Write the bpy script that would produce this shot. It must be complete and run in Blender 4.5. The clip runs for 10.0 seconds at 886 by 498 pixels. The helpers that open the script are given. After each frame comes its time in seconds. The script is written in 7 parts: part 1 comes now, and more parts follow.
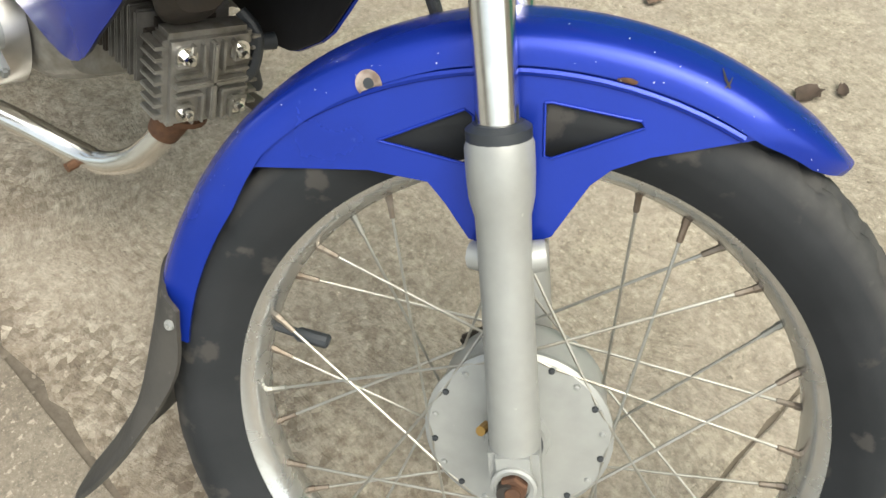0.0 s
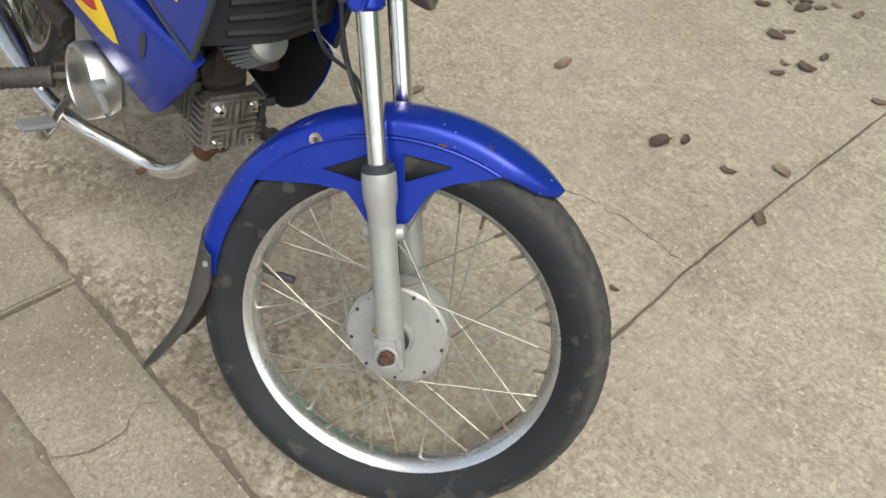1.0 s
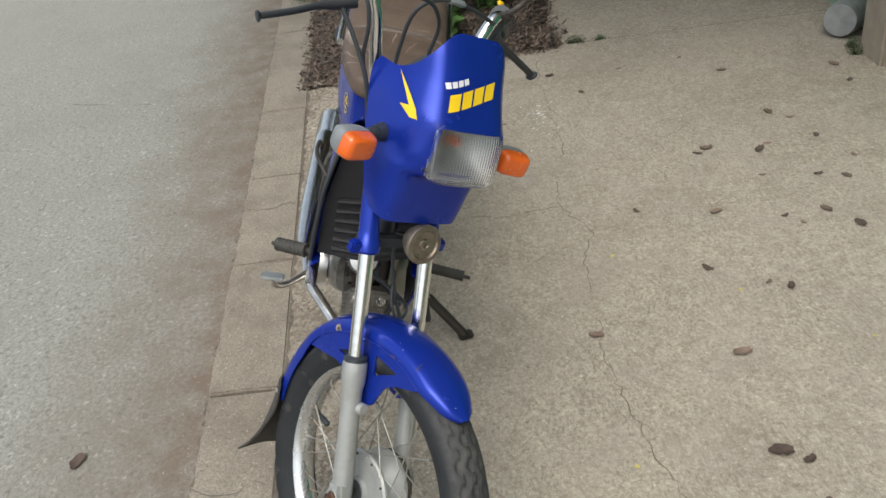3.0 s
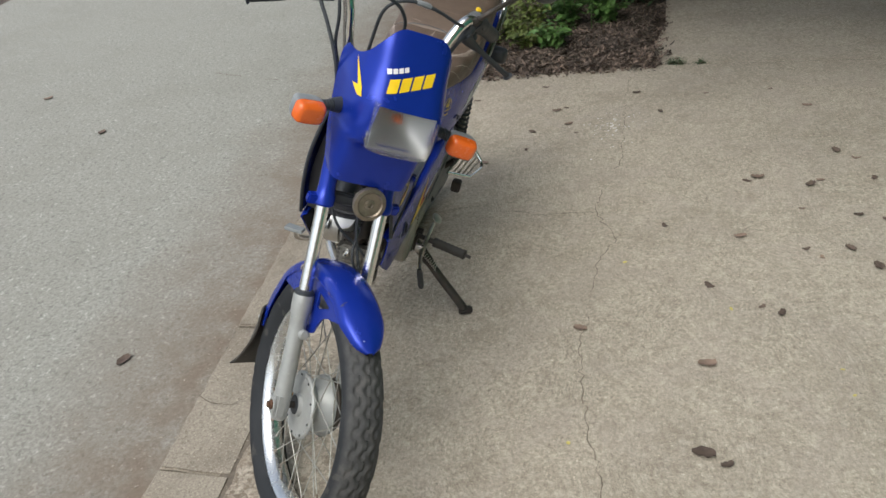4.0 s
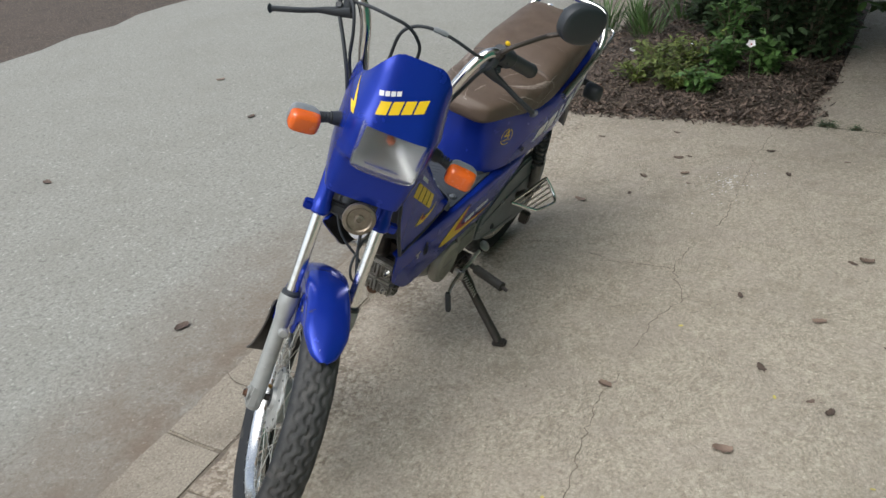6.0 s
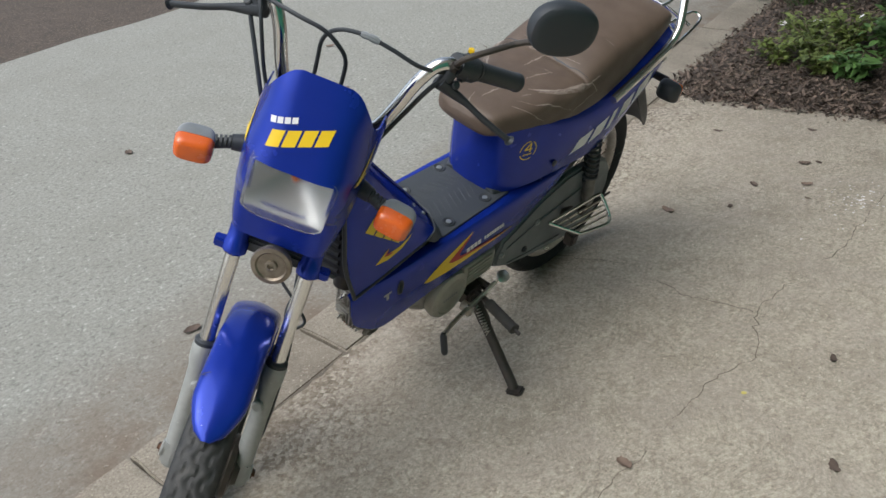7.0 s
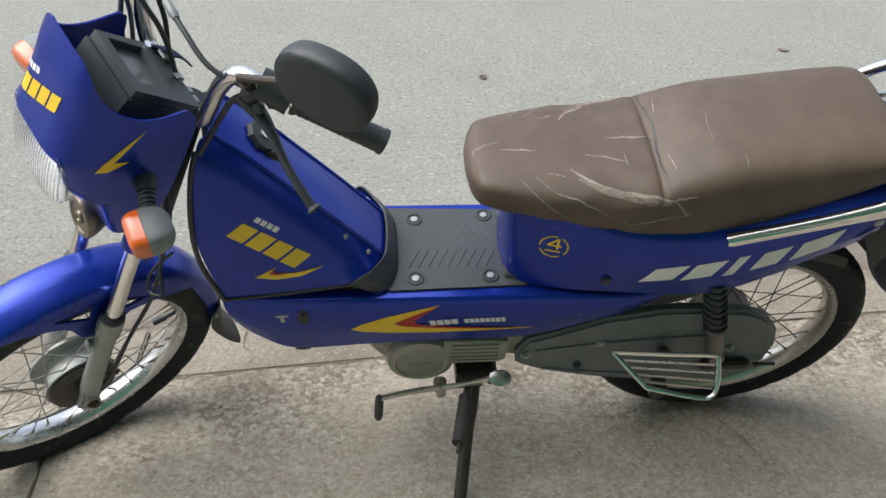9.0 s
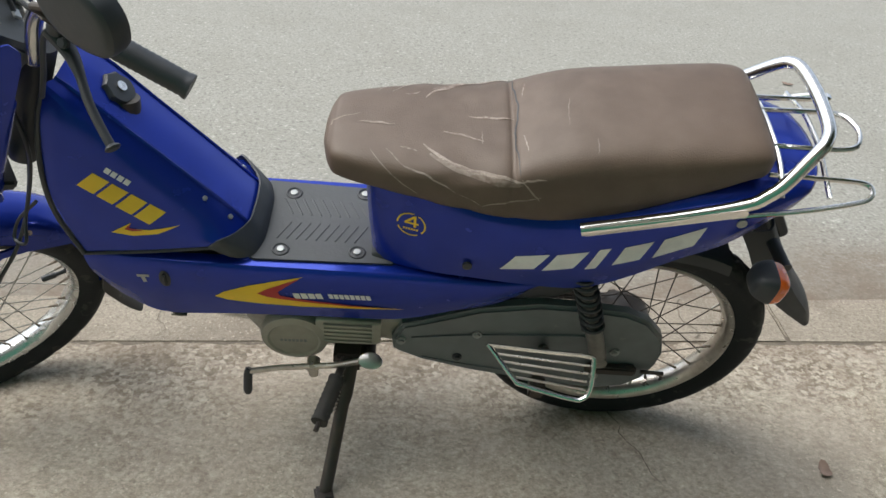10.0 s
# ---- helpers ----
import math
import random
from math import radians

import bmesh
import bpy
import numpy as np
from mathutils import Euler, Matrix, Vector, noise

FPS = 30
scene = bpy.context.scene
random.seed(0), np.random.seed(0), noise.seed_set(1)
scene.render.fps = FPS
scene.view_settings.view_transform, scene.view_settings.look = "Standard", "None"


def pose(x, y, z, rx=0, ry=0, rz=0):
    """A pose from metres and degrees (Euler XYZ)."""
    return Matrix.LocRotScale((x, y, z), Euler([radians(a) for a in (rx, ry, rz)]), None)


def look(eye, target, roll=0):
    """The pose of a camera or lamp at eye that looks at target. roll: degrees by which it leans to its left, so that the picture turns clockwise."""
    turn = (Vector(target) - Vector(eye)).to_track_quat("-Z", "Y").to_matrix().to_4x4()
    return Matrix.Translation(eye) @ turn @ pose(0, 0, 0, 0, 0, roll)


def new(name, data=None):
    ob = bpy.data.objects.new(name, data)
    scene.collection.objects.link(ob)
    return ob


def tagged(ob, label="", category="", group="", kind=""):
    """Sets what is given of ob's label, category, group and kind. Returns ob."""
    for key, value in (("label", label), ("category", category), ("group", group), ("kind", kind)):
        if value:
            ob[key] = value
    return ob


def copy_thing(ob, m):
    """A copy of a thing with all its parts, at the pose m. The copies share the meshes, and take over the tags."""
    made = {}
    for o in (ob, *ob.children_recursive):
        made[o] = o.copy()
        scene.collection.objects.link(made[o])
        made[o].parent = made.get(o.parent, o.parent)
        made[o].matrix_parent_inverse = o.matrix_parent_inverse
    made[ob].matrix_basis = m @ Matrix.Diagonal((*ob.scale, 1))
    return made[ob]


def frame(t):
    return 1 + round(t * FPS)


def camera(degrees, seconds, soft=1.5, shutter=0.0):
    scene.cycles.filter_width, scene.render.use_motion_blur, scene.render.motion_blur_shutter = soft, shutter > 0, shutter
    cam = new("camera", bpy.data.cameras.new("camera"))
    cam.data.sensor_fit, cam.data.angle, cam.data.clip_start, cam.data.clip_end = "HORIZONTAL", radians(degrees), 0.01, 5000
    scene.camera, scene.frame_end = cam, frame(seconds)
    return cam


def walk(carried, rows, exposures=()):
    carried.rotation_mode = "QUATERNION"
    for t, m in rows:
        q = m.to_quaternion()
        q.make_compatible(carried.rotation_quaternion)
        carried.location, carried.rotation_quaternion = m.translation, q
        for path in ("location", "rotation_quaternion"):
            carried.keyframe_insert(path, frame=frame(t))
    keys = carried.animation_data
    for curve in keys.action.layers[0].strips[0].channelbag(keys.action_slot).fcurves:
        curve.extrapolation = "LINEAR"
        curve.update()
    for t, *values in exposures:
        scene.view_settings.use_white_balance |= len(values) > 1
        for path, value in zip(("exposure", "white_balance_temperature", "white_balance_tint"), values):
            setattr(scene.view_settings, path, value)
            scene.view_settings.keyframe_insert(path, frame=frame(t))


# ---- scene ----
cam = camera(56.1, 10.0)
PATH = [
    (0, (1.523, -0.099, 0.854), (0.518, 0.709, -0.674), -1.1),
    (0.1, (1.539, -0.115, 0.888), (0.54, 0.706, -0.638), -0.5),
    (0.5, (1.681, -0.174, 1.034), (0.663, 0.646, -0.479), -1.0),
    (1, (1.878, -0.226, 1.213), (0.847, 0.586, -0.297), 1.0),
    (1.5, (2.096, -0.142, 1.334), (0.899, 0.527, -0.122), 0.3),
    (2, (2.236, 0.003, 1.383), (0.735, 0.363, 0.112), -4.7),
    (2.1, (2.227, 0.046, 1.382), (0.695, 0.363, 0.137), -5.7),
    (2.2, (2.214, 0.098, 1.383), (0.664, 0.384, 0.153), -5.5),
    (2.3, (2.223, 0.158, 1.394), (0.64, 0.398, 0.196), -6.1),
    (2.5, (2.266, 0.227, 1.38), (0.617, 0.421, 0.265), -6.0),
    (2.7, (2.296, 0.298, 1.397), (0.617, 0.368, 0.311), -7.5),
    (3.8, (2.564, 0.79, 1.423), (0.896, 0.344, 0.414), -7.2),
    (4, (2.568, 0.865, 1.42), (0.907, 0.375, 0.42), -6.8),
    (4.5, (2.63, 1.027, 1.444), (0.988, 0.447, 0.46), -5.3),
    (5, (2.719, 1.173, 1.45), (1.128, 0.435, 0.489), -5.3),
    (5.5, (2.671, 1.247, 1.431), (1.135, 0.379, 0.49), -6.4),
    (6, (2.408, 1.242, 1.403), (0.885, 0.337, 0.475), -3.7),
    (6.2, (2.298, 1.253, 1.4), (0.789, 0.326, 0.471), -3.7),
    (7.3, (1.632, 1.381, 1.326), (0.482, 0.086, 0.325), -5.4),
    (7.5, (1.5, 1.369, 1.307), (0.377, 0.05, 0.307), -4.0),
    (7.9, (1.266, 1.37, 1.327), (0.162, 0.037, 0.325), -1.3),
    (8, (1.194, 1.388, 1.339), (0.142, 0.026, 0.321), -0.8),
    (8.5, (0.915, 1.459, 1.322), (0.383, -0.182, 0.31), -1.0),
    (9, (0.737, 1.443, 1.309), (0.56, -0.25, 0.259), 2.1),
    (9.5, (0.553, 1.488, 1.303), (0.448, -0.195, 0.227), 2.9),
    (10, (0.43, 1.482, 1.243), (0.356, -0.248, 0.241), 4.9),
]
walk(cam, [(t, look(eye, target, roll)) for t, eye, target, roll in PATH], [(0, 1.06, 6950, 3), (0.5, 0.90, 6950, 4), (1, 0.66, 6800, 6), (2, 0.50, 6600, 6), (5.5, 0.52, 6300, 7), (7.5, 0.52, 6200, 7), (8.5, 0.78, 6220, 7), (9, 0.84, 6300, 7), (10, 0.86, 6450, 7)])

# ---- world and light ----
world = bpy.data.worlds.new("overcast_sky")
scene.world = world
world.use_nodes = True
wn = world.node_tree
sky = wn.nodes.new("ShaderNodeTexSky")
sky.sky_type, sky.sun_disc = "NISHITA", False
sky.sun_elevation, sky.sun_rotation = radians(58), radians(100)
sky.air_density, sky.dust_density, sky.ozone_density = 1.0, 4.0, 1.0
haze = wn.nodes.new("ShaderNodeHueSaturation")
haze.inputs["Saturation"].default_value = 0.55
wn.links.new(sky.outputs[0], haze.inputs["Color"])
wn.links.new(haze.outputs[0], wn.nodes["Background"].inputs[0])
wn.nodes["Background"].inputs[1].default_value = 0.15
sun_data = bpy.data.lights.new("sun", "SUN")
sun_data.energy, sun_data.angle, sun_data.color = 1.2, radians(60), (1.0, 0.97, 0.92)
sun = new("sun", sun_data)
sun.matrix_world = look((0, 0, 5), (-0.95, 0.17, 3.0))


# ---- materials ----
def material(name, colour, rough=0.6, metal=0.0, dark=None, scale=40.0, amount=0.5, bump=0.0, bump_scale=None,
             coat=0.0, spots=None, spot_scale=12.0, spot_edge=0.62, rough_vary=0.1, per_piece=0.0):
    """Colour that wanders to `dark` over noise at two scales, with relief and optional worn spots."""
    m = bpy.data.materials.new(name)
    m.use_nodes = True
    nt, n = m.node_tree, m.node_tree.nodes
    p = n["Principled BSDF"]
    dark = dark or tuple(c * 0.72 for c in colour)
    at = n.new("ShaderNodeTexCoord")
    fine = n.new("ShaderNodeTexNoise")
    fine.inputs["Scale"].default_value, fine.inputs["Detail"].default_value = scale, 8.0
    broad = n.new("ShaderNodeTexNoise")
    broad.inputs["Scale"].default_value, broad.inputs["Detail"].default_value = scale / 9.0, 4.0
    mix = n.new("ShaderNodeMath")
    mix.operation = "MULTIPLY"
    ramp = n.new("ShaderNodeMapRange")
    ramp.inputs["From Min"].default_value, ramp.inputs["From Max"].default_value = 0.12, 0.38
    ramp.inputs["To Max"].default_value = amount
    col = n.new("ShaderNodeMix")
    col.data_type = "RGBA"
    col.inputs[6].default_value, col.inputs[7].default_value = (*colour, 1), (*dark, 1)
    nt.links.new(at.outputs["Object"], fine.inputs["Vector"])
    nt.links.new(at.outputs["Object"], broad.inputs["Vector"])
    nt.links.new(fine.outputs["Fac"], mix.inputs[0])
    nt.links.new(broad.outputs["Fac"], mix.inputs[1])
    nt.links.new(mix.outputs[0], ramp.inputs["Value"])
    nt.links.new(ramp.outputs[0], col.inputs["Factor"])
    out = col.outputs[2]
    if spots:
        sp = n.new("ShaderNodeTexNoise")
        sp.inputs["Scale"].default_value, sp.inputs["Detail"].default_value = spot_scale, 6.0
        edge = n.new("ShaderNodeMapRange")
        edge.inputs["From Min"].default_value, edge.inputs["From Max"].default_value = spot_edge, spot_edge + 0.05
        c2 = n.new("ShaderNodeMix")
        c2.data_type = "RGBA"
        c2.inputs[7].default_value = (*spots, 1)
        nt.links.new(at.outputs["Object"], sp.inputs["Vector"])
        nt.links.new(sp.outputs["Fac"], edge.inputs["Value"])
        nt.links.new(edge.outputs[0], c2.inputs["Factor"])
        nt.links.new(out, c2.inputs[6])
        out = c2.outputs[2]
    if per_piece:
        info = n.new("ShaderNodeObjectInfo")
        hsv = n.new("ShaderNodeHueSaturation")
        val = n.new("ShaderNodeMapRange")
        val.inputs["To Min"].default_value, val.inputs["To Max"].default_value = 1 - per_piece, 1 + per_piece
        nt.links.new(info.outputs["Random"], val.inputs["Value"])
        nt.links.new(val.outputs[0], hsv.inputs["Value"])
        nt.links.new(out, hsv.inputs["Color"])
        out = hsv.outputs[0]
    nt.links.new(out, p.inputs["Base Color"])
    rr = n.new("ShaderNodeMapRange")
    rr.inputs["To Min"].default_value, rr.inputs["To Max"].default_value = max(rough - rough_vary, 0.02), min(rough + rough_vary, 1)
    nt.links.new(fine.outputs["Fac"], rr.inputs["Value"])
    nt.links.new(rr.outputs[0], p.inputs["Roughness"])
    p.inputs["Metallic"].default_value = metal
    p.inputs["Coat Weight"].default_value = coat
    p.inputs["Coat Roughness"].default_value = 0.08
    if bump:
        bn = n.new("ShaderNodeTexNoise")
        bn.inputs["Scale"].default_value, bn.inputs["Detail"].default_value = bump_scale or scale * 3, 6.0
        bp = n.new("ShaderNodeBump")
        bp.inputs["Strength"].default_value, bp.inputs["Distance"].default_value = min(1.0, bump), 0.002
        nt.links.new(at.outputs["Object"], bn.inputs["Vector"])
        nt.links.new(bn.outputs["Fac"], bp.inputs["Height"])
        nt.links.new(bp.outputs[0], p.inputs["Normal"])
    return m


BLUE = material("blue_paint", (0.0100, 0.034, 0.335), 0.24, 0.38, (0.007, 0.026, 0.265), 18, 0.7, 0.04, 300, coat=0.12, spots=(0.03, 0.06, 0.36), spot_scale=70, spot_edge=0.72)
BLUE.node_tree.nodes["Principled BSDF"].inputs["Specular IOR Level"].default_value = 0.35
CHROME = material("chrome", (0.82, 0.82, 0.80), 0.18, 1.0, (0.6, 0.58, 0.55), 60, 0.5, 0.03)
WORN_CHROME = material("worn_chrome", (0.62, 0.60, 0.56), 0.3, 1.0, (0.35, 0.30, 0.25), 60, 0.6, 0.05)
SILVER = material("silver_paint", (0.345, 0.355, 0.345), 0.42, 0.3, (0.27, 0.275, 0.265), 50, 0.7, 0.05, spots=(0.45, 0.45, 0.43), spot_scale=120, spot_edge=0.70)
ALLOY = material("cast_alloy", (0.25, 0.24, 0.225), 0.5, 0.6, (0.10, 0.093, 0.08), 40, 0.8, 0.25)
RUBBER = material("tyre_rubber", (0.013, 0.015, 0.017), 0.72, 0.0, (0.023, 0.025, 0.028), 22, 1.0, 0.3, spots=(0.046, 0.044, 0.042), spot_scale=30, spot_edge=0.60)
RUBBER.node_tree.nodes["Principled BSDF"].inputs["Specular IOR Level"].default_value = 0.28


def dust_tread(m, centre, start):
    """Pale road dust on the part of a tyre that runs on the ground."""
    n, link = m.node_tree.nodes, m.node_tree.links.new
    p = n["Principled BSDF"]
    at, sep = n.new("ShaderNodeTexCoord"), n.new("ShaderNodeSeparateXYZ")
    flat, dist, ramp, mix, grain, both = n.new("ShaderNodeCombineXYZ"), n.new("ShaderNodeVectorMath"), n.new("ShaderNodeMapRange"), n.new("ShaderNodeMix"), n.new("ShaderNodeTexNoise"), n.new("ShaderNodeMath")
    link(at.outputs["Object"], sep.inputs[0])
    link(sep.outputs["X"], flat.inputs["X"])
    link(sep.outputs["Z"], flat.inputs["Z"])
    dist.operation = "DISTANCE"
    dist.inputs[1].default_value = (centre[0], 0, centre[2])
    link(flat.outputs[0], dist.inputs[0])
    ramp.inputs["From Min"].default_value, ramp.inputs["From Max"].default_value = start, start + 0.012
    link(dist.outputs["Value"], ramp.inputs["Value"])
    grain.inputs["Scale"].default_value, grain.inputs["Detail"].default_value = 60.0, 6.0
    link(at.outputs["Object"], grain.inputs["Vector"])
    both.operation = "MULTIPLY"
    link(ramp.outputs[0], both.inputs[0])
    link(grain.outputs["Fac"], both.inputs[1])
    mix.data_type = "RGBA"
    mix.inputs[7].default_value = (0.085, 0.083, 0.080, 1)
    link(both.outputs[0], mix.inputs["Factor"])
    link(p.inputs["Base Color"].links[0].from_socket, mix.inputs[6])
    link(mix.outputs[2], p.inputs["Base Color"])
    return m


FLAP = material("dusty_flap_rubber", (0.024, 0.024, 0.023), 0.7, 0.0, (0.055, 0.051, 0.045), 26, 1.0, 0.4, spots=(0.085, 0.078, 0.068), spot_scale=45, spot_edge=0.62)
REAR_RUBBER = dust_tread(RUBBER.copy(), (0, 0, 0.289), 0.268)
FRONT_RUBBER = dust_tread(RUBBER.copy(), (1.325, 0, 0.294), 0.266)
BRUSHED = material("brushed_alloy", (0.62, 0.61, 0.59), 0.34, 1.0, (0.45, 0.44, 0.42), 60, 0.6, 0.05)
HEAD_ALLOY = material("bright_alloy", (0.40, 0.395, 0.375), 0.42, 0.65, (0.17, 0.155, 0.13), 50, 0.8, 0.25)
BLACK = material("black_plastic", (0.024, 0.029, 0.035), 0.5, 0.0, (0.038, 0.039, 0.042), 40, 0.5, 0.1)
STEEL = material("dark_steel", (0.050, 0.048, 0.046), 0.5, 0.6, (0.09, 0.07, 0.055), 50, 0.7, 0.2)
NIPPLE = material("brown_nipple", (0.16, 0.12, 0.09), 0.55, 0.7, (0.3, 0.27, 0.23), 90, 0.8)
RIM = material("rim_chrome", (0.66, 0.675, 0.68), 0.26, 0.92, (0.50, 0.50, 0.49), 45, 0.7, 0.06, spots=(0.30, 0.24, 0.18), spot_scale=130, spot_edge=0.72)
SPOKE = material("spoke_steel", (0.40, 0.40, 0.37), 0.42, 0.8, (0.24, 0.22, 0.18), 80, 0.6)
SEAT = material("brown_vinyl", (0.114, 0.080, 0.058), 0.55, 0.0, (0.080, 0.055, 0.040), 26, 0.8, 0.3, 420)
MAT = material("grey_rubber_mat", (0.038, 0.044, 0.051), 0.58, 0.0, (0.060, 0.066, 0.072), 40, 0.6, 0.2)
GREY = material("grey_cover_paint", (0.235, 0.252, 0.262), 0.42, 0.0, (0.155, 0.168, 0.175), 30, 0.8, 0.1)
CHAIN_GREY = material("dull_case_paint", (0.150, 0.166, 0.178), 0.42, 0.0, (0.102, 0.113, 0.121), 24, 0.8, 0.1, spots=(0.17, 0.18, 0.18), spot_scale=34, spot_edge=0.68)
CASE = material("alloy_case_paint", (0.36, 0.345, 0.30), 0.45, 0.3, (0.25, 0.235, 0.20), 40, 0.6, 0.1)
YELLOW = material("yellow_decal", (0.84, 0.57, 0.015), 0.4, 0.0, (0.72, 0.46, 0.01), 60, 0.4)
WHITE = material("white_decal", (0.80, 0.80, 0.81), 0.45, 0.0, (0.55, 0.55, 0.58), 60, 0.5)
RED = material("red_decal", (0.45, 0.02, 0.02), 0.45)
AMBER = material("amber_lens", (0.72, 0.13, 0.012), 0.25, 0.0, (0.55, 0.08, 0.01), 60, 0.4, coat=0.5)


def ground_material(name, light, dark, stain, swirl, grit, grit_scale, relief, gutter=None, oil=None):
    """Worn mineral surface: broad stains, grit, broom marks that swirl, pits. gutter: silt that lies along the kerb's line. oil: old drips where engines stand."""
    m = bpy.data.materials.new(name)
    m.use_nodes = True
    nt, n = m.node_tree, m.node_tree.nodes
    p = n["Principled BSDF"]
    link = nt.links.new
    at = n.new("ShaderNodeTexCoord").outputs["Object"]

    def noise_at(scale, detail=5.0, vec=at, rough=0.6, warp=0.0):
        k = n.new("ShaderNodeTexNoise")
        k.inputs["Scale"].default_value, k.inputs["Detail"].default_value = scale, detail
        k.inputs["Roughness"].default_value, k.inputs["Distortion"].default_value = rough, warp
        link(vec, k.inputs["Vector"])
        return k.outputs["Fac"]

    def span(v, lo, hi, to_lo=0.0, to_hi=1.0):
        k = n.new("ShaderNodeMapRange")
        for key, x in (("From Min", lo), ("From Max", hi), ("To Min", to_lo), ("To Max", to_hi)):
            k.inputs[key].default_value = x
        link(v, k.inputs["Value"])
        return k.outputs[0]

    def maths(op, a, b):
        k = n.new("ShaderNodeMath")
        k.operation = op
        for i, x in enumerate((a, b)):
            if isinstance(x, (int, float)):
                k.inputs[i].default_value = x
            else:
                link(x, k.inputs[i])
        return k.outputs[0]

    def mixed(f, a, b):
        k = n.new("ShaderNodeMix")
        k.data_type = "RGBA"
        for i, x in ((6, a), (7, b)):
            if isinstance(x, tuple):
                k.inputs[i].default_value = (*x, 1)
            else:
                link(x, k.inputs[i])
        link(f, k.inputs["Factor"])
        return k.outputs[2]

    grain = noise_at(grit_scale, 6.0)
    col = mixed(span(grain, 0.36, 0.64), light, dark)
    col = mixed(maths("MULTIPLY", span(noise_at(1.7, 7.0, rough=0.68), 0.46, 0.66), 0.60), col, stain)
    col = mixed(maths("MULTIPLY", span(noise_at(7.0, 6.0, rough=0.7), 0.50, 0.66), 0.35), col, stain)
    pit = noise_at(grit_scale * 0.55, 3.0, rough=0.7)
    col = mixed(maths("MULTIPLY", span(pit, 0.57, 0.66), 0.55), col, tuple(c * 0.55 for c in dark))
    col = mixed(maths("MULTIPLY", span(noise_at(grit_scale * 0.8, 2.0, rough=0.5), 0.64, 0.70), 0.6), col, tuple(min(0.8, c * 1.45) for c in light))
    speck = noise_at(grit_scale * 2.6, 4.0, rough=0.65)
    col = mixed(maths("MULTIPLY", span(speck, 0.56, 0.66), 0.5), col, tuple(c * 0.5 for c in dark))
    col = mixed(maths("MULTIPLY", span(speck, 0.42, 0.34), 0.5), col, tuple(min(0.8, c * 1.25) for c in light))
    height = maths("ADD", maths("MULTIPLY", grain, 0.6), maths("MULTIPLY", pit, -0.7))
    if swirl:
        def strokes(turn, seed):
            k = n.new("ShaderNodeMapping")
            k.inputs["Location"].default_value = (seed, seed * 2, 0)
            k.inputs["Rotation"].default_value = (0, 0, radians(turn))
            k.inputs["Scale"].default_value = (0.50, 1.0, 1.0)
            bent = n.new("ShaderNodeVectorMath")
            bent.operation = "ADD"
            wob = n.new("ShaderNodeTexNoise")
            wob.inputs["Scale"].default_value = 4.0
            link(at, wob.inputs["Vector"])
            small = n.new("ShaderNodeVectorMath")
            small.operation = "SCALE"
            small.inputs["Scale"].default_value = 0.22
            link(wob.outputs["Color"], small.inputs[0])
            link(at, bent.inputs[0])
            link(small.outputs[0], bent.inputs[1])
            link(bent.outputs[0], k.inputs["Vector"])
            return noise_at(112.0, 4.0, k.outputs[0], 0.62)

        def pick(f, p, q):
            k = n.new("ShaderNodeMix")
            k.data_type = "FLOAT"
            link(f, k.inputs[0])
            link(p, k.inputs[2])
            link(q, k.inputs[3])
            return k.outputs[0]

        line = pick(span(noise_at(4.2, 2.0), 0.47, 0.53), strokes(20, 0.0), strokes(85, 3.0))
        line = pick(span(noise_at(3.1, 2.0, warp=1.0), 0.52, 0.57), line, strokes(145, 7.0))
        where = span(noise_at(2.6, 5.0, rough=0.65), 0.42, 0.60, 0.10, 1.0)
        broken = maths("MULTIPLY", span(line, 0.49, 0.60), where)
        ridge = maths("MULTIPLY", span(line, 0.48, 0.37), where)
        col = mixed(maths("MULTIPLY", broken, swirl), col, tuple(c * 0.70 for c in dark))
        col = mixed(maths("MULTIPLY", ridge, 0.34), col, tuple(c * 1.06 for c in light))
        height = maths("ADD", height, maths("MULTIPLY", line, -1.6))
        blotch = noise_at(24.0, 7.0, rough=0.72, warp=0.4)
        col = mixed(maths("MULTIPLY", span(blotch, 0.51, 0.60), 0.34), col, tuple(c * 0.80 for c in dark))
        col = mixed(maths("MULTIPLY", span(blotch, 0.47, 0.39), 0.30), col, tuple(min(0.8, c * 1.12) for c in light))
        chip = noise_at(62.0, 4.0, rough=0.6)
        col = mixed(maths("MULTIPLY", span(chip, 0.57, 0.62), 0.30), col, tuple(c * 0.50 for c in dark))
        col = mixed(maths("MULTIPLY", span(chip, 0.41, 0.36), 0.28), col, tuple(min(0.8, c * 1.30) for c in light))
        height = maths("ADD", height, maths("MULTIPLY", blotch, -0.9))
        warm = span(noise_at(4.5, 5.0, warp=0.6), 0.46, 0.60)
        col = mixed(maths("MULTIPLY", warm, 0.32), col, (light[0] * 0.78, light[1] * 0.76, light[2] * 0.80))
    if oil:
        place = n.new("ShaderNodeSeparateXYZ")
        link(at, place.inputs[0])
        along = maths("MULTIPLY", maths("ADD", place.outputs["X"], -0.42), 1.25)
        across = maths("MULTIPLY", maths("ADD", place.outputs["Y"], 0.02), 3.0)
        round_ = maths("ADD", maths("MULTIPLY", along, along), maths("MULTIPLY", across, across))
        drip = span(maths("ADD", round_, maths("MULTIPLY", noise_at(5.0, 6.0, rough=0.7), 2.2)), 0.95, 1.75, 1.0, 0.0)
        col = mixed(maths("MULTIPLY", drip, 0.30), col, oil)
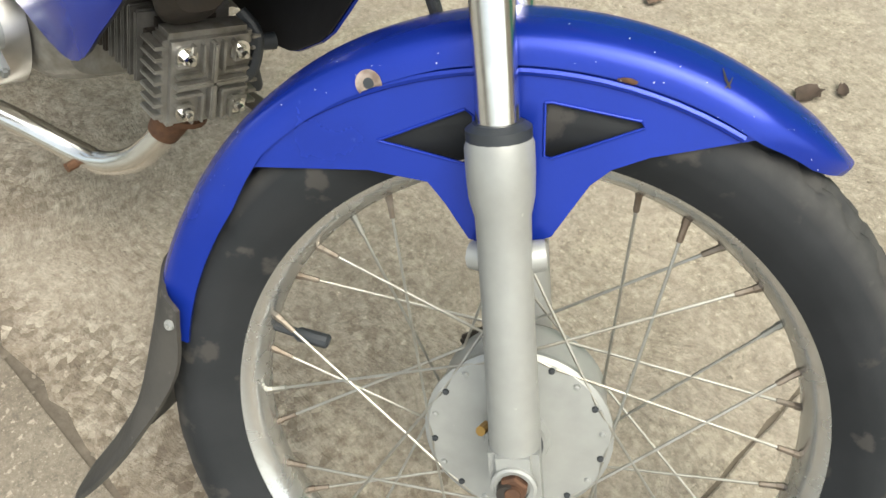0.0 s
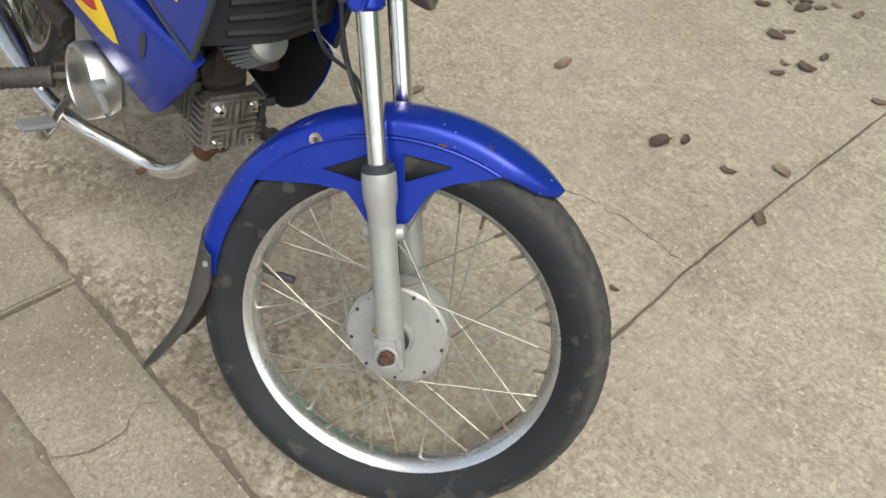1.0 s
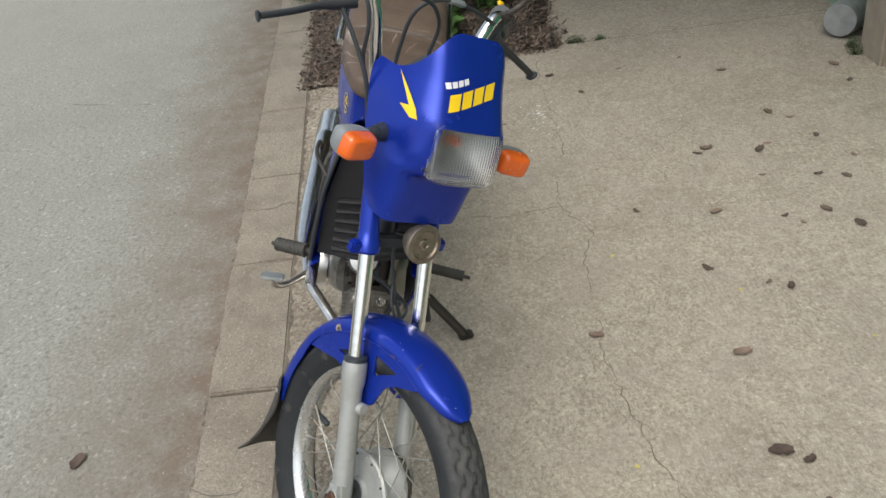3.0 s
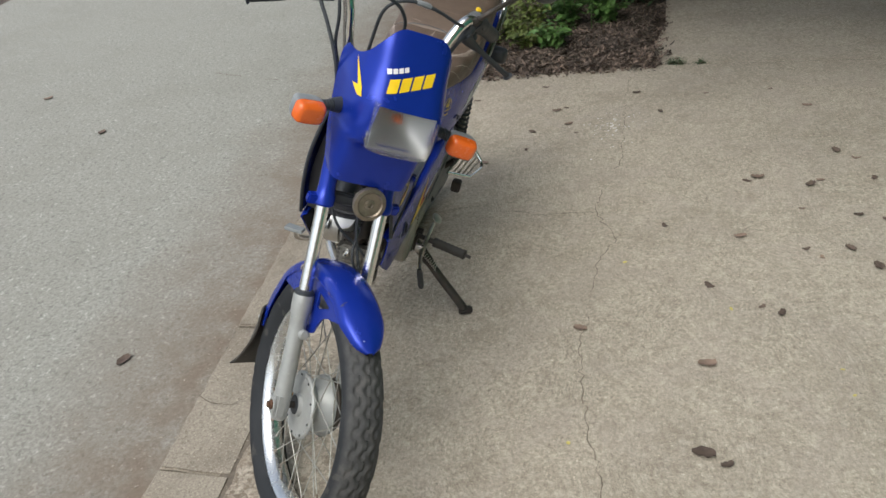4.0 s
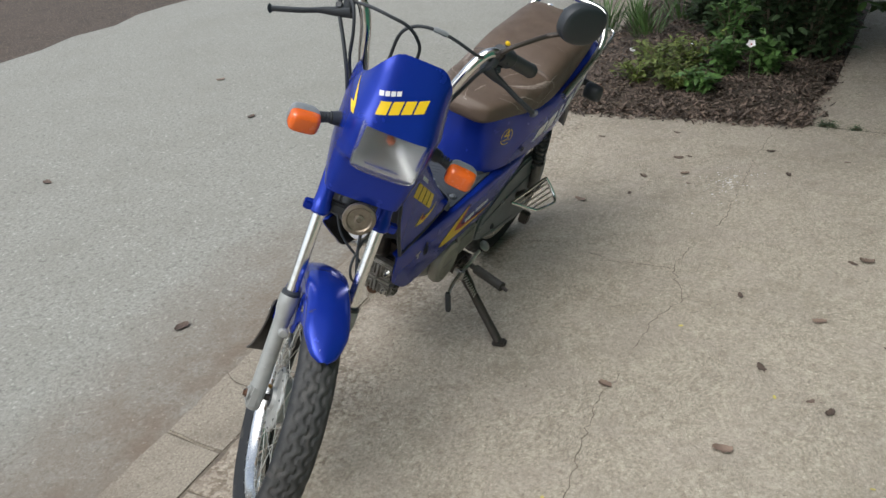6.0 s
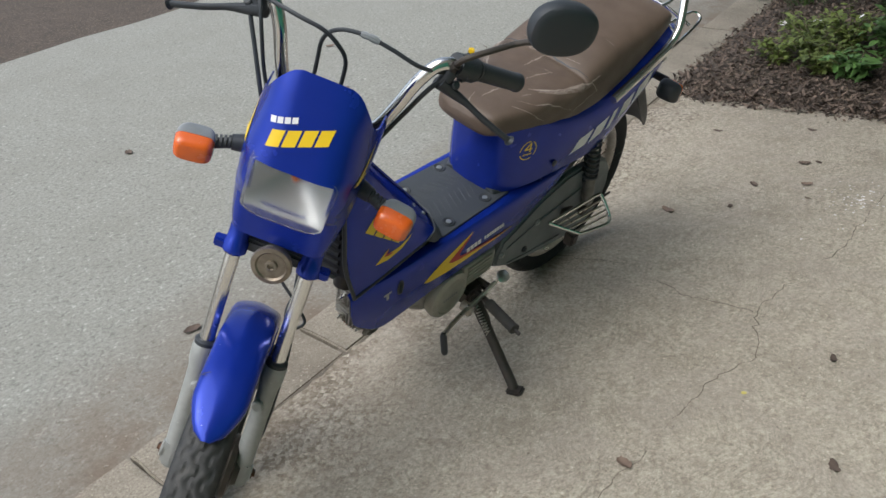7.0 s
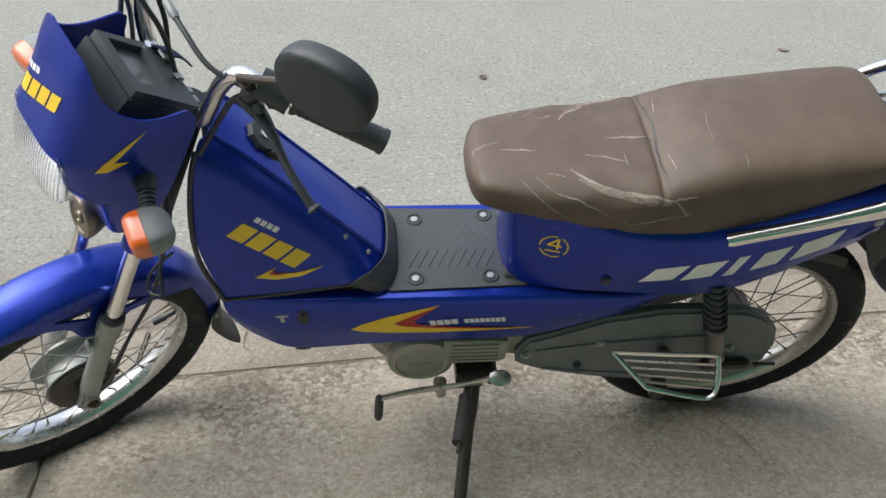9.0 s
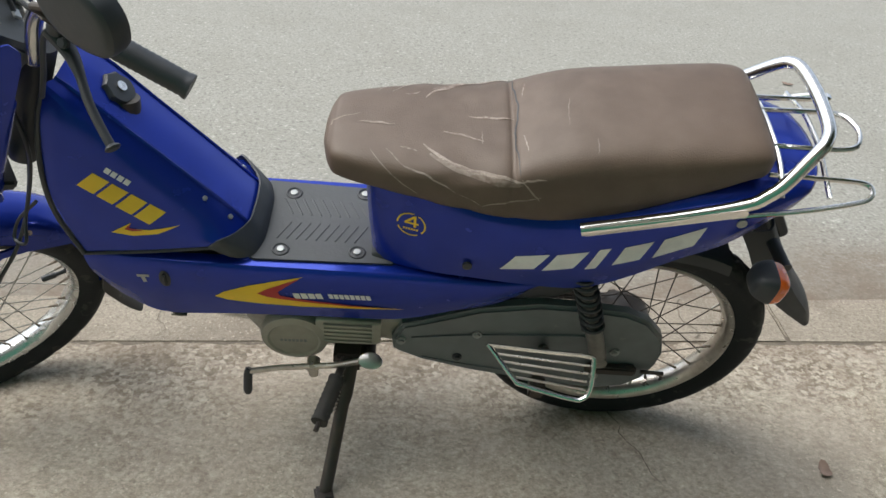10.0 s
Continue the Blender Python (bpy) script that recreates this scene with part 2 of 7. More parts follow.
        edge = maths("SUBTRACT", maths("ADD", place.outputs["Y"], 0.235), maths("MULTIPLY", place.outputs["X"], 0.098))
        worn = span(maths("ADD", edge, maths("MULTIPLY", noise_at(2.4, 5.0, rough=0.65), 1.3)), 0.62, 1.0, 1.0, 0.10)
        stones = noise_at(50.0, 3.0, rough=0.6)
        col = mixed(maths("MULTIPLY", worn, span(stones, 0.50, 0.62, 0.0, 0.80)), col, (0.135, 0.106, 0.078))
        col = mixed(maths("MULTIPLY", worn, span(stones, 0.44, 0.35, 0.0, 0.55)), col, (0.46, 0.415, 0.345))
        cells = n.new("ShaderNodeTexVoronoi")
        cells.inputs["Scale"].default_value = 95.0
        link(at, cells.inputs["Vector"])
        shade = n.new("ShaderNodeSeparateColor")
        link(cells.outputs["Color"], shade.inputs[0])
        patchy = maths("MULTIPLY", worn, span(noise_at(8.0, 5.0, rough=0.7), 0.42, 0.60, 0.15, 0.85))
        col = mixed(maths("MULTIPLY", patchy, span(shade.outputs[0], 0.62, 0.72)), col, (0.120, 0.094, 0.070))
        col = mixed(maths("MULTIPLY", patchy, span(shade.outputs[0], 0.22, 0.14)), col, (0.50, 0.45, 0.37))
        height = maths("ADD", height, maths("MULTIPLY", maths("MULTIPLY", patchy, cells.outputs["Distance"]), -1.2))
        blot = noise_at(17.0, 5.0, rough=0.7)
        col = mixed(maths("MULTIPLY", worn, span(blot, 0.50, 0.62, 0.0, 0.45)), col, (0.185, 0.150, 0.112))
        mud = span(maths("ADD", edge, maths("MULTIPLY", noise_at(4.5, 6.0, rough=0.7), 0.9)), 0.43, 0.56, 0.45, 0.0)
        col = mixed(mud, col, (0.165, 0.130, 0.098))
        height = maths("ADD", height, maths("MULTIPLY", maths("MULTIPLY", worn, stones), -0.8))
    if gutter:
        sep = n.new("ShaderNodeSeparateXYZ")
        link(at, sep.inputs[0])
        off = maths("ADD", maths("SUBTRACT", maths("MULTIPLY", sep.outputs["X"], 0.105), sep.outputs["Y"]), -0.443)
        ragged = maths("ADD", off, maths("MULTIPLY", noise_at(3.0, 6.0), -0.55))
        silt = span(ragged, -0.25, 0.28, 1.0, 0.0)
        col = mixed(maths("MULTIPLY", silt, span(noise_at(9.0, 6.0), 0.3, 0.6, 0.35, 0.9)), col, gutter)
    link(col, p.inputs["Base Color"])
    p.inputs["Roughness"].default_value = 0.92
    p.inputs["Specular IOR Level"].default_value = 0.25
    bump = n.new("ShaderNodeBump")
    bump.inputs["Strength"].default_value, bump.inputs["Distance"].default_value = relief, 0.004
    link(height, bump.inputs["Height"])
    link(bump.outputs[0], p.inputs["Normal"])
    return m


CONCRETE = ground_material("worn_concrete", (0.448, 0.402, 0.328), (0.300, 0.264, 0.211), (0.228, 0.198, 0.156), 0.60, 0.4, 100.0, 0.7, oil=(0.155, 0.125, 0.092))
KERB = ground_material("kerb_concrete", (0.310, 0.276, 0.224), (0.212, 0.186, 0.149), (0.135, 0.112, 0.088), 0.0, 0.4, 140.0, 0.5)
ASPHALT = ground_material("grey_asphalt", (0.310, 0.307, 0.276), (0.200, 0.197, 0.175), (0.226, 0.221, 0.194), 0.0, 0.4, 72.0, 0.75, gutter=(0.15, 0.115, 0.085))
SOIL = material("dark_soil", (0.070, 0.052, 0.040), 0.95, 0.0, (0.036, 0.028, 0.022), 60, 0.9, 1.0, 90, spots=(0.15, 0.115, 0.08), spot_scale=70, spot_edge=0.56)
PALE_YELLOW = material("faded_petal", (0.50, 0.42, 0.12), 0.7)
GATE = material("green_gate_paint", (0.045, 0.245, 0.150), 0.5, 0.0, (0.028, 0.185, 0.10), 14, 0.6, 0.1)
LEAF = material("dry_leaf", (0.155, 0.108, 0.082), 0.8, 0.0, (0.085, 0.060, 0.048), 60, 0.8, 0.4, per_piece=0.5)
LITTER = material("rotting_litter", (0.108, 0.078, 0.060), 0.85, 0.0, (0.055, 0.042, 0.034), 60, 0.8, 0.4)


def vary_islands(m, low, high):
    """Each loose piece of one mesh gets its own brightness."""
    n, link = m.node_tree.nodes, m.node_tree.links.new
    p, geo, hsv, val = n["Principled BSDF"], n.new("ShaderNodeNewGeometry"), n.new("ShaderNodeHueSaturation"), n.new("ShaderNodeMapRange")
    val.inputs["To Min"].default_value, val.inputs["To Max"].default_value = low, high
    link(geo.outputs["Random Per Island"], val.inputs["Value"])
    link(val.outputs[0], hsv.inputs["Value"])
    link(p.inputs["Base Color"].links[0].from_socket, hsv.inputs["Color"])
    link(hsv.outputs[0], p.inputs["Base Color"])


vary_islands(LITTER, 0.35, 2.1)
YELLOW_GREEN = material("yellow_green_leaf", (0.15, 0.19, 0.035), 0.6, 0.0, (0.085, 0.12, 0.03), 30, 0.8, 0.2, per_piece=0.3)
GREEN = material("green_leaf", (0.075, 0.14, 0.035), 0.5, 0.0, (0.04, 0.095, 0.02), 30, 0.8, 0.2, per_piece=0.3)
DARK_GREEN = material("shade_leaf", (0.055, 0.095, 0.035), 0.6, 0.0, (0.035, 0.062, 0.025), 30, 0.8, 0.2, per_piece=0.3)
BARK = material("thin_bark", (0.16, 0.12, 0.085), 0.9, 0.0, (0.08, 0.06, 0.045), 60, 0.8, 0.8)
PETAL = material("white_petal", (0.75, 0.73, 0.74), 0.6)
ZINC = material("dull_zinc", (0.38, 0.40, 0.40), 0.45, 0.6, (0.2, 0.21, 0.21), 20, 0.7, 0.1)
CRACK = material("crack_dirt", (0.17, 0.145, 0.113), 0.95, 0.0, (0.085, 0.07, 0.055), 60, 0.9)
CREASE = material("pale_crease", (0.36, 0.31, 0.27), 0.6, 0.0, (0.14, 0.10, 0.078), 160, 1.0)
SCUFF = material("scuffed_vinyl", (0.24, 0.20, 0.17), 0.6, 0.0, (0.13, 0.094, 0.072), 130, 1.0)
BRASS = material("brass", (0.42, 0.25, 0.08), 0.4, 0.9)
RUST = material("rusty_steel", (0.15, 0.075, 0.04), 0.8, 0.4, (0.07, 0.04, 0.03), 90, 0.8, 0.4)
# black plastic with the shade behind the cowl put into its colour
SHADED_BLACK = material("shaded_black_plastic", (0.010, 0.010, 0.012), 0.6, 0.0, (0.016, 0.016, 0.018), 40, 0.5, 0.1)
LANYARD = material("dark_blue_cloth", (0.018, 0.03, 0.085), 0.85)
DIAL = material("hazy_screen", (0.09, 0.092, 0.095), 0.2, 0.0, (0.06, 0.062, 0.065), 14, 0.8)
PALE_GREEN = material("pale_green_paint", (0.26, 0.36, 0.27), 0.8, 0.0, (0.2, 0.22, 0.17), 10, 0.8, 0.3)
PLASTER = material("stained_plaster", (0.36, 0.31, 0.24), 0.9, 0.0, (0.22, 0.19, 0.15), 12, 0.8, 0.6)


def glass(name, tint, rough):
    m = bpy.data.materials.new(name)
    m.use_nodes = True
    p = m.node_tree.nodes["Principled BSDF"]
    p.inputs["Base Color"].default_value = (*tint, 1)
    p.inputs["Transmission Weight"].default_value = 1.0
    p.inputs["Roughness"].default_value = rough
    p.inputs["IOR"].default_value = 1.45
    return m


GLASS = glass("headlamp_glass", (0.96, 0.97, 0.97), 0.26)
HORN = material("rusty_horn_face", (0.30, 0.27, 0.22), 0.42, 0.8, (0.15, 0.11, 0.08), 70, 0.8, 0.1)
REFLECTOR = material("silvered_bowl", (0.44, 0.44, 0.44), 0.46, 0.85, (0.34, 0.34, 0.34), 30, 0.5)
MIRROR = material("mirror", (0.85, 0.86, 0.86), 0.03, 1.0, rough_vary=0.0)


# ---- mesh helpers ----
def part(name, bm, mat, parent=None, label="", m=None, smooth=35):
    bmesh.ops.recalc_face_normals(bm, faces=bm.faces)
    me = bpy.data.meshes.new(name)
    bm.to_mesh(me)
    bm.free()
    for poly in me.polygons:
        poly.use_smooth = True
    me.set_sharp_from_angle(angle=radians(smooth))
    me.materials.append(mat)
    ob = new(name, me)
    if parent:
        ob.parent = parent
    if m is not None:
        ob.matrix_basis = m
    if label:
        tagged(ob, label)
    return ob


def ring(bm, points):
    return [bm.verts.new(p) for p in points]


def skin(bm, rings, closed=True, cap=True):
    """Faces between rings of equally many vertices."""
    for a, b in zip(rings, rings[1:]):
        n = len(a)
        for i in range(n if closed else n - 1):
            j = (i + 1) % n
            bm.faces.new((a[i], a[j], b[j], b[i]))
    if cap and closed:
        bm.faces.new(list(reversed(rings[0])))
        bm.faces.new(rings[-1])


def smooth_path(points, steps=6):
    """A Catmull-Rom line through the points."""
    p = [Vector(q) for q in points]
    p = [2 * p[0] - p[1]] + p + [2 * p[-1] - p[-2]]
    out = []
    for a, b, c, d in zip(p, p[1:], p[2:], p[3:]):
        for k in range(steps):
            t = k / steps
            out.append(0.5 * (2 * b + (c - a) * t + (2 * a - 5 * b + 4 * c - d) * t * t + (3 * b - a - 3 * c + d) * t ** 3))
    out.append(p[-2])
    return out


def tube(bm, points, radius, seg=10, closed=False, flat=1.0):
    """A round bar along points; radius a number or one for each point."""
    p = [Vector(q) for q in points]
    rad = radius if isinstance(radius, (list, tuple)) else [radius] * len(p)
    rings, up = [], None
    for i, q in enumerate(p):
        if closed:
            d = p[(i + 1) % len(p)] - p[i - 1]
        else:
            d = p[min(i + 1, len(p) - 1)] - p[max(i - 1, 0)]
        d.normalize()
        if up is None:
            up = d.orthogonal().normalized()
        up = (up - d * up.dot(d)).normalized()
        side = d.cross(up)
        rings.append(ring(bm, [q + rad[i] * (math.cos(a) * up + flat * math.sin(a) * side) for a in (2 * math.pi * k / seg for k in range(seg))]))
    if closed:
        skin(bm, rings + [rings[0]], cap=False)
    else:
        skin(bm, rings)


def turned(bm, profile, centre, axis=(0, 1, 0), seg=32, closed=False):
    """A lathe form: profile of (radius, along the axis)."""
    c, ax = Vector(centre), Vector(axis).normalized()
    u = ax.orthogonal().normalized()
    v = ax.cross(u)
    rings = []
    for r, h in profile:
        rings.append(ring(bm, [c + ax * h + max(r, 0.0004) * (math.cos(a) * u + math.sin(a) * v) for a in (2 * math.pi * k / seg for k in range(seg))]))
    if closed:
        skin(bm, rings + [rings[0]], cap=False)
    else:
        skin(bm, rings)


def block(bm, size, m=None, bevel=0.0):
    """A box of that size about the origin, then moved by m."""
    made = bmesh.ops.create_cube(bm, size=1.0)["verts"]
    bmesh.ops.transform(bm, matrix=(m or Matrix()) @ Matrix.Diagonal((*size, 1)), verts=made)
    if bevel:
        edges = {e for v in made for e in v.link_edges}
        bmesh.ops.bevel(bm, geom=list(edges), offset=bevel, segments=2, affect="EDGES")


def slab(bm, loops, lay, thick):
    """A plate from flat loops (the first the outline, the rest holes); lay(u, v, h) gives the place."""
    from mathutils import geometry
    flat = [Vector((u, v, 0)) for lp in loops for u, v in lp]
    tris = geometry.tessellate_polygon([[Vector((u, v, 0)) for u, v in lp] for lp in loops])
    top = [bm.verts.new(lay(p.x, p.y, thick)) for p in flat]
    bot = [bm.verts.new(lay(p.x, p.y, 0)) for p in flat]
    for t in tris:
        bm.faces.new([top[i] for i in t])
        bm.faces.new([bot[i] for i in reversed(t)])
    k = 0
    for lp in loops:
        n = len(lp)
        for i in range(n):
            a, b = k + i, k + (i + 1) % n
            bm.faces.new((bot[a], bot[b], top[b], top[a]))
        k += n


def thing(name, label, category, m=None, group=""):
    ob = new(name)
    ob.empty_display_size = 0.1
    if m is not None:
        ob.matrix_world = m
    return tagged(ob, label, category, group)


def interp(x, table):
    """Linear between the rows (x, values...) of a table."""
    if x <= table[0][0]:
        return table[0][1:]
    for a, b in zip(table, table[1:]):
        if x <= b[0]:
            f = (x - a[0]) / (b[0] - a[0])
            return tuple(p + (q - p) * f for p, q in zip(a[1:], b[1:]))
    return table[-1][1:]


# ---- the ground ----
def kerb_out(x):
    return -0.443 + 0.105 * x


def kerb_in(x):
    return -0.235 + 0.098 * x


def sheet(name, poly, z, thick, mat, label, kind="structure", bevel=0.0, parent=None):
    bm = bmesh.new()
    slab(bm, [poly], lambda u, v, h: (u, v, z - thick + h), thick)
    if bevel:
        bm.normal_update()
        top = [e for e in bm.edges if all(v.co.z > z - 0.0005 for v in e.verts) and any(abs(f.normal.z) < 0.5 for f in e.link_faces)]
        bmesh.ops.bevel(bm, geom=top, offset=bevel, segments=2, affect="EDGES")
    ob = part(name, bm, mat, parent)
    if not parent:
        tagged(ob, label, name.replace("_", " "), kind=kind)
    return ob




def ragged(a, b, n, amount, seed):
    """Points from a to b with a worn, uneven line between."""
    rng = random.Random(seed)
    a, b = Vector((*a, 0)), Vector((*b, 0))
    side = Vector((-(b - a).y, (b - a).x, 0)).normalized()
    out = []
    for k in range(n):
        f = k / n
        q = a + (b - a) * f + side * (rng.uniform(-amount, amount) if k else 0)
        out.append((q.x, q.y))
    return out


sheet("ground", [(-80, -80), (80, -80), (80, 80), (-80, 80)], -0.06, 0.1, SOIL, "bare brown earth beyond the road and the slabs")
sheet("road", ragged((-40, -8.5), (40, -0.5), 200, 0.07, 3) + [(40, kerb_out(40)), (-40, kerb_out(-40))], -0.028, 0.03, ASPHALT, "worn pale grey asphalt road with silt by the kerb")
SAND = material("joint_sand", (0.155, 0.130, 0.100), 0.95, 0.0, (0.080, 0.067, 0.052), 60, 0.8, 0.6)
sheet("joint_sand", [(-1.7, kerb_in(-1.7) - .03), (9, kerb_in(9) - .03), (9, 2.69), (-1.7, 2.69)], -0.0042, 0.02, SAND, "sandy dirt in the joints between slabs")
def worn_line(points, amount, seed):
    out = []
    for k, (a, b) in enumerate(zip(points, points[1:])):
        out += ragged(a, b, 10, amount, seed + k)
    return out + [points[-1]]


joint = [(1.435, kerb_in(1.43)), (1.418, 0.21), (1.396, 0.54), (1.368, 0.775), (1.346, 1.12), (1.328, 1.50), (1.27, 2.7)]
sheet("pavement", ragged((-1.665, kerb_in(-1.665) + .007), (1.43, kerb_in(1.43) + .007), 110, 0.007, 5) + worn_line([(x - .0030, y) for x, y in joint], 0.0022, 300) + [(-1.665, 2.7)], 0.0, 0.05, CONCRETE, "stained cracked concrete driveway slab under the moped", bevel=0.002)
sheet("pavement", worn_line([(x + .0030, y) for x, y in joint[::-1]], 0.0022, 400) + [(1.441, kerb_in(1.44) + .006), (9, kerb_in(9) + .006), (9, 2.7)], 0.0, 0.05, CONCRETE, "brushed concrete driveway slab beyond a joint", bevel=0.002)
sheet("pavement", [(-9, .92)] + ragged((-2.6, .90), (-1.69, .845), 8, 0.02, 6) + [(-1.677, .845), (-1.677, 2.7), (-9, 2.7)], -0.003, 0.05, CONCRETE, "concrete driveway slab beside a planted bed", bevel=0.002)

kerb = tagged(new("kerb"), "row of worn concrete kerb stones along the road", "kerb", kind="structure")
cuts = [-9.0, -7.7, -6.4, -5.1, -3.8, -2.5, -1.27, -0.58, 0.06, 0.70, 1.295, 1.93, 2.57, 3.2, 3.85, 4.5, 5.15, 5.8]
for k, (x0, x1) in enumerate(zip(cuts, cuts[1:])):
    bm = bmesh.new()
    g = 0.003
    line = ragged((x0 + g, kerb_out(x0) + .0), (x1 - g, kerb_out(x1)), 16, 0.0042, 20 + k) + ragged((x1 - g, kerb_out(x1)), (x1 - g, kerb_in(x1)), 4, 0.004, 60 + k) + [(x1 - g, kerb_in(x1) - .001)] + [(x0 + g, kerb_in(x0) - .001)]
    slab(bm, [line], lambda u, v, h: (u, v, -0.12 + h), 0.118 + 0.0015 * (k % 3))
    bm.normal_update()
    top = max(v.co.z for v in bm.verts)
    edges = [e for e in bm.edges if all(v.co.z > top - 0.0005 for v in e.verts) and any(abs(f.normal.z) < 0.5 for f in e.link_faces)]
    bmesh.ops.bevel(bm, geom=edges, offset=0.005, segments=2, affect="EDGES")
    part("kerb_stone", bm, KERB, kerb)


def crack(points, width, seed, z=0.0012, label="thin dark crack across the concrete slab"):
    """A ragged thin line of dirt that fills a crack."""
    rng = random.Random(seed)
    line = []
    for a, b in zip(points, points[1:]):
        n = max(2, int((Vector(b) - Vector(a)).length / 0.02))
        for k in range(n):
            f = k / n
            line.append((a[0] + (b[0] - a[0]) * f + rng.gauss(0, 0.0048), a[1] + (b[1] - a[1]) * f + rng.gauss(0, 0.0048)))
    bm = bmesh.new()
    rows = []
    for i, (x, y) in enumerate(line):
        q = Vector(line[min(i + 1, len(line) - 1)]) - Vector(line[max(i - 1, 0)])
        q = Vector((-q.y, q.x)).normalized() * width * (0.08 if math.sin(i * 0.31 + seed) + math.sin(i * 0.13) > 1.1 else rng.uniform(0.3, 1.3)) * 0.5
        rows.append(ring(bm, [(x + q.x, y + q.y, z), (x - q.x, y - q.y, z)]))
    skin(bm, rows, closed=False, cap=False)
    tagged(part("crack", bm, CRACK), label, "crack", kind="structure")


crack([(-1.62, 0.73), (-1.17, 0.722), (-0.52, 0.735), (-0.22, 0.672), (-0.08, 0.66), (-0.005, 0.688), (0.10, 0.742), (0.29, 0.694), (0.42, 0.682), (0.58, 0.687), (0.70, 0.675), (0.90, 0.70), (1.07, 0.725), (1.21, 0.765), (1.36, 0.778)], 0.0030, 1)
crack([(-0.08, 0.66), (-0.058, 0.574), (-0.042, 0.455), (-0.11, 0.24), (-0.06, 0.12), (-0.035, 0.01), (0.0, -0.05)], 0.0030, 2)
crack([(-1.81, -1.71), (-1.71, -1.43), (-1.64, -1.2)], 0.008, 3, -0.0268, "short crack in the asphalt road")


crack([(x / 2, kerb_out(x / 2) - 0.004) for x in range(-6, 9)], 0.020, 7, -0.0262, "dark wet silt in the gutter along the kerb")
crack([(-0.33, kerb_out(-0.33)), (-0.30, -0.38), (-0.34, -0.32), (-0.31, kerb_in(-0.32))], 0.005, 8, 0.0020, "crack across a kerb stone")
crack([(1.03, kerb_out(1.03)), (1.06, -0.24), (1.02, -0.18), (1.05, kerb_in(1.05))], 0.003, 9, 0.0020, "crack across a kerb stone")


# ---- the moped ----
LEAN, STEER_TURN, RAKE = 17.8, 36.4, 26.9
AXLE = Vector((1.325, 0, 0.294))
AX = Vector((-math.sin(radians(RAKE)), 0, math.cos(radians(RAKE))))
PIVOT = Vector((1.234, 0, 0.252))
STEER = (Matrix.Translation(PIVOT) @ Matrix.Rotation(radians(STEER_TURN), 4, AX) @ Matrix.Translation(-PIVOT)
         @ Matrix.Translation(AXLE) @ Matrix.Rotation(radians(3.1), 4, "X") @ Matrix.Translation(-AXLE))
FORK = (Matrix.Translation((0.0015, 0.0023, 0.0070)) @ Matrix.Translation(PIVOT) @ Matrix.Rotation(radians(38.8), 4, AX) @ Matrix.Translation(-PIVOT)
        @ Matrix.Translation(AXLE) @ Matrix.Rotation(radians(4.7), 4, "X") @ Matrix.Translation(-AXLE))
moped = thing("moped", "blue step-through moped with a brown seat, leaning on its side stand", "moped", pose(0, 0, 0, -LEAN, 0, 0))


def patch(bm, rows, nu=5, nv=4, closed=False, cap=False):
    """A smooth surface through a net of points: rows of equally many points."""
    fine = [smooth_path(r, nu) for r in rows]
    cols = [smooth_path([r[i] for r in fine], nv) for i in range(len(fine[0]))]
    rings = [ring(bm, [c[j] for c in cols]) for j in range(len(cols[0]))]
    skin(bm, rings, closed=closed, cap=cap)


def mirrored(rows):
    return [[(x, -y, z) for x, y, z in r] for r in rows]


def thicken(bm, t):
    """Give a sheet thickness t, away from its outer side."""
    bmesh.ops.recalc_face_normals(bm, faces=bm.faces)
    bm.normal_update()
    faces, verts = list(bm.faces), list(bm.verts)
    rim = [tuple(e.verts) for e in bm.edges if e.is_boundary]
    twin = {v: bm.verts.new(v.co - v.normal * t) for v in verts}
    for f in faces:
        bm.faces.new([twin[v] for v in reversed(f.verts)])
    for p, q in rim:
        bm.faces.new((p, q, twin[q], twin[p]))


def lofted(bm, sections, power=2.6, seg=28, steps=4):
    """A closed body of rounded sections across x: (x, half width, bottom, top)."""
    tab = smooth_path([(x, w, 0) for x, w, b, t in sections], steps), smooth_path([(x, b, t) for x, w, b, t in sections], steps)
    rings = []
    for p, q in zip(*tab):
        mid, h = (q.y + q.z) / 2, abs(q.z - q.y) / 2
        pts = []
        for k in range(seg):
            a = 2 * math.pi * k / seg
            c, s = math.cos(a), math.sin(a)
            pts.append((p.x, p.y * math.copysign(abs(c) ** (2 / power), c), mid + h * math.copysign(abs(s) ** (2 / power), s)))
        rings.append(ring(bm, pts))
    skin(bm, rings)


TYRE = [(0, 0.0225, 0.2225), (0.08, 0.0265, 0.2290), (0.2, 0.0325, 0.2400), (0.32, 0.0358, 0.2520), (0.44, 0.0352, 0.2630), (0.56, 0.0310, 0.2730), (0.68, 0.0235, 0.2805), (0.82, 0.0130, 0.2855), (1.0, 0.0, 0.2875)]


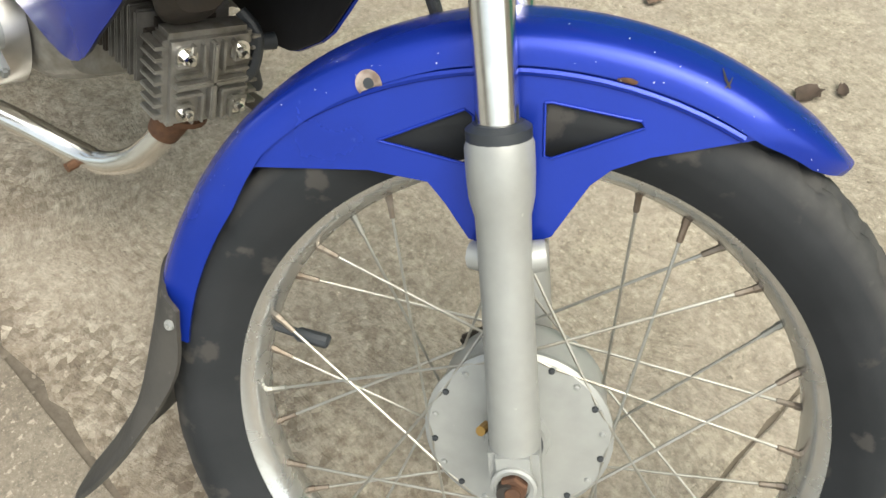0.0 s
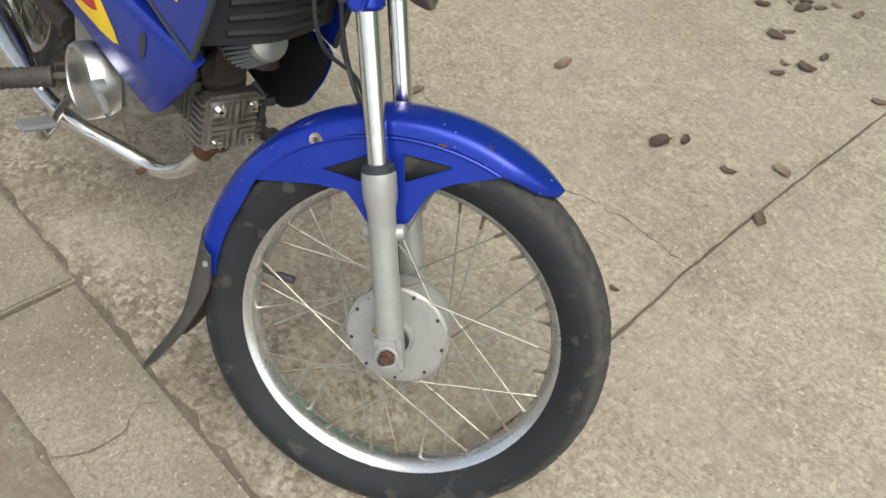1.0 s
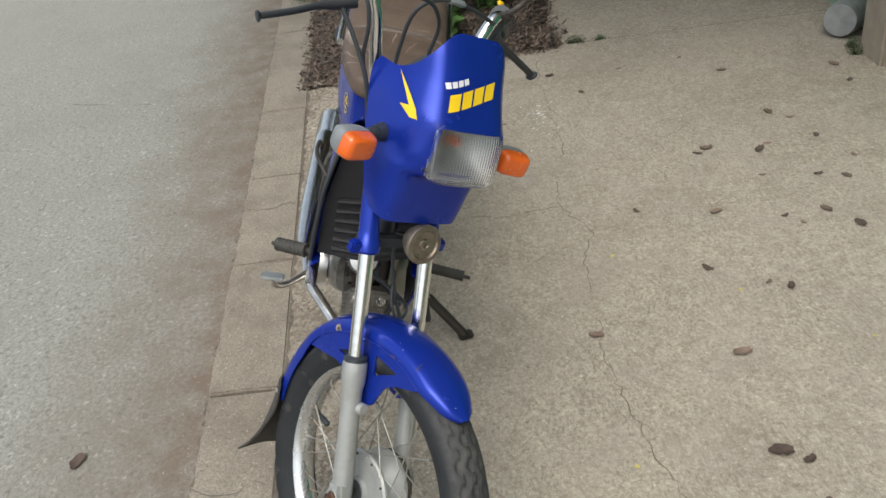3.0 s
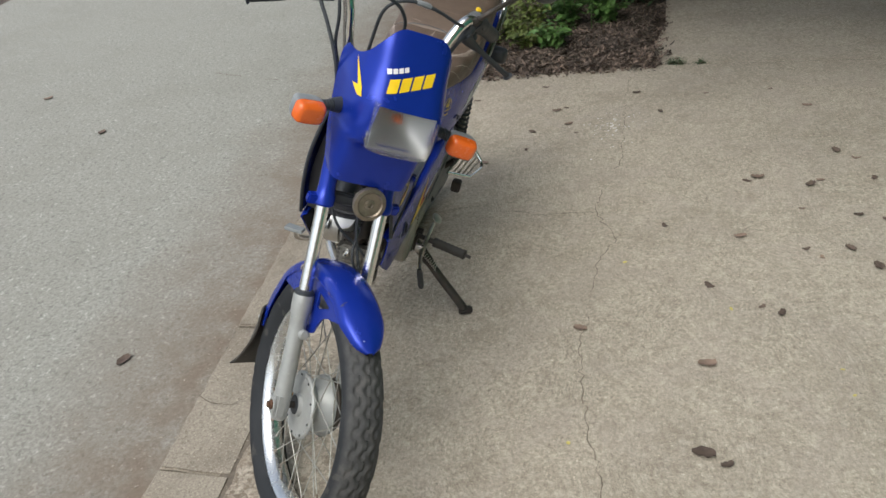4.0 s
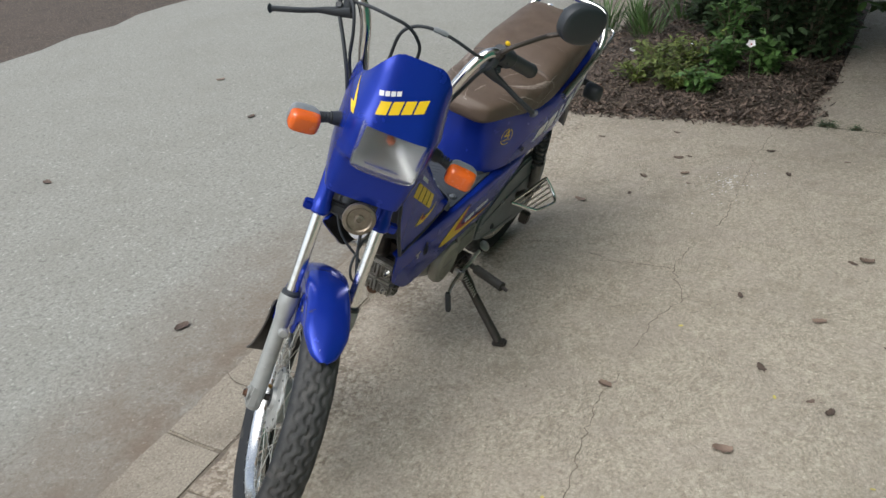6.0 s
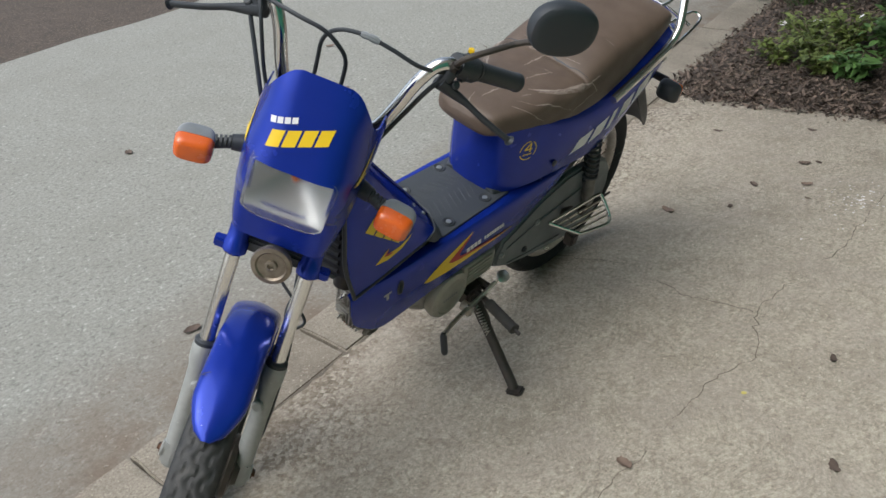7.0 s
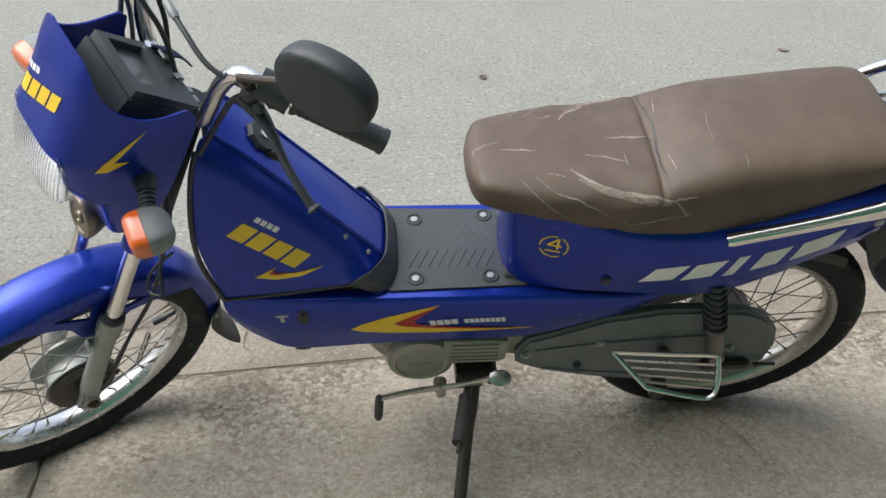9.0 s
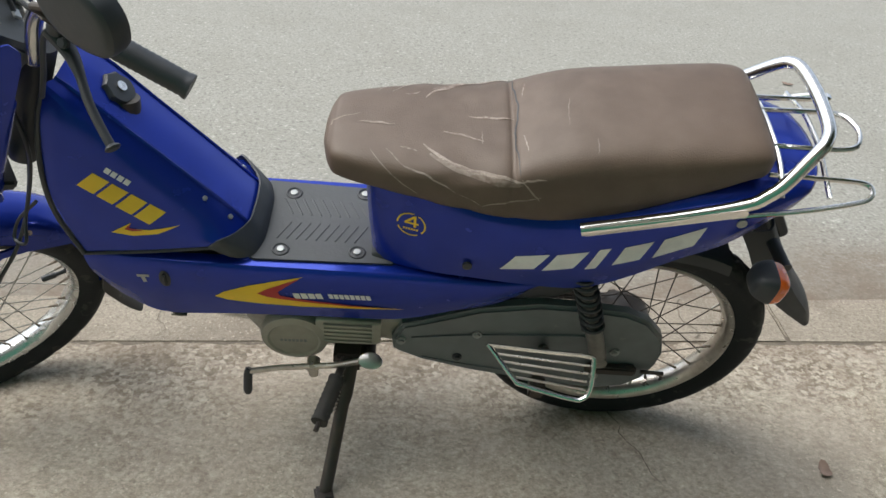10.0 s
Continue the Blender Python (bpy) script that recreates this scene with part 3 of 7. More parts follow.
def wheel(name, centre, m, hub_left, hub_right, tyre_r, tyre_w, spoke_mat, label, size=1.0):
    """Rim with its tyre, hub, axle and crossed spokes."""
    c = Vector(centre)
    bm = bmesh.new()
    prof = [(0.2285, 0.024), (0.226, 0.0265), (0.222, 0.0255), (0.214, 0.020), (0.2105, 0.014), (0.2065, 0.006), (0.2065, -0.006), (0.2105, -0.014), (0.214, -0.020),
            (0.222, -0.0255), (0.226, -0.0265), (0.2285, -0.024), (0.222, -0.020), (0.215, 0), (0.222, 0.020)]
    turned(bm, [(r * size, h) for r, h in prof], c, seg=96, closed=True)
    rim = part(name, bm, RIM if name == "front_wheel" else WORN_CHROME, moped, label, m)
    bm = bmesh.new()
    n, rings = 352, []
    half = tyre_w / 2
    for i in range(n):
        a = 2 * math.pi * i / n
        pts = []
        for k in range(49):
            f = k / 24 - 1
            y, r = interp(1 - abs(f), TYRE)
            y, r = math.copysign(y * half / 0.036, f), tyre_r - (0.2875 - r)
            cut = 0.0
            if abs(f) < 0.40:
                wave = 0.09 * math.sin(a * 44)
                if min(abs(f - wave), abs(f - 0.25 - wave * 0.8), abs(f + 0.25 - wave * 0.8)) < 0.05:
                    cut = 0.0035
            elif abs(f) < 0.60 and (i % 16) < 3:
                cut = 0.003
            r -= cut
            pts.append(c + Vector((r * math.cos(a), y, r * math.sin(a))))
        rings.append(ring(bm, pts))
    for a, b in zip(rings, rings[1:] + rings[:1]):
        for k in range(48):
            bm.faces.new((a[k], a[k + 1], b[k + 1], b[k]))
    part("tyre", bm, FRONT_RUBBER if name == "front_wheel" else REAR_RUBBER, rim, "black rubber tyre with a wavy tread", smooth=50)
    fl_l, fl_r = hub_left, hub_right
    for i in range(36):
        side = 1 if i % 2 else -1
        fr, fy = (fl_l if side > 0 else fl_r)
        a0 = 2 * math.pi * i / 36
        lead = radians(68 if (i // 2) % 2 else -68)
        p = c + Vector((fr * math.cos(a0 + lead), side * fy, fr * math.sin(a0 + lead)))
        q = c + size * Vector((0.2075 * math.cos(a0), side * 0.004, 0.2075 * math.sin(a0)))
        bm = bmesh.new()
        d = (q - p).normalized()
        tube(bm, [p, q - d * 0.014], 0.00125, 6)
        part("spoke", bm, spoke_mat, rim)
        bm = bmesh.new()
        tube(bm, [q - d * 0.019, q - d * 0.0185, q - d * 0.006, q - d * 0.0055, q], [0.0015, 0.0023, 0.0026, 0.0031, 0.0032], 6)
        part("nipple", bm, NIPPLE if i % 5 else SPOKE, rim)
    return rim


front = wheel("front_wheel", AXLE, FORK, (0.062, 0.030), (0.068, 0.024), 0.2905, 0.084, SPOKE, "chromed rim with wire spokes", 1.021)
bm = bmesh.new()
turned(bm, [(0.0, -0.034), (0.024, -0.034), (0.026, -0.026), (0.070, -0.024), (0.0735, -0.021), (0.0735, -0.017), (0.055, -0.012), (0.050, 0.0), (0.066, 0.024), (0.068, 0.034), (0.05, 0.036), (0.0, 0.036)], AXLE, seg=48)
part("hub", bm, SILVER, front, "grey painted hub with a drilled flange")
bm = bmesh.new()
turned(bm, [(0.0, 0.036), (0.060, 0.036), (0.064, 0.042), (0.058, 0.052), (0.035, 0.056), (0.030, 0.066), (0.0, 0.066)], AXLE, seg=40)
turned(bm, [(0.0, 0.064), (0.012, 0.064), (0.012, 0.085), (0.0, 0.085)], AXLE, seg=16)
block(bm, (0.012, 0.010, 0.06), Matrix.Translation(AXLE + Vector((-0.045, 0.06, 0.03))) @ pose(0, 0, 0, 0, 40, 0), 0.003)
part("brake_drum", bm, STEEL, front, "dark brake plate")
for k in range(18):
    a = 2 * math.pi * (k + 0.5) / 18
    bm = bmesh.new()
    turned(bm, [(0.0, -0.0005), (0.0028, -0.0005), (0.0022, 0.0016), (0.0, 0.002)], AXLE + Vector((0.0655 * math.cos(a), -0.0245, 0.0655 * math.sin(a))), (0, -1, 0), 8)
    part("hub_rivet", bm, SILVER if k % 2 else BLACK, front)
bm = bmesh.new()
p = AXLE + Vector((-0.193, 0.002, -0.012))
tube(bm, [AXLE + Vector((-0.211, 0.002, -0.013)), p], [0.0045, 0.004], 10)
tube(bm, [p, p + Vector((0.003, 0, 0)), p + Vector((0.026, 0, 0.004)), p + Vector((0.028, 0, 0.004))], [0.0045, 0.0062, 0.0062, 0.0045], 10)
part("valve", bm, BLACK, front, "black capped valve stem")
bm = bmesh.new()
turned(bm, [(0.021, -0.0345), (0.019, -0.036), (0.0, -0.036)], AXLE, seg=28)
part("hub_cap", bm, BLACK, front, "black hub seal")
bm = bmesh.new()
tube(bm, [AXLE + Vector((-0.026, -0.034, 0.004)), AXLE + Vector((-0.030, -0.046, 0.006))], [0.0045, 0.004], 8)
part("grease_nipple", bm, BRASS, front, "small brass grease nipple")
bm = bmesh.new()
tube(bm, [AXLE + Vector((0, -0.095, 0)), AXLE + Vector((0, 0.095, 0))], 0.0075, 14)
part("axle", bm, STEEL, front, "steel wheel axle")

rear = wheel("rear_wheel", (0, 0, 0.289), None, (0.062, 0.030), (0.068, 0.034), 0.289, 0.072, STEEL, "dull chromed rim with dark spokes")
bm = bmesh.new()
turned(bm, [(0.0, -0.05), (0.06, -0.05), (0.066, -0.04), (0.066, 0.04), (0.05, 0.05), (0.0, 0.05)], (0, 0, 0.289), seg=40)
part("hub", bm, STEEL, rear, "dark rear hub")


# front fork: slider, seal, tube, shroud on each side
def fork_at(z):
    return 1.3284 + (0.2964 - z) * math.tan(radians(25.5))


for s in (-1, 1):
    y = 0.0665 * s
    bm = bmesh.new()
    zs = [0.268, 0.272, 0.30, 0.34, 0.40, 0.45, 0.475, 0.487, 0.500, 0.517, 0.522]
    rs = [0.013, 0.0165, 0.0186, 0.0186, 0.0178, 0.0178, 0.0182, 0.0212, 0.022, 0.022, 0.0202]
    tube(bm, [(fork_at(z), y, z) for z in zs], rs, 24)
    leg = part("fork_slider", bm, SILVER, moped, "grey painted fork slider", FORK)
    bm = bmesh.new()
    block(bm, (0.0365, 0.026, 0.056), pose(fork_at(0.297), y, 0.298, 0, -RAKE, 0) @ Matrix.Translation((0, 0.006 * s, 0)), 0.006)
    part("axle_lug", bm, SILVER, leg)
    bm = bmesh.new()
    turned(bm, [(0.0115, 0.0), (0.0165, 0.0), (0.0165, 0.0035), (0.0145, 0.0045), (0.0115, 0.0035)], (fork_at(0.297), y + 0.018 * s, 0.297), (0, s, 0), 28, closed=True)
    part("axle_boss", bm, SILVER, leg)
    bm = bmesh.new()
    turned(bm, [(0.0, 0), (0.0108, 0), (0.0108, 0.006), (0.009, 0.0075), (0.0, 0.0075)], (fork_at(0.297), y + 0.0175 * s, 0.297), (0, s, 0), 6)
    turned(bm, [(0.0, 0.006), (0.0055, 0.006), (0.0055, 0.012), (0.0, 0.012)], (fork_at(0.297), y + 0.0175 * s, 0.297), (0, s, 0), 12)
    part("axle_nut", bm, RUST, leg, "brown rusty axle nut")
    bm = bmesh.new()
    tube(bm, [(fork_at(0.449) + 0.010, y - 0.006 * s, 0.450), (fork_at(0.449) + 0.0235, y - 0.010 * s, 0.457), (fork_at(0.449) + 0.0255, y - 0.010 * s, 0.458)], [0.0115, 0.0105, 0.007], 14)
    tube(bm, [(fork_at(0.449) - 0.010, y - 0.006 * s, 0.441), (fork_at(0.449) - 0.0205, y - 0.010 * s, 0.436), (fork_at(0.449) - 0.0225, y - 0.010 * s, 0.435)], [0.0105, 0.0095, 0.006], 14)
    part("fender_boss", bm, SILVER, leg)
    bm = bmesh.new()
    tube(bm, [(fork_at(z), y, z) for z in (0.519, 0.521, 0.527, 0.530)], [0.0192, 0.0208, 0.0208, 0.016], 20)
    part("dust_seal", bm, BLACK, leg, "black rubber dust seal")
    bm = bmesh.new()
    tube(bm, [(fork_at(z), y, z) for z in (0.50, 0.62, 0.74)], 0.0136, 24)
    part("fork_tube", bm, CHROME, leg, "polished chrome fork tube")
    bm = bmesh.new()
    tube(bm, [(fork_at(z), y, z) for z in (0.692, 0.696, 0.712, 0.716, 0.73, 0.80, 0.86)], [0.018, 0.022, 0.022, 0.019, 0.018, 0.018, 0.018], 20)
    block(bm, (0.018, 0.022, 0.022), Matrix.Translation((fork_at(0.704), y + 0.026 * s, 0.704)), 0.003)
    part("fork_shroud", bm, BLUE, leg, "blue painted fork shroud with a clamp")
bm = bmesh.new()
block(bm, (0.04, 0.15, 0.022), pose(fork_at(0.706) - 0.015, 0, 0.708, 0, -RAKE, 0), 0.005)
tube(bm, [(fork_at(0.70) - 0.06, 0, 0.68), (fork_at(0.90) - 0.06, 0, 0.90)], 0.024, 18)
part("lower_yoke", bm, BLACK, moped, "black steering yoke", STEER)


# front mudguard
def guard(th):
    r, = interp(th, [(62, 0.314), (75, 0.3205), (90, 0.323), (118, 0.323), (135, 0.319), (150, 0.313), (165, 0.306), (186, 0.297)])
    return r


rows = []
for k in range(49):
    th = 67.5 + (184.5 - 67.5) * k / 48
    r = guard(th)
    tip = max(0.0, min(1.0, (th - 67.5) / 13))
    w = 0.0450 * (0.16 + 0.84 * tip ** 0.5)
    drop, = interp(th, [(67, 0.010), (72, 0.022), (80, 0.029), (148, 0.030), (158, 0.040), (186, 0.043)])
    a = radians(th)
    sec = [(-1.05, 1.0), (-1.04, 0.72), (-0.96, 0.40), (-0.72, 0.20), (-0.42, 0.09), (0, 0.0), (0.42, 0.09), (0.72, 0.20), (0.96, 0.40), (1.04, 0.72), (1.05, 1.0)]
    rows.append([(1.318 + (r - d * drop) * math.cos(a), y * w, AXLE.z + (r - d * drop) * math.sin(a)) for y, d in sec])
bm = bmesh.new()
rings = [ring(bm, smooth_path(r, 2)) for r in rows]
skin(bm, rings, closed=False, cap=False)
thicken(bm, 0.003)
fender = part("front_mudguard", bm, BLUE, moped, "glossy blue mudguard with white paint flecks", FORK @ Matrix.Translation((0.0, 0, -0.0065)))
OUTER = [(1.080, 0.420), (1.104, 0.477), (1.119, 0.504), (1.148, 0.534), (1.191, 0.562), (1.228, 0.577), (1.262, 0.588), (1.294, 0.593), (1.335, 0.594), (1.374, 0.588), (1.313, 0.547), (1.295, 0.530), (1.287, 0.515), (1.279, 0.472), (1.254, 0.449), (1.229, 0.447), (1.205, 0.464), (1.189, 0.473), (1.149, 0.464)]
HOLE_A = [(1.148, 0.486), (1.194, 0.529), (1.201, 0.527), (1.211, 0.500), (1.208, 0.495)]
HOLE_B = [(1.239, 0.553), (1.243, 0.555), (1.298, 0.566), (1.302, 0.563), (1.257, 0.521), (1.252, 0.521)]
for i in range(10):
    d = Vector((OUTER[i][0] - 1.318, OUTER[i][1] - 0.294, 0))
    d = d.normalized() * (0.287 if i == 0 else 0.300)
    OUTER[i] = (1.318 + d.x, 0.294 + d.y)
for s in (-1, 1):
    bm = bmesh.new()
    slab(bm, [OUTER, HOLE_A, HOLE_B], lambda u, v, h: (u, s * (0.0395 + h), v), 0.0045)
    plate = part("stay_plate", bm, BLUE, fender, "pressed blue stay with two triangular openings")
    arc = [(1.318 + 0.2895 * math.cos(radians(a)), s * 0.0442, 0.294 + 0.2895 * math.sin(radians(a))) for a in range(82, 151, 3)]
    for name, loop, r in (("rolled_edge", arc, 0.0030),) + tuple(("opening_edge", [(u, s * 0.0442, v) for u, v in h + h[:1]], 0.0011) for h in (HOLE_A, HOLE_B)):
        bm = bmesh.new()
        tube(bm, loop, r, 8)
        part(name, bm, BLUE, plate)
bm = bmesh.new()
patch(bm, [[(1.054, -0.056, 0.305), (1.036, -0.046, 0.312), (1.018, 0, 0.314), (1.036, 0.046, 0.312), (1.054, 0.056, 0.305)],
           [(1.066, -0.056, 0.250), (1.042, -0.046, 0.252), (1.024, 0, 0.255), (1.042, 0.046, 0.252), (1.066, 0.056, 0.250)],
           [(1.052, -0.059, 0.178), (1.040, -0.045, 0.178), (1.028, 0, 0.180), (1.040, 0.042, 0.178), (1.052, 0.054, 0.178)],
           [(1.034, -0.062, 0.124), (1.026, -0.045, 0.122), (1.016, 0, 0.120), (1.026, 0.040, 0.122), (1.036, 0.053, 0.124)],
           [(1.016, -0.066, 0.088), (1.010, -0.048, 0.084), (1.004, 0, 0.082), (1.012, 0.040, 0.084), (1.020, 0.053, 0.088)]], 4, 5)
thicken(bm, 0.004)
flap = part("mud_flap", bm, FLAP, fender, "curled dusty black rubber mud flap")
for s in (-1, 1):
    bm = bmesh.new()
    turned(bm, [(0.0, 0), (0.0045, 0), (0.004, 0.0022), (0.0018, 0.0026), (0.0014, 0.001), (0.0, 0.001)], (1.050, 0.0575 * s, 0.291), (-0.3, s, 0), 14)
    part("rivet", bm, SILVER, flap)
# ---- decals laid on a curved panel ----
from mathutils.bvhtree import BVHTree
from mathutils import geometry


def tree_of(ob):
    return BVHTree.FromPolygons([v.co.copy() for v in ob.data.vertices], [tuple(f.vertices) for f in ob.data.polygons])


def decal(name, polys, target, lay, way, mat, parent, label="", lift=0.0009, cell=0.008):
    """Flat shapes (outlines of u, v) carried on to a panel along `way`."""
    tree, way = tree_of(target), Vector(way).normalized()
    bm = bmesh.new()
    for poly in polys:
        vs = [bm.verts.new((u, v, 0)) for u, v in poly]
        for t in geometry.tessellate_polygon([[Vector((u, v, 0)) for u, v in poly]]):
            try:
                bm.faces.new([vs[i] for i in t])
            except ValueError:
                pass
    for _ in range(5):
        long = [e for e in bm.edges if e.calc_length() > cell]
        if not long:
            break
        bmesh.ops.subdivide_edges(bm, edges=long, cuts=1)
        bmesh.ops.triangulate(bm, faces=[f for f in bm.faces if len(f.verts) > 3])
    for v in bm.verts:
        p = Vector(lay(v.co.x, v.co.y))
        hit, nor, _, _ = tree.ray_cast(p, way)
        if hit is None:
            hit, nor, _, _ = tree.find_nearest(p)
        if nor.dot(way) > 0:
            nor = -nor
        v.co = hit + nor * lift
    return part(name, bm, mat, parent, label, smooth=80)


def blocks(n, start, end, height, lean, fill=0.78):
    """A row of slanted plain blocks, as wide letters stand in a badge."""
    a, b = Vector((*start, 0)), Vector((*end, 0))
    step = (b - a) / n
    up = Vector((-step.y, step.x, 0)).normalized()
    if up.y < 0:
        up = -up
    out = []
    for k in range(n):
        p = a + step * k
        q = p + step * fill
        top = up * height + step.normalized() * lean
        out.append([(p.x, p.y), (q.x, q.y), (q.x + top.x, q.y + top.y), (p.x + top.x, p.y + top.y)])
    return out


def badge(name, polys, *rest):
    """Each block of a badge as a part of its own."""
    for poly in polys:
        decal(name, [poly], *rest)


def stroke(points, width):
    """The outline of a tapering stroke through points."""
    p = [Vector((x, y, 0)) for x, y in points]
    l, r = [], []
    for i, q in enumerate(p):
        d = (p[min(i + 1, len(p) - 1)] - p[max(i - 1, 0)]).normalized()
        w = width * (0.25 + 0.75 * math.sin(math.pi * (i + 0.3) / (len(p) - 0.4))) / 2
        s = Vector((-d.y, d.x, 0)) * w
        l.append((q.x + s.x, q.y + s.y))
        r.append((q.x - s.x, q.y - s.y))
    return l + r[::-1]


def disc(cx, cy, r, n=22, r0=0.0):
    c = [(math.cos(2 * math.pi * k / n), math.sin(2 * math.pi * k / n)) for k in range(n)]
    if not r0:
        return [[(cx + r * x, cy + r * y) for x, y in c]]
    return [[(cx + r * a[0], cy + r * a[1]), (cx + r * q[0], cy + r * q[1]), (cx + r0 * q[0], cy + r0 * q[1]), (cx + r0 * a[0], cy + r0 * a[1])] for a, q in zip(c, c[1:] + c[:1])]


for s in (-1, 1):
    side = lambda u, v: (u, 0.2 * s, v)
    decal("worn_hole", disc(1.131, 0.5205, 0.0088, 22, 0.0036), fender, side, (0, -s, 0), CREASE, fender, "bare metal ring round a bolt hole", cell=0.004)
    decal("bolt_hole", disc(1.131, 0.5205, 0.0038, 16), fender, side, (0, -s, 0), BLACK, fender, "dark bolt hole", cell=0.004)
over = lambda u, v: (u, v, 1.2)
right = lambda u, v: (u, -0.2, v)
decal("scratch", [stroke([(1.329, 0.611), (1.332, 0.607), (1.336, 0.604)], 0.0016), stroke([(1.333, 0.603), (1.335, 0.606), (1.336, 0.609)], 0.0012)], fender, right, (0, 1, 0), STEEL, fender, "dark scratch in the paint", cell=0.004)
decal("rust_mark", [stroke([(1.273, 0.584), (1.277, 0.5855), (1.281, 0.5865), (1.285, 0.587)], 0.0035)], fender, right, (0, 1, 0), RUST, fender, "small rust mark", cell=0.004)
rng = random.Random(8)
flecks = []
for _ in range(430):
    u, v, r = rng.uniform(1.02, 1.42), rng.uniform(0.30, 0.62), 0.00025 + 0.0005 * rng.random() ** 4
    if 0.290 < math.hypot(u - 1.318, v - 0.294) < 0.318:
        flecks += disc(u, v, r * 0.8, 6)
fleck_ob = decal("paint_fleck", flecks, fender, lambda u, v: (u, -0.2, v), (0, 1, 0), WHITE, fender, "scattered white paint flecks", cell=0.02)
tagged(fleck_ob, kind="stuff")

# ---- headlamp cowl ----
COWL = [(0.778, 1.110, 1.166, 0.084, 0.080), (0.80, 1.098, 1.166, 0.090, 0.084), (0.845, 1.074, 1.166, 0.097, 0.089), (0.868, 1.063, 1.168, 0.099, 0.092), (0.882, 1.056, 1.190, 0.100, 0.094), (0.91, 1.042, 1.198, 0.101, 0.095),
        (0.965, 1.016, 1.194, 0.102, 0.094), (0.985, 1.010, 1.180, 0.100, 0.091), (1.02, 1.03, 1.158, 0.092, 0.085), (1.06, 1.043, 1.134, 0.086, 0.082), (1.10, 1.05, 1.106, 0.078, 0.074)]


def cowl_point(f, v):
    top, = interp(abs(f), [(0, 1.094), (0.20, 1.093), (0.32, 1.088), (0.42, 1.080), (0.52, 1.069), (0.62, 1.057), (0.70, 1.046), (0.78, 1.033), (0.85, 1.022), (0.93, 1.009), (1, 1.001)])
    z = 0.778 + (top - 0.778) * v
    xr, xf, wr, wf = interp(z, COWL)
    a = f * math.pi / 2
    c, s = math.cos(a), math.sin(a)
    power, = interp(z, [(0.78, 7.0), (0.865, 6.5), (0.885, 4.0), (0.96, 4.2), (1.02, 3.8), (1.1, 3.4)])
    w = wf + (wr - wf) * abs(f) ** 3
    return Vector((xr + (xf - xr) * abs(c) ** (2 / power), math.copysign(abs(s) ** (2 / power), s) * w, z))


bm = bmesh.new()
skin(bm, [ring(bm, [cowl_point(k / 36 - 1, j / 40) for k in range(73)]) for j in range(41)], closed=False, cap=False)
gap = [f for f in bm.faces if f.calc_center_median().x > 1.15 and abs(f.calc_center_median().y) < 0.063 and 0.887 < f.calc_center_median().z < 0.968]
bmesh.ops.delete(bm, geom=gap, context="FACES")
bmesh.ops.smooth_vert(bm, verts=[v for v in bm.verts if not v.is_boundary], factor=0.3, use_axis_x=True, use_axis_y=True, use_axis_z=True)
thicken(bm, 0.003)
cowl = part("headlamp_cowl", bm, BLUE, moped, "blue plastic headlamp cowl with a raised screen", STEER @ Matrix.Translation((0, -0.006, 0)), smooth=60)

bm = bmesh.new()
lofted(bm, [(1.10, 0.045, 0.900, 0.950), (1.14, 0.066, 0.884, 0.968), (1.184, 0.0685, 0.881, 0.973)], 7, 44, 4)
bmesh.ops.delete(bm, geom=[f for f in bm.faces if all(v.co.x > 1.183 for v in f.verts)], context="FACES")
lamp = part("headlamp", bm, ZINC, cowl, "rectangular headlamp with a clear fluted glass")
bm = bmesh.new()
n = 201
rings = []
for j in range(13):
    row = []
    for k in range(n):
        u, v = k / (n - 1) * 2 - 1, j / 12 * 2 - 1
        flute = 0.00020 * math.cos(u * 75) if abs(v) < 0.85 else 0
        x = 1.208 - 0.010 * abs(u) ** 4 - 0.007 * abs(v) ** 4 - 0.015 * v + flute
        row.append((x, u * (0.0690 + 0.0030 * v) * (1 - 0.03 * abs(v) ** 6), 0.928 + v * 0.0450 * (1 - 0.05 * abs(u) ** 6)))
    rings.append(ring(bm, row))
skin(bm, rings, closed=False, cap=False)
edge = [e for e in bm.edges if e.is_boundary]
ext = bmesh.ops.extrude_edge_only(bm, edges=edge)["geom"]
bmesh.ops.translate(bm, verts=[g for g in ext if isinstance(g, bmesh.types.BMVert)], vec=(-0.016, 0, 0))
thicken(bm, 0.003)
ob = part("lens", bm, GLASS, lamp, "clear fluted headlamp glass", smooth=60)
ob.visible_shadow = False
bm = bmesh.new()
rings = []
for j in range(9):
    rings.append(ring(bm, [(1.186 - 0.014 * (j / 4 - 1) - 0.050 * (1 - (k / 10 - 1) ** 2) * (1 - (j / 4 - 1) ** 2) ** 0.5 if 0 < j < 8 else 1.186 - 0.014 * (j / 4 - 1), (k / 10 - 1) * 0.065, 0.928 + (j / 4 - 1) * 0.043) for k in range(21)]))
skin(bm, rings, closed=False, cap=False)
part("reflector", bm, REFLECTOR, lamp, "silvered reflector bowl")
bm = bmesh.new()
turned(bm, [(0.0, 0.0), (0.008, 0.0), (0.009, 0.012), (0.005, 0.02), (0.0, 0.021)], (1.142, 0, 0.932), (1, 0, 0), 14)
part("bulb", bm, AMBER, lamp, "small orange-tinted bulb")

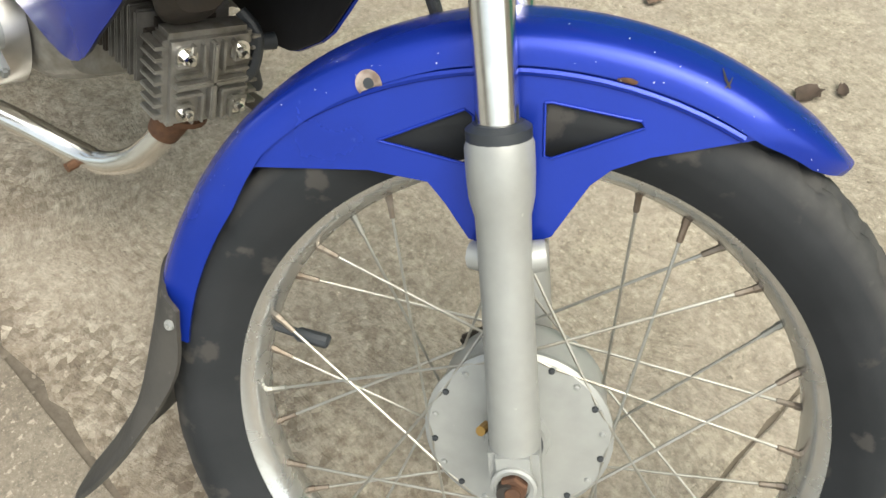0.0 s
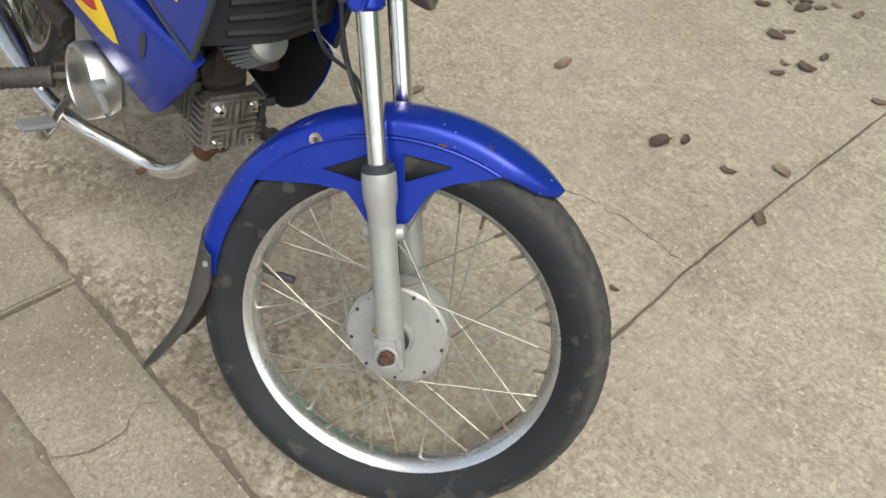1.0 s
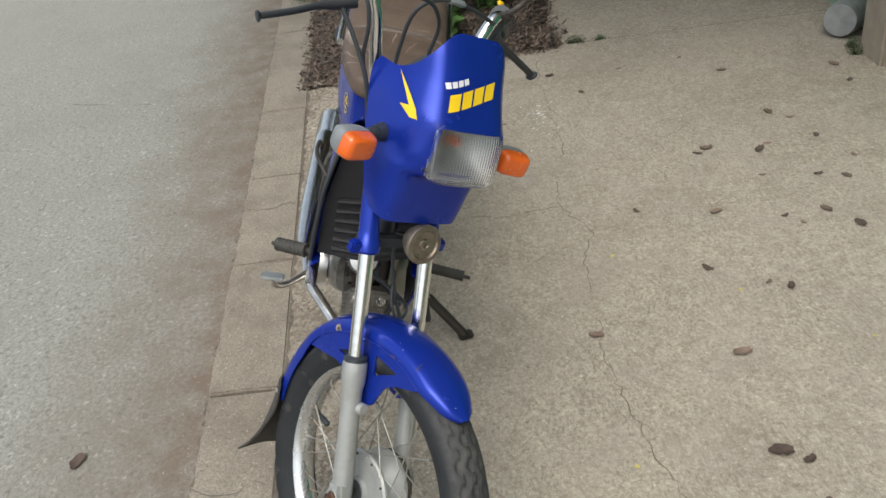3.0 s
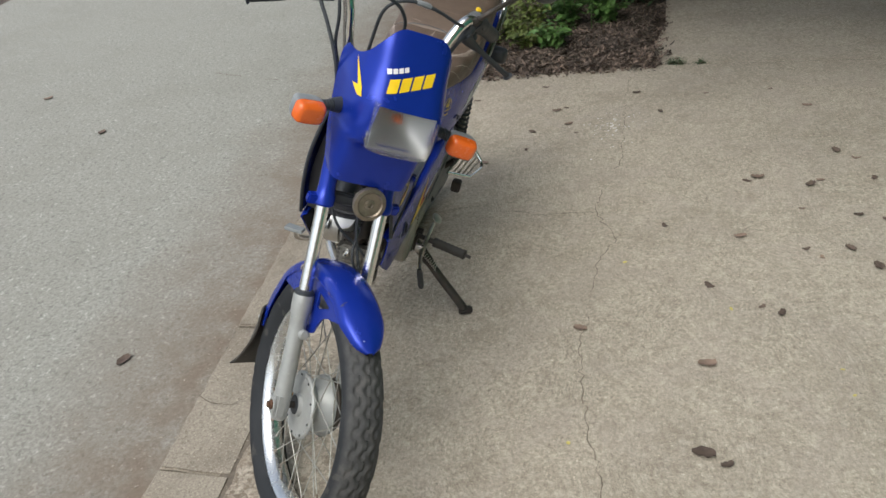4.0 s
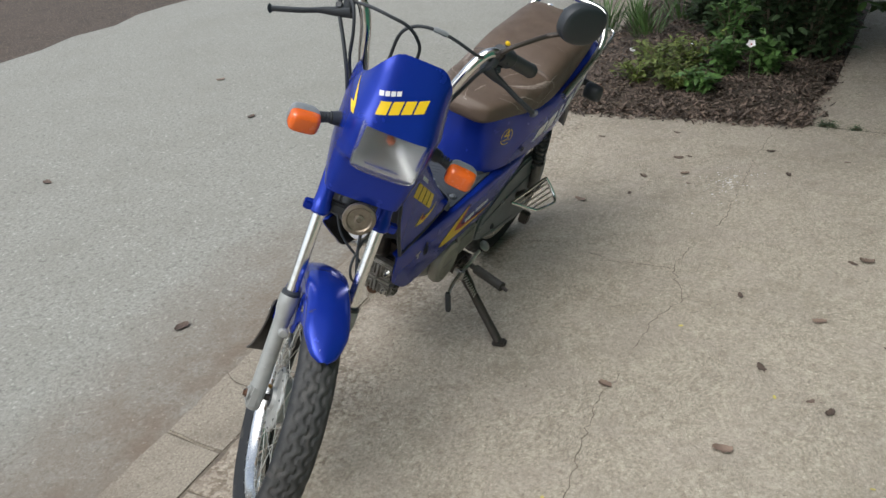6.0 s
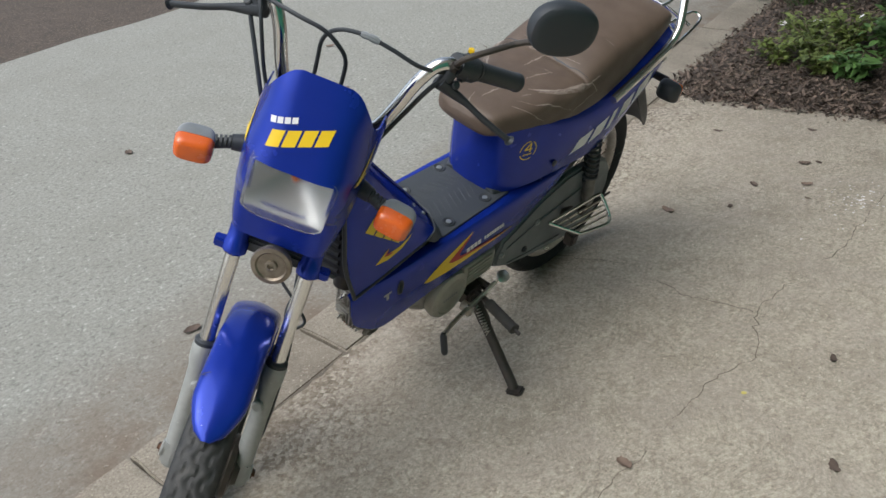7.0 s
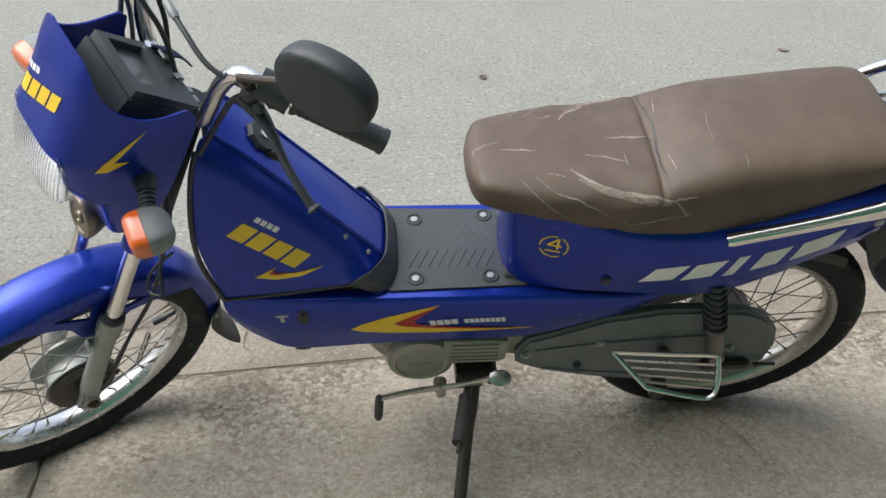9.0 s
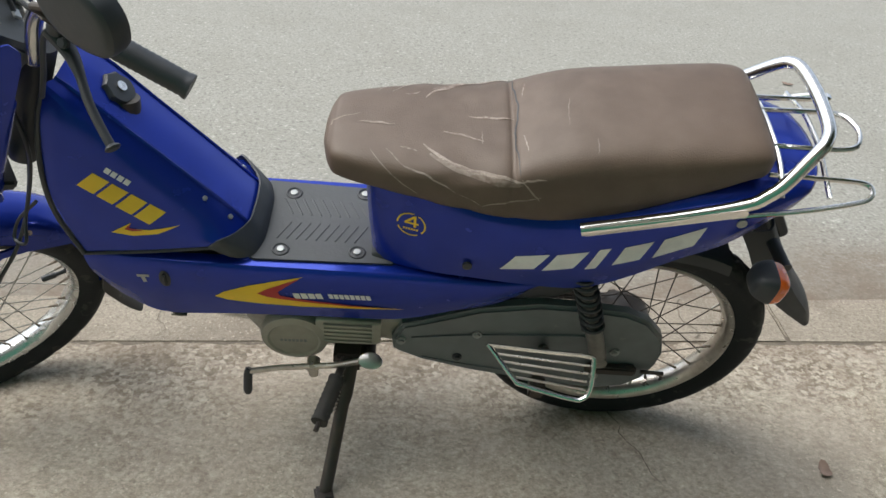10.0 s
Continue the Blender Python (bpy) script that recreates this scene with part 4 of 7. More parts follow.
for s in (-1, 1):
    bm = bmesh.new()
    tube(bm, [(1.095, 0.090 * s, 0.905), (1.105, 0.118 * s, 0.904)], [0.017, 0.013], 14)
    for k in range(4):
        tube(bm, [(1.106 + 0.003 * k, (0.119 + 0.0065 * k) * s, 0.904), (1.107 + 0.003 * k, (0.123 + 0.0065 * k) * s, 0.904)], [0.0115, 0.0105], 12)
    tube(bm, [(1.105, 0.115 * s, 0.904), (1.122, 0.150 * s, 0.899)], 0.0088, 12)
    ind = part("indicator_stalk", bm, BLACK, cowl, "ribbed black rubber indicator stalk")
    turn = Matrix.Translation((1.131, 0.168 * s, 0.896)) @ Matrix.Rotation(radians(-10 * s), 4, "Z") @ Matrix.Diagonal((0.9, 0.9, 0.88, 1)) @ Matrix.Translation((-1.125, 0, -0.902))
    bm = bmesh.new()
    lofted(bm, [(1.087, 0.014, 0.892, 0.913), (1.095, 0.026, 0.883, 0.922), (1.11, 0.033, 0.878, 0.927), (1.127, 0.0345, 0.877, 0.928)], 4.5, 28, 4)
    bmesh.ops.transform(bm, matrix=turn, verts=bm.verts)
    part("housing", bm, GREY, ind, "grey plastic housing")
    bm = bmesh.new()
    lofted(bm, [(1.1275, 0.0342, 0.8773, 0.9277), (1.144, 0.0325, 0.879, 0.926), (1.152, 0.026, 0.884, 0.921), (1.154, 0.02, 0.890, 0.915)], 4.5, 28, 4)
    bmesh.ops.transform(bm, matrix=turn, verts=bm.verts)
    part("lens", bm, AMBER, ind, "amber plastic lens")

FRONT = lambda u, v: (1.3, u, v)
badge("badge_block", blocks(4, (-0.055, 0.987), (0.036, 1.018), 0.021, 0.010, 0.84), cowl, FRONT, (-1, 0, 0), YELLOW, cowl, "yellow slanted badge block")
badge("badge_line", blocks(4, (-0.059, 1.016), (-0.018, 1.031), 0.008, 0.001, 0.8), cowl, FRONT, (-1, 0, 0), WHITE, cowl, "small white badge block")
for s in (-1, 1):
    decal("side_flash", [[(1.074, 0.996), (1.094, 0.987), (1.118, 0.975), (1.140, 0.962), (1.152, 0.950), (1.138, 0.946), (1.108, 0.955), (1.126, 0.961), (1.104, 0.976)]], cowl, lambda u, v: (u, 0.2 * s, v + (0.009 if s < 0 else 0)), (0, -s, 0), YELLOW, cowl, "yellow flash")

# instrument panel
bm = bmesh.new()
slab(bm, [[(-0.066, 0.0), (0.066, 0.0), (0.062, 0.112), (-0.062, 0.112)], [(-0.050, 0.040), (-0.050, 0.098), (0.040, 0.098), (0.040, 0.040)]],
     lambda u, v, h: (1.000 + 0.66 * v - 0.75 * h, u * 0.92, 0.948 + 0.70 * v + 0.66 * h), 0.012)
slab(bm, [[(-0.068, -0.004), (0.068, -0.004), (0.064, 0.116), (-0.064, 0.116)]], lambda u, v, h: (1.009 + 0.66 * v - 0.75 * (h - 0.035), u * 0.92, 0.940 + 0.70 * v + 0.66 * (h - 0.035)), 0.045)
dash = part("instrument_panel", bm, MAT, moped, "black instrument panel behind the screen", STEER)
bm = bmesh.new()
slab(bm, [[(-0.050, 0.040), (0.040, 0.040), (0.040, 0.098), (-0.050, 0.098)]], lambda u, v, h: (1.003 + 0.66 * v - 0.75 * h, u * 0.92, 0.945 + 0.70 * v + 0.66 * h), 0.006)
part("dial_screen", bm, DIAL, dash, "hazy rectangular dial screen")
bm = bmesh.new()
tube(bm, [(1.013, -0.052, 0.962), (1.002, -0.052, 0.972)], 0.011, 16)
part("ignition_lock", bm, CHROME, dash, "round ignition lock")
bm = bmesh.new()
patch(bm, [[(1.004, -0.050, 0.976), (0.995, -0.035, 0.978), (0.988, -0.02, 0.972)], [(0.993, -0.058, 0.957), (0.982, -0.042, 0.962), (0.974, -0.025, 0.956)], [(0.980, -0.062, 0.929), (0.968, -0.046, 0.931), (0.962, -0.03, 0.926)]], 4, 4)
thicken(bm, 0.003)
part("key_fob", bm, LANYARD, dash, "dark blue cloth key fob")
bm = bmesh.new()
for s in (-1, 1):
    block(bm, (0.012, 0.018, 0.004), Matrix.Translation((0.995, 0.02 * s - 0.01, 0.972)) @ pose(0, 0, 0, 0, -48, 0), 0.001)
part("warning_lamps", bm, ZINC, dash, "small square warning lamps")

bm = bmesh.new()
turned(bm, [(0.0, -0.034), (0.022, -0.032), (0.030, -0.018), (0.035, -0.004), (0.0355, 0.0), (0.034, 0.004), (0.027, 0.005), (0.024, 0.002), (0.011, 0.001), (0.010, 0.005), (0.006, 0.006), (0.004, 0.001), (0.0, 0.001)], (1.187, 0, 0.749), (0.95, 0, 0.3), 40)
horn = part("horn", bm, HORN, moped, "round rusty chrome horn below the lamp", STEER)
bm = bmesh.new()
block(bm, (0.06, 0.016, 0.004), Matrix.Translation((1.145, 0, 0.735)) @ pose(0, 0, 0, 0, -20, 0), 0.001)
tube(bm, [(1.12, 0.0, 0.715), (1.12, 0.06, 0.72)], 0.005, 8)
tube(bm, [(1.12, 0.0, 0.715), (1.12, -0.06, 0.72)], 0.005, 8)
part("bracket", bm, STEEL, horn)

# ---- handlebar and controls ----
bm = bmesh.new()
for_left = [(1.00, 0, 0.940), (1.00, 0.045, 0.940), (0.998, 0.078, 0.952), (0.990, 0.098, 1.00), (0.978, 0.116, 1.055), (0.964, 0.138, 1.090), (0.946, 0.167, 1.092), (0.92, 0.199, 1.079), (0.858, 0.266, 1.047)]
tube(bm, smooth_path([(x, -y, z) for x, y, z in reversed(for_left)] + for_left[1:], 6), 0.0112, 18)
bar = part("handlebar", bm, CHROME, moped, "raised chrome handlebar", STEER)
for s in (-1, 1):
    bm = bmesh.new()
    g0, g1 = Vector((0.922, 0.197 * s, 1.080)), Vector((0.845, 0.281 * s, 1.039))
    pts, rad = [], []
    for k in range(29):
        f = k / 28
        pts.append(g0 + (g1 - g0) * f)
        rad.append(0.0185 if f < 0.04 else 0.0172 if f > 0.95 else 0.0158 + (0.0006 if k % 2 else -0.0003))
    tube(bm, pts, rad, 20)
    part("grip", bm, BLACK, bar, "ribbed black rubber grip")
    bm = bmesh.new()
    block(bm, (0.042, 0.036, 0.044), Matrix.Translation((0.936, 0.180 * s, 1.086)) @ pose(0, 0, 0, 18 * s, 0, 40 * -s), 0.012)
    tube(bm, [(0.949, 0.163 * s, 1.094), (0.924, 0.194 * s, 1.080)], [0.0195, 0.0215], 20)
    tube(bm, [(0.950, 0.160 * s, 1.088), (0.960, 0.158 * s, 1.072), (0.963, 0.152 * s, 1.060)], [0.014, 0.012, 0.010], 12)
    turned(bm, [(0.0, 0), (0.0075, 0), (0.0075, 0.006), (0.005, 0.008), (0.0, 0.008)], (0.957, 0.174 * s, 1.062), (0.7, 0.4 * s, 0.6), 14)
    sw = part("switch_housing", bm, BLACK, bar, "black switch housing and lever clamp")
    bm = bmesh.new()
    lever = smooth_path([(0.964, 0.148 * s, 1.062), (0.957, 0.176 * s, 1.047), (0.957, 0.205 * s, 1.037), (0.961, 0.243 * s, 1.022), (0.959, 0.286 * s, 1.005), (0.957, 0.300 * s, 0.999)], 5)
    tube(bm, lever, [0.0165 - 0.0095 * min(1, i / 11) for i in range(len(lever) - 3)] + [0.0105, 0.0125, 0.0090], 12, flat=0.75)
    part("lever", bm, BLACK, bar, "dark hand lever with a ball end")
    if s > 0:
        bm = bmesh.new()
        block(bm, (0.012, 0.010, 0.008), Matrix.Translation((0.917, 0.180, 1.108)), 0.002)
        part("switch", bm, YELLOW, bar, "small yellow switch")
    for y in (0.022, 0.040):
        bm = bmesh.new()
        turned(bm, [(0.0115, -0.006), (0.0165, -0.006), (0.0165, 0.006), (0.0115, 0.006)], (1.00, y * s, 0.940), (0, 1, 0), 20, closed=True)
        part("bar_clamp", bm, ZINC, bar)
# mirror on the left
nrm = Vector((0.9, 0.42, 0.12)).normalized()
lat = Vector((-0.42, 0.9, 0.05))
lat = (lat - nrm * lat.dot(nrm)).normalized()
upv = nrm.cross(lat)
if upv.z < 0:
    upv = -upv
mc = Vector((0.936, 0.292, 1.217))
bm = bmesh.new()
rings = []
for sc, h in [(0.93, -0.012), (1.0, -0.012), (1.03, -0.006), (1.04, 0.004), (1.01, 0.011), (0.93, 0.0145), (0.78, 0.016), (0.45, 0.017), (0.12, 0.0172)]:
    rings.append(ring(bm, [mc + nrm * h + lat * 0.0545 * sc * math.copysign(abs(math.cos(a)) ** 0.85, math.cos(a)) + upv * 0.0415 * sc * math.copysign(abs(math.sin(a)) ** 0.85, math.sin(a)) for a in (2 * math.pi * k / 40 for k in range(40))]))
skin(bm, rings)
mirror = part("mirror", bm, BLACK, moped, "oval black rear-view mirror on a thin stem", STEER)
bm = bmesh.new()
rings = [ring(bm, [mc + nrm * h + lat * 0.050 * math.cos(a) + upv * 0.037 * math.sin(a) for a in (2 * math.pi * k / 40 for k in range(40))]) for h in (-0.0124, -0.0135)]
skin(bm, rings)
part("mirror_glass", bm, MIRROR, mirror, "mirror glass")
bm = bmesh.new()
tube(bm, smooth_path([(0.958, 0.162, 1.092), (0.970, 0.165, 1.112), (0.975, 0.176, 1.131), (0.962, 0.203, 1.148), (0.938, 0.243, 1.168), mc + nrm * 0.012 - lat * 0.03 - upv * 0.018], 5), 0.0052, 10)
tube(bm, [(0.957, 0.161, 1.088), (0.967, 0.164, 1.106)], 0.0085, 6)
part("stem", bm, STEEL, mirror, "thin dark steel stem")

CABLES = [([(0.958, 0.158, 1.078), (0.986, 0.112, 1.089), (0.990, 0.060, 1.102), (0.988, 0.015, 1.106), (0.984, -0.025, 1.095), (0.980, -0.046, 1.066), (0.978, -0.045, 1.01), (0.990, -0.04, 0.92)], 0.0036),
          ([(0.958, -0.158, 1.082), (0.990, -0.120, 1.099), (1.004, -0.083, 1.103), (1.008, -0.045, 1.100), (1.006, -0.018, 1.083), (1.000, 0.0, 1.055), (0.996, 0.004, 1.0), (1.000, 0.01, 0.90)], 0.0036),
          ([(0.945, -0.18, 1.09), (0.96, -0.17, 1.05), (0.99, -0.145, 1.01), (1.02, -0.115, 0.955), (1.03, -0.085, 0.88)], 0.004),
          ([(0.955, -0.165, 1.085), (0.985, -0.15, 1.08), (1.0, -0.135, 1.04), (1.0, -0.12, 0.98), (1.02, -0.09, 0.92)], 0.0034),
          ([(0.945, 0.175, 1.085), (0.972, 0.142, 1.055), (0.985, 0.118, 1.00), (0.995, 0.095, 0.94), (1.01, 0.07, 0.87)], 0.0042),
          ([(1.055, 0.035, 0.85), (1.065, 0.035, 0.72), (1.10, 0.045, 0.62), (1.15, 0.070, 0.54), (1.21, 0.082, 0.47), (1.27, 0.085, 0.37), (1.29, 0.075, 0.325)], 0.0036),
          ([(1.06, -0.02, 0.84), (1.062, -0.03, 0.70), (1.085, 0.0, 0.62), (1.12, 0.06, 0.585), (1.135, 0.085, 0.56), (1.15, 0.06, 0.548), (1.13, 0.045, 0.575), (1.09, 0.055, 0.62)], 0.003)]
for i, (pts, r) in enumerate(CABLES):
    bm = bmesh.new()
    line = smooth_path(pts, 7)
    tube(bm, line, r, 8)
    cable = part("cable", bm, BLACK, moped, "black sheathed control cable", STEER)
    if i == 0:
        bm = bmesh.new()
        tube(bm, line[17:23], [0.0045, 0.0062, 0.0062, 0.0052, 0.0062, 0.0045], 8)
        part("cable_adjuster", bm, GREY, cable, "grey adjuster sleeve")

# ---- tank cover, lower panels, tail ----
half = [[(.756, .1045, .583), (.747, .1035, .590), (.728, .083, .587), (.711, .050, .588), (.709, 0, .591)],
        [(.812, .1045, .573), (.800, .101, .602), (.786, .084, .638), (.780, .050, .670), (.778, 0, .674)],
        [(.880, .107, .564), (.882, .102, .655), (.864, .084, .720), (.855, .050, .754), (.853, 0, .758)],
        [(.955, .109, .556), (.974, .102, .700), (.944, .082, .810), (.928, .050, .835), (.926, 0, .839)],
        [(.980, .110, .553), (1.006, .100, .700), (.985, .068, .845), (.967, .042, .864), (.963, 0, .868)]]
# a crisp fold along the flat top, a soft one below the bevel
half = [[r[0], r[1], r[2], tuple(Vector(r[2]).lerp(Vector(r[3]), 0.90)), r[3], tuple(Vector(r[3]).lerp(Vector(r[4]), 0.08)), r[4]] for r in half]
bm = bmesh.new()
full = [[(x, -y, z) for x, y, z in r] + [(x, y, z) for x, y, z in reversed(r[:-1])] for r in half]
patch(bm, full, 5, 5)
thicken(bm, 0.003)
cover = part("tank_cover", bm, BLUE, moped, "blue painted cover over the tank and frame", smooth=16)
for s in (-1, 1):
    side = lambda u, v: (u, 0.25 * s, v)
    badge("badge_block", blocks(4, (0.958, 0.703), (0.856, 0.622), 0.036, 0.008, 0.86), cover, side, (0, -s, 0), YELLOW, cover, "yellow slanted badge block")
    badge("badge_line", blocks(4, (0.914, 0.728), (0.880, 0.699), 0.010, 0.0, 0.8), cover, side, (0, -s, 0), WHITE, cover, "small white badge block")
    decal("flash", [[(0.925, 0.604), (0.905, 0.617), (0.888, 0.628), (0.896, 0.614), (0.86, 0.613), (0.813, 0.622), (0.85, 0.604), (0.89, 0.598)]], cover, side, (0, -s, 0), YELLOW, cover, "yellow flash")
    decal("flash_core", [[(0.902, 0.613), (0.888, 0.628), (0.894, 0.616), (0.87, 0.611), (0.89, 0.609)]], cover, side, (0, -s, 0), RED, cover, "red core of the flash", lift=0.0015)
    for x, z in ((0.738, 0.612), (0.775, 0.652)):
        bm = bmesh.new()
        turned(bm, [(0.0, -0.001), (0.005, -0.001), (0.004, 0.002), (0.0, 0.0025)], (x, 0.062 * s, z), (-0.6, 0.45 * s, 0.66), 10)
        part("screw", bm, ZINC, cover)
# black seam strip between cover and lower panels
for s in (-1, 1):
    bm = bmesh.new()
    tube(bm, smooth_path([(0.752, 0.101 * s, 0.577), (0.81, 0.104 * s, 0.569), (0.88, 0.107 * s, 0.560), (0.98, 0.111 * s, 0.551)], 5), 0.0032, 8)
    tube(bm, smooth_path([(0.98, 0.111 * s, 0.551), (1.006, 0.105 * s, 0.64), (1.008, 0.098 * s, 0.72), (0.998, 0.080 * s, 0.80), (0.985, 0.066 * s, 0.846)], 5), 0.0045, 8)
    part("edge_strip", bm, BLACK, cover, "black rubber edging")
bm = bmesh.new()
cap_c, cap_ax = Vector((0.9138, -0.004, 0.800)), Vector((-0.744, 0, 0.668))
turned(bm, [(0.0, -0.012), (0.024, -0.012), (0.022, 0.006)] + [(0.0275, 0.008), (0.029, 0.012), (0.029, 0.022), (0.026, 0.026), (0.012, 0.027), (0.0, 0.027)], cap_c, cap_ax, 24)
for v in bm.verts:
    rel = v.co - cap_c
    rad = rel - cap_ax.normalized() * rel.dot(cap_ax.normalized())
    if rad.length > 0.026:
        u = cap_ax.orthogonal().normalized()
        a = math.atan2(rad.dot(cap_ax.normalized().cross(u)), rad.dot(u))
        v.co -= rad.normalized() * (0.0028 if math.cos(8 * a) < 0 else 0)
cap = part("fuel_cap", bm, BLACK, moped, "scalloped black fuel cap")
bm = bmesh.new()
turned(bm, [(0.0, 0.0268), (0.0085, 0.0268), (0.0085, 0.030), (0.004, 0.0305), (0.0, 0.029)], cap_c, cap_ax, 18)
part("cap_lock", bm, CHROME, cap, "bright lock disc")

panel_rows = [[(.962, .098, .452), (.935, .100, .426), (.874, .104, .393), (.741, .106, .402), (.60, .106, .408), (.452, .106, .414), (.35, .104, .446), (.272, .102, .474), (.20, .098, .528)],
              [(.980, .106, .50), (.950, .112, .49), (.872, .118, .48), (.741, .119, .475), (.60, .119, .475), (.462, .119, .478), (.355, .116, .492), (.276, .112, .505), (.20, .102, .532)],
              [(.985, .108, .540), (.960, .110, .545), (.872, .114, .541), (.741, .114, .538), (.60, .114, .538), (.475, .114, .538), (.36, .112, .536), (.28, .108, .532), (.20, .100, .535)],
              [(.983, .094, .552), (.960, .094, .553), (.872, .096, .550), (.741, .090, .546), (.60, .088, .546), (.475, .088, .546), (.36, .09, .541), (.28, .09, .536), (.20, .088, .537)]]
right_rows = [list(r) for r in panel_rows]
right_rows[0][:3] = [(.978, .102, .522), (.925, .103, .460), (.862, .104, .402)]
right_rows[1][:3] = [(.984, .106, .534), (.944, .110, .500), (.872, .118, .470)]
for s, rr in ((1, panel_rows), (-1, mirrored(right_rows))):
    bm = bmesh.new()
    patch(bm, rr, 5, 4)
    thicken(bm, 0.003)
    low = part("lower_panel", bm, BLUE, moped, "blue lower side panel with a yellow and red flash")
    # near-black sheet that paints the shade on the panel's inner face
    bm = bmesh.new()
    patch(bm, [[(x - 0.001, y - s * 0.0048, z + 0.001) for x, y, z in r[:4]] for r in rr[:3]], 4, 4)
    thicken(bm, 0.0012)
    part("panel_inner_shade", bm, SHADED_BLACK, low, "thin dark sheet for the shaded inner face of the panel")
    side = lambda u, v: (u, 0.25 * s, v)
    decal("flash", [[(0.772, 0.466), (0.755, 0.481), (0.71, 0.502), (0.66, 0.518), (0.615, 0.530), (0.65, 0.510), (0.678, 0.494), (0.692, 0.482), (0.66, 0.472), (0.58, 0.465), (0.50, 0.460), (0.437, 0.457), (0.52, 0.451), (0.62, 0.447), (0.70, 0.450), (0.75, 0.457)]], low, side, (0, -s, 0), YELLOW, low, "yellow swept flash")
    decal("flash_core", [[(0.696, 0.483), (0.68, 0.495), (0.65, 0.512), (0.618, 0.528), (0.645, 0.505), (0.66, 0.490), (0.655, 0.480), (0.60, 0.470), (0.52, 0.462), (0.455, 0.4585), (0.53, 0.459), (0.60, 0.4635), (0.655, 0.470), (0.682, 0.476)]], low, side, (0, -s, 0), RED, low, "red core of the flash", lift=0.0016)
    first, last = ((0.630, 0.474), (0.494, 0.482))
    badge("badge_line", blocks(4, first, (0.578, 0.478), 0.015, -0.003, 0.84) + blocks(8, (0.569, 0.480), last, 0.0125, -0.003, 0.82), low, side, (0, -s, 0), WHITE, low, "small white badge block")
    pts = [(0.852 + 0.010 * math.cos(a), 0.506 + 0.020 * math.sin(a)) for a in (2 * math.pi * k / 20 for k in range(20))]
    decal("latch_hole", [pts], low, side, (0, -s, 0), BLACK, low, "oval black hole", lift=0.0012)
    if s > 0:
        decal("sticker", [[(0.900, 0.512), (0.878, 0.514), (0.878, 0.508), (0.886, 0.507), (0.884, 0.494), (0.891, 0.493), (0.893, 0.506), (0.900, 0.506)]], low, side, (0, -1, 0), ZINC, low, "small grey sticker")
        bm = bmesh.new()
        block(bm, (0.006, 0.010, 0.028), Matrix.Translation((0.852, 0.120, 0.506)), 0.002)
        part("latch", bm, BLACK, low)

tail_rows = [[(.505, 0, .548), (.497, .06, .548), (.470, .084, .548), (.40, .103, .551), (.33, .112, .553), (.235, .120, .552), (.15, .124, .556), (.085, .127, .586), (0, .128, .648), (-.08, .122, .696), (-.160, .085, .750), (-.182, 0, .765)],
             [(.515, 0, .66), (.505, .062, .66), (.478, .086, .655), (.40, .108, .645), (.33, .124, .635), (.235, .134, .628), (.15, .138, .634), (.085, .141, .660), (0, .141, .71), (-.08, .136, .752), (-.172, .098, .780), (-.200, 0, .788)],
             [(.52, 0, .77), (.505, .058, .76), (.478, .080, .75), (.40, .098, .73), (.33, .112, .715), (.235, .120, .712), (.15, .125, .725), (.085, .128, .746), (0, .128, .785), (-.08, .124, .800), (-.165, .092, .803), (-.190, 0, .806)],
             [(.50, 0, .78), (.49, .03, .775), (.46, .04, .765), (.40, .05, .745), (.33, .05, .73), (.235, .05, .725), (.15, .05, .737), (.085, .05, .758), (0, .05, .795), (-.06, .05, .806), (-.09, .03, .812), (-.10, 0, .815)]]
bm = bmesh.new()
patch(bm, [r + [(x, -y, z) for x, y, z in reversed(r[1:-1])] + [r[0]] for r in tail_rows], 4, 4)
bmesh.ops.remove_doubles(bm, verts=bm.verts, dist=0.0004)
thicken(bm, 0.003)
tail = part("tail_panel", bm, BLUE, moped, "blue rear side panels under the seat")
LETTERS = [((0.283, 0.601), (0.222, 0.616), 0.034), ((0.215, 0.612), (0.160, 0.628), 0.036), ((0.147, 0.626), (0.128, 0.632), 0.044), ((0.106, 0.643), (0.060, 0.664), 0.036), ((0.046, 0.667), (-0.018, 0.703), 0.036)]
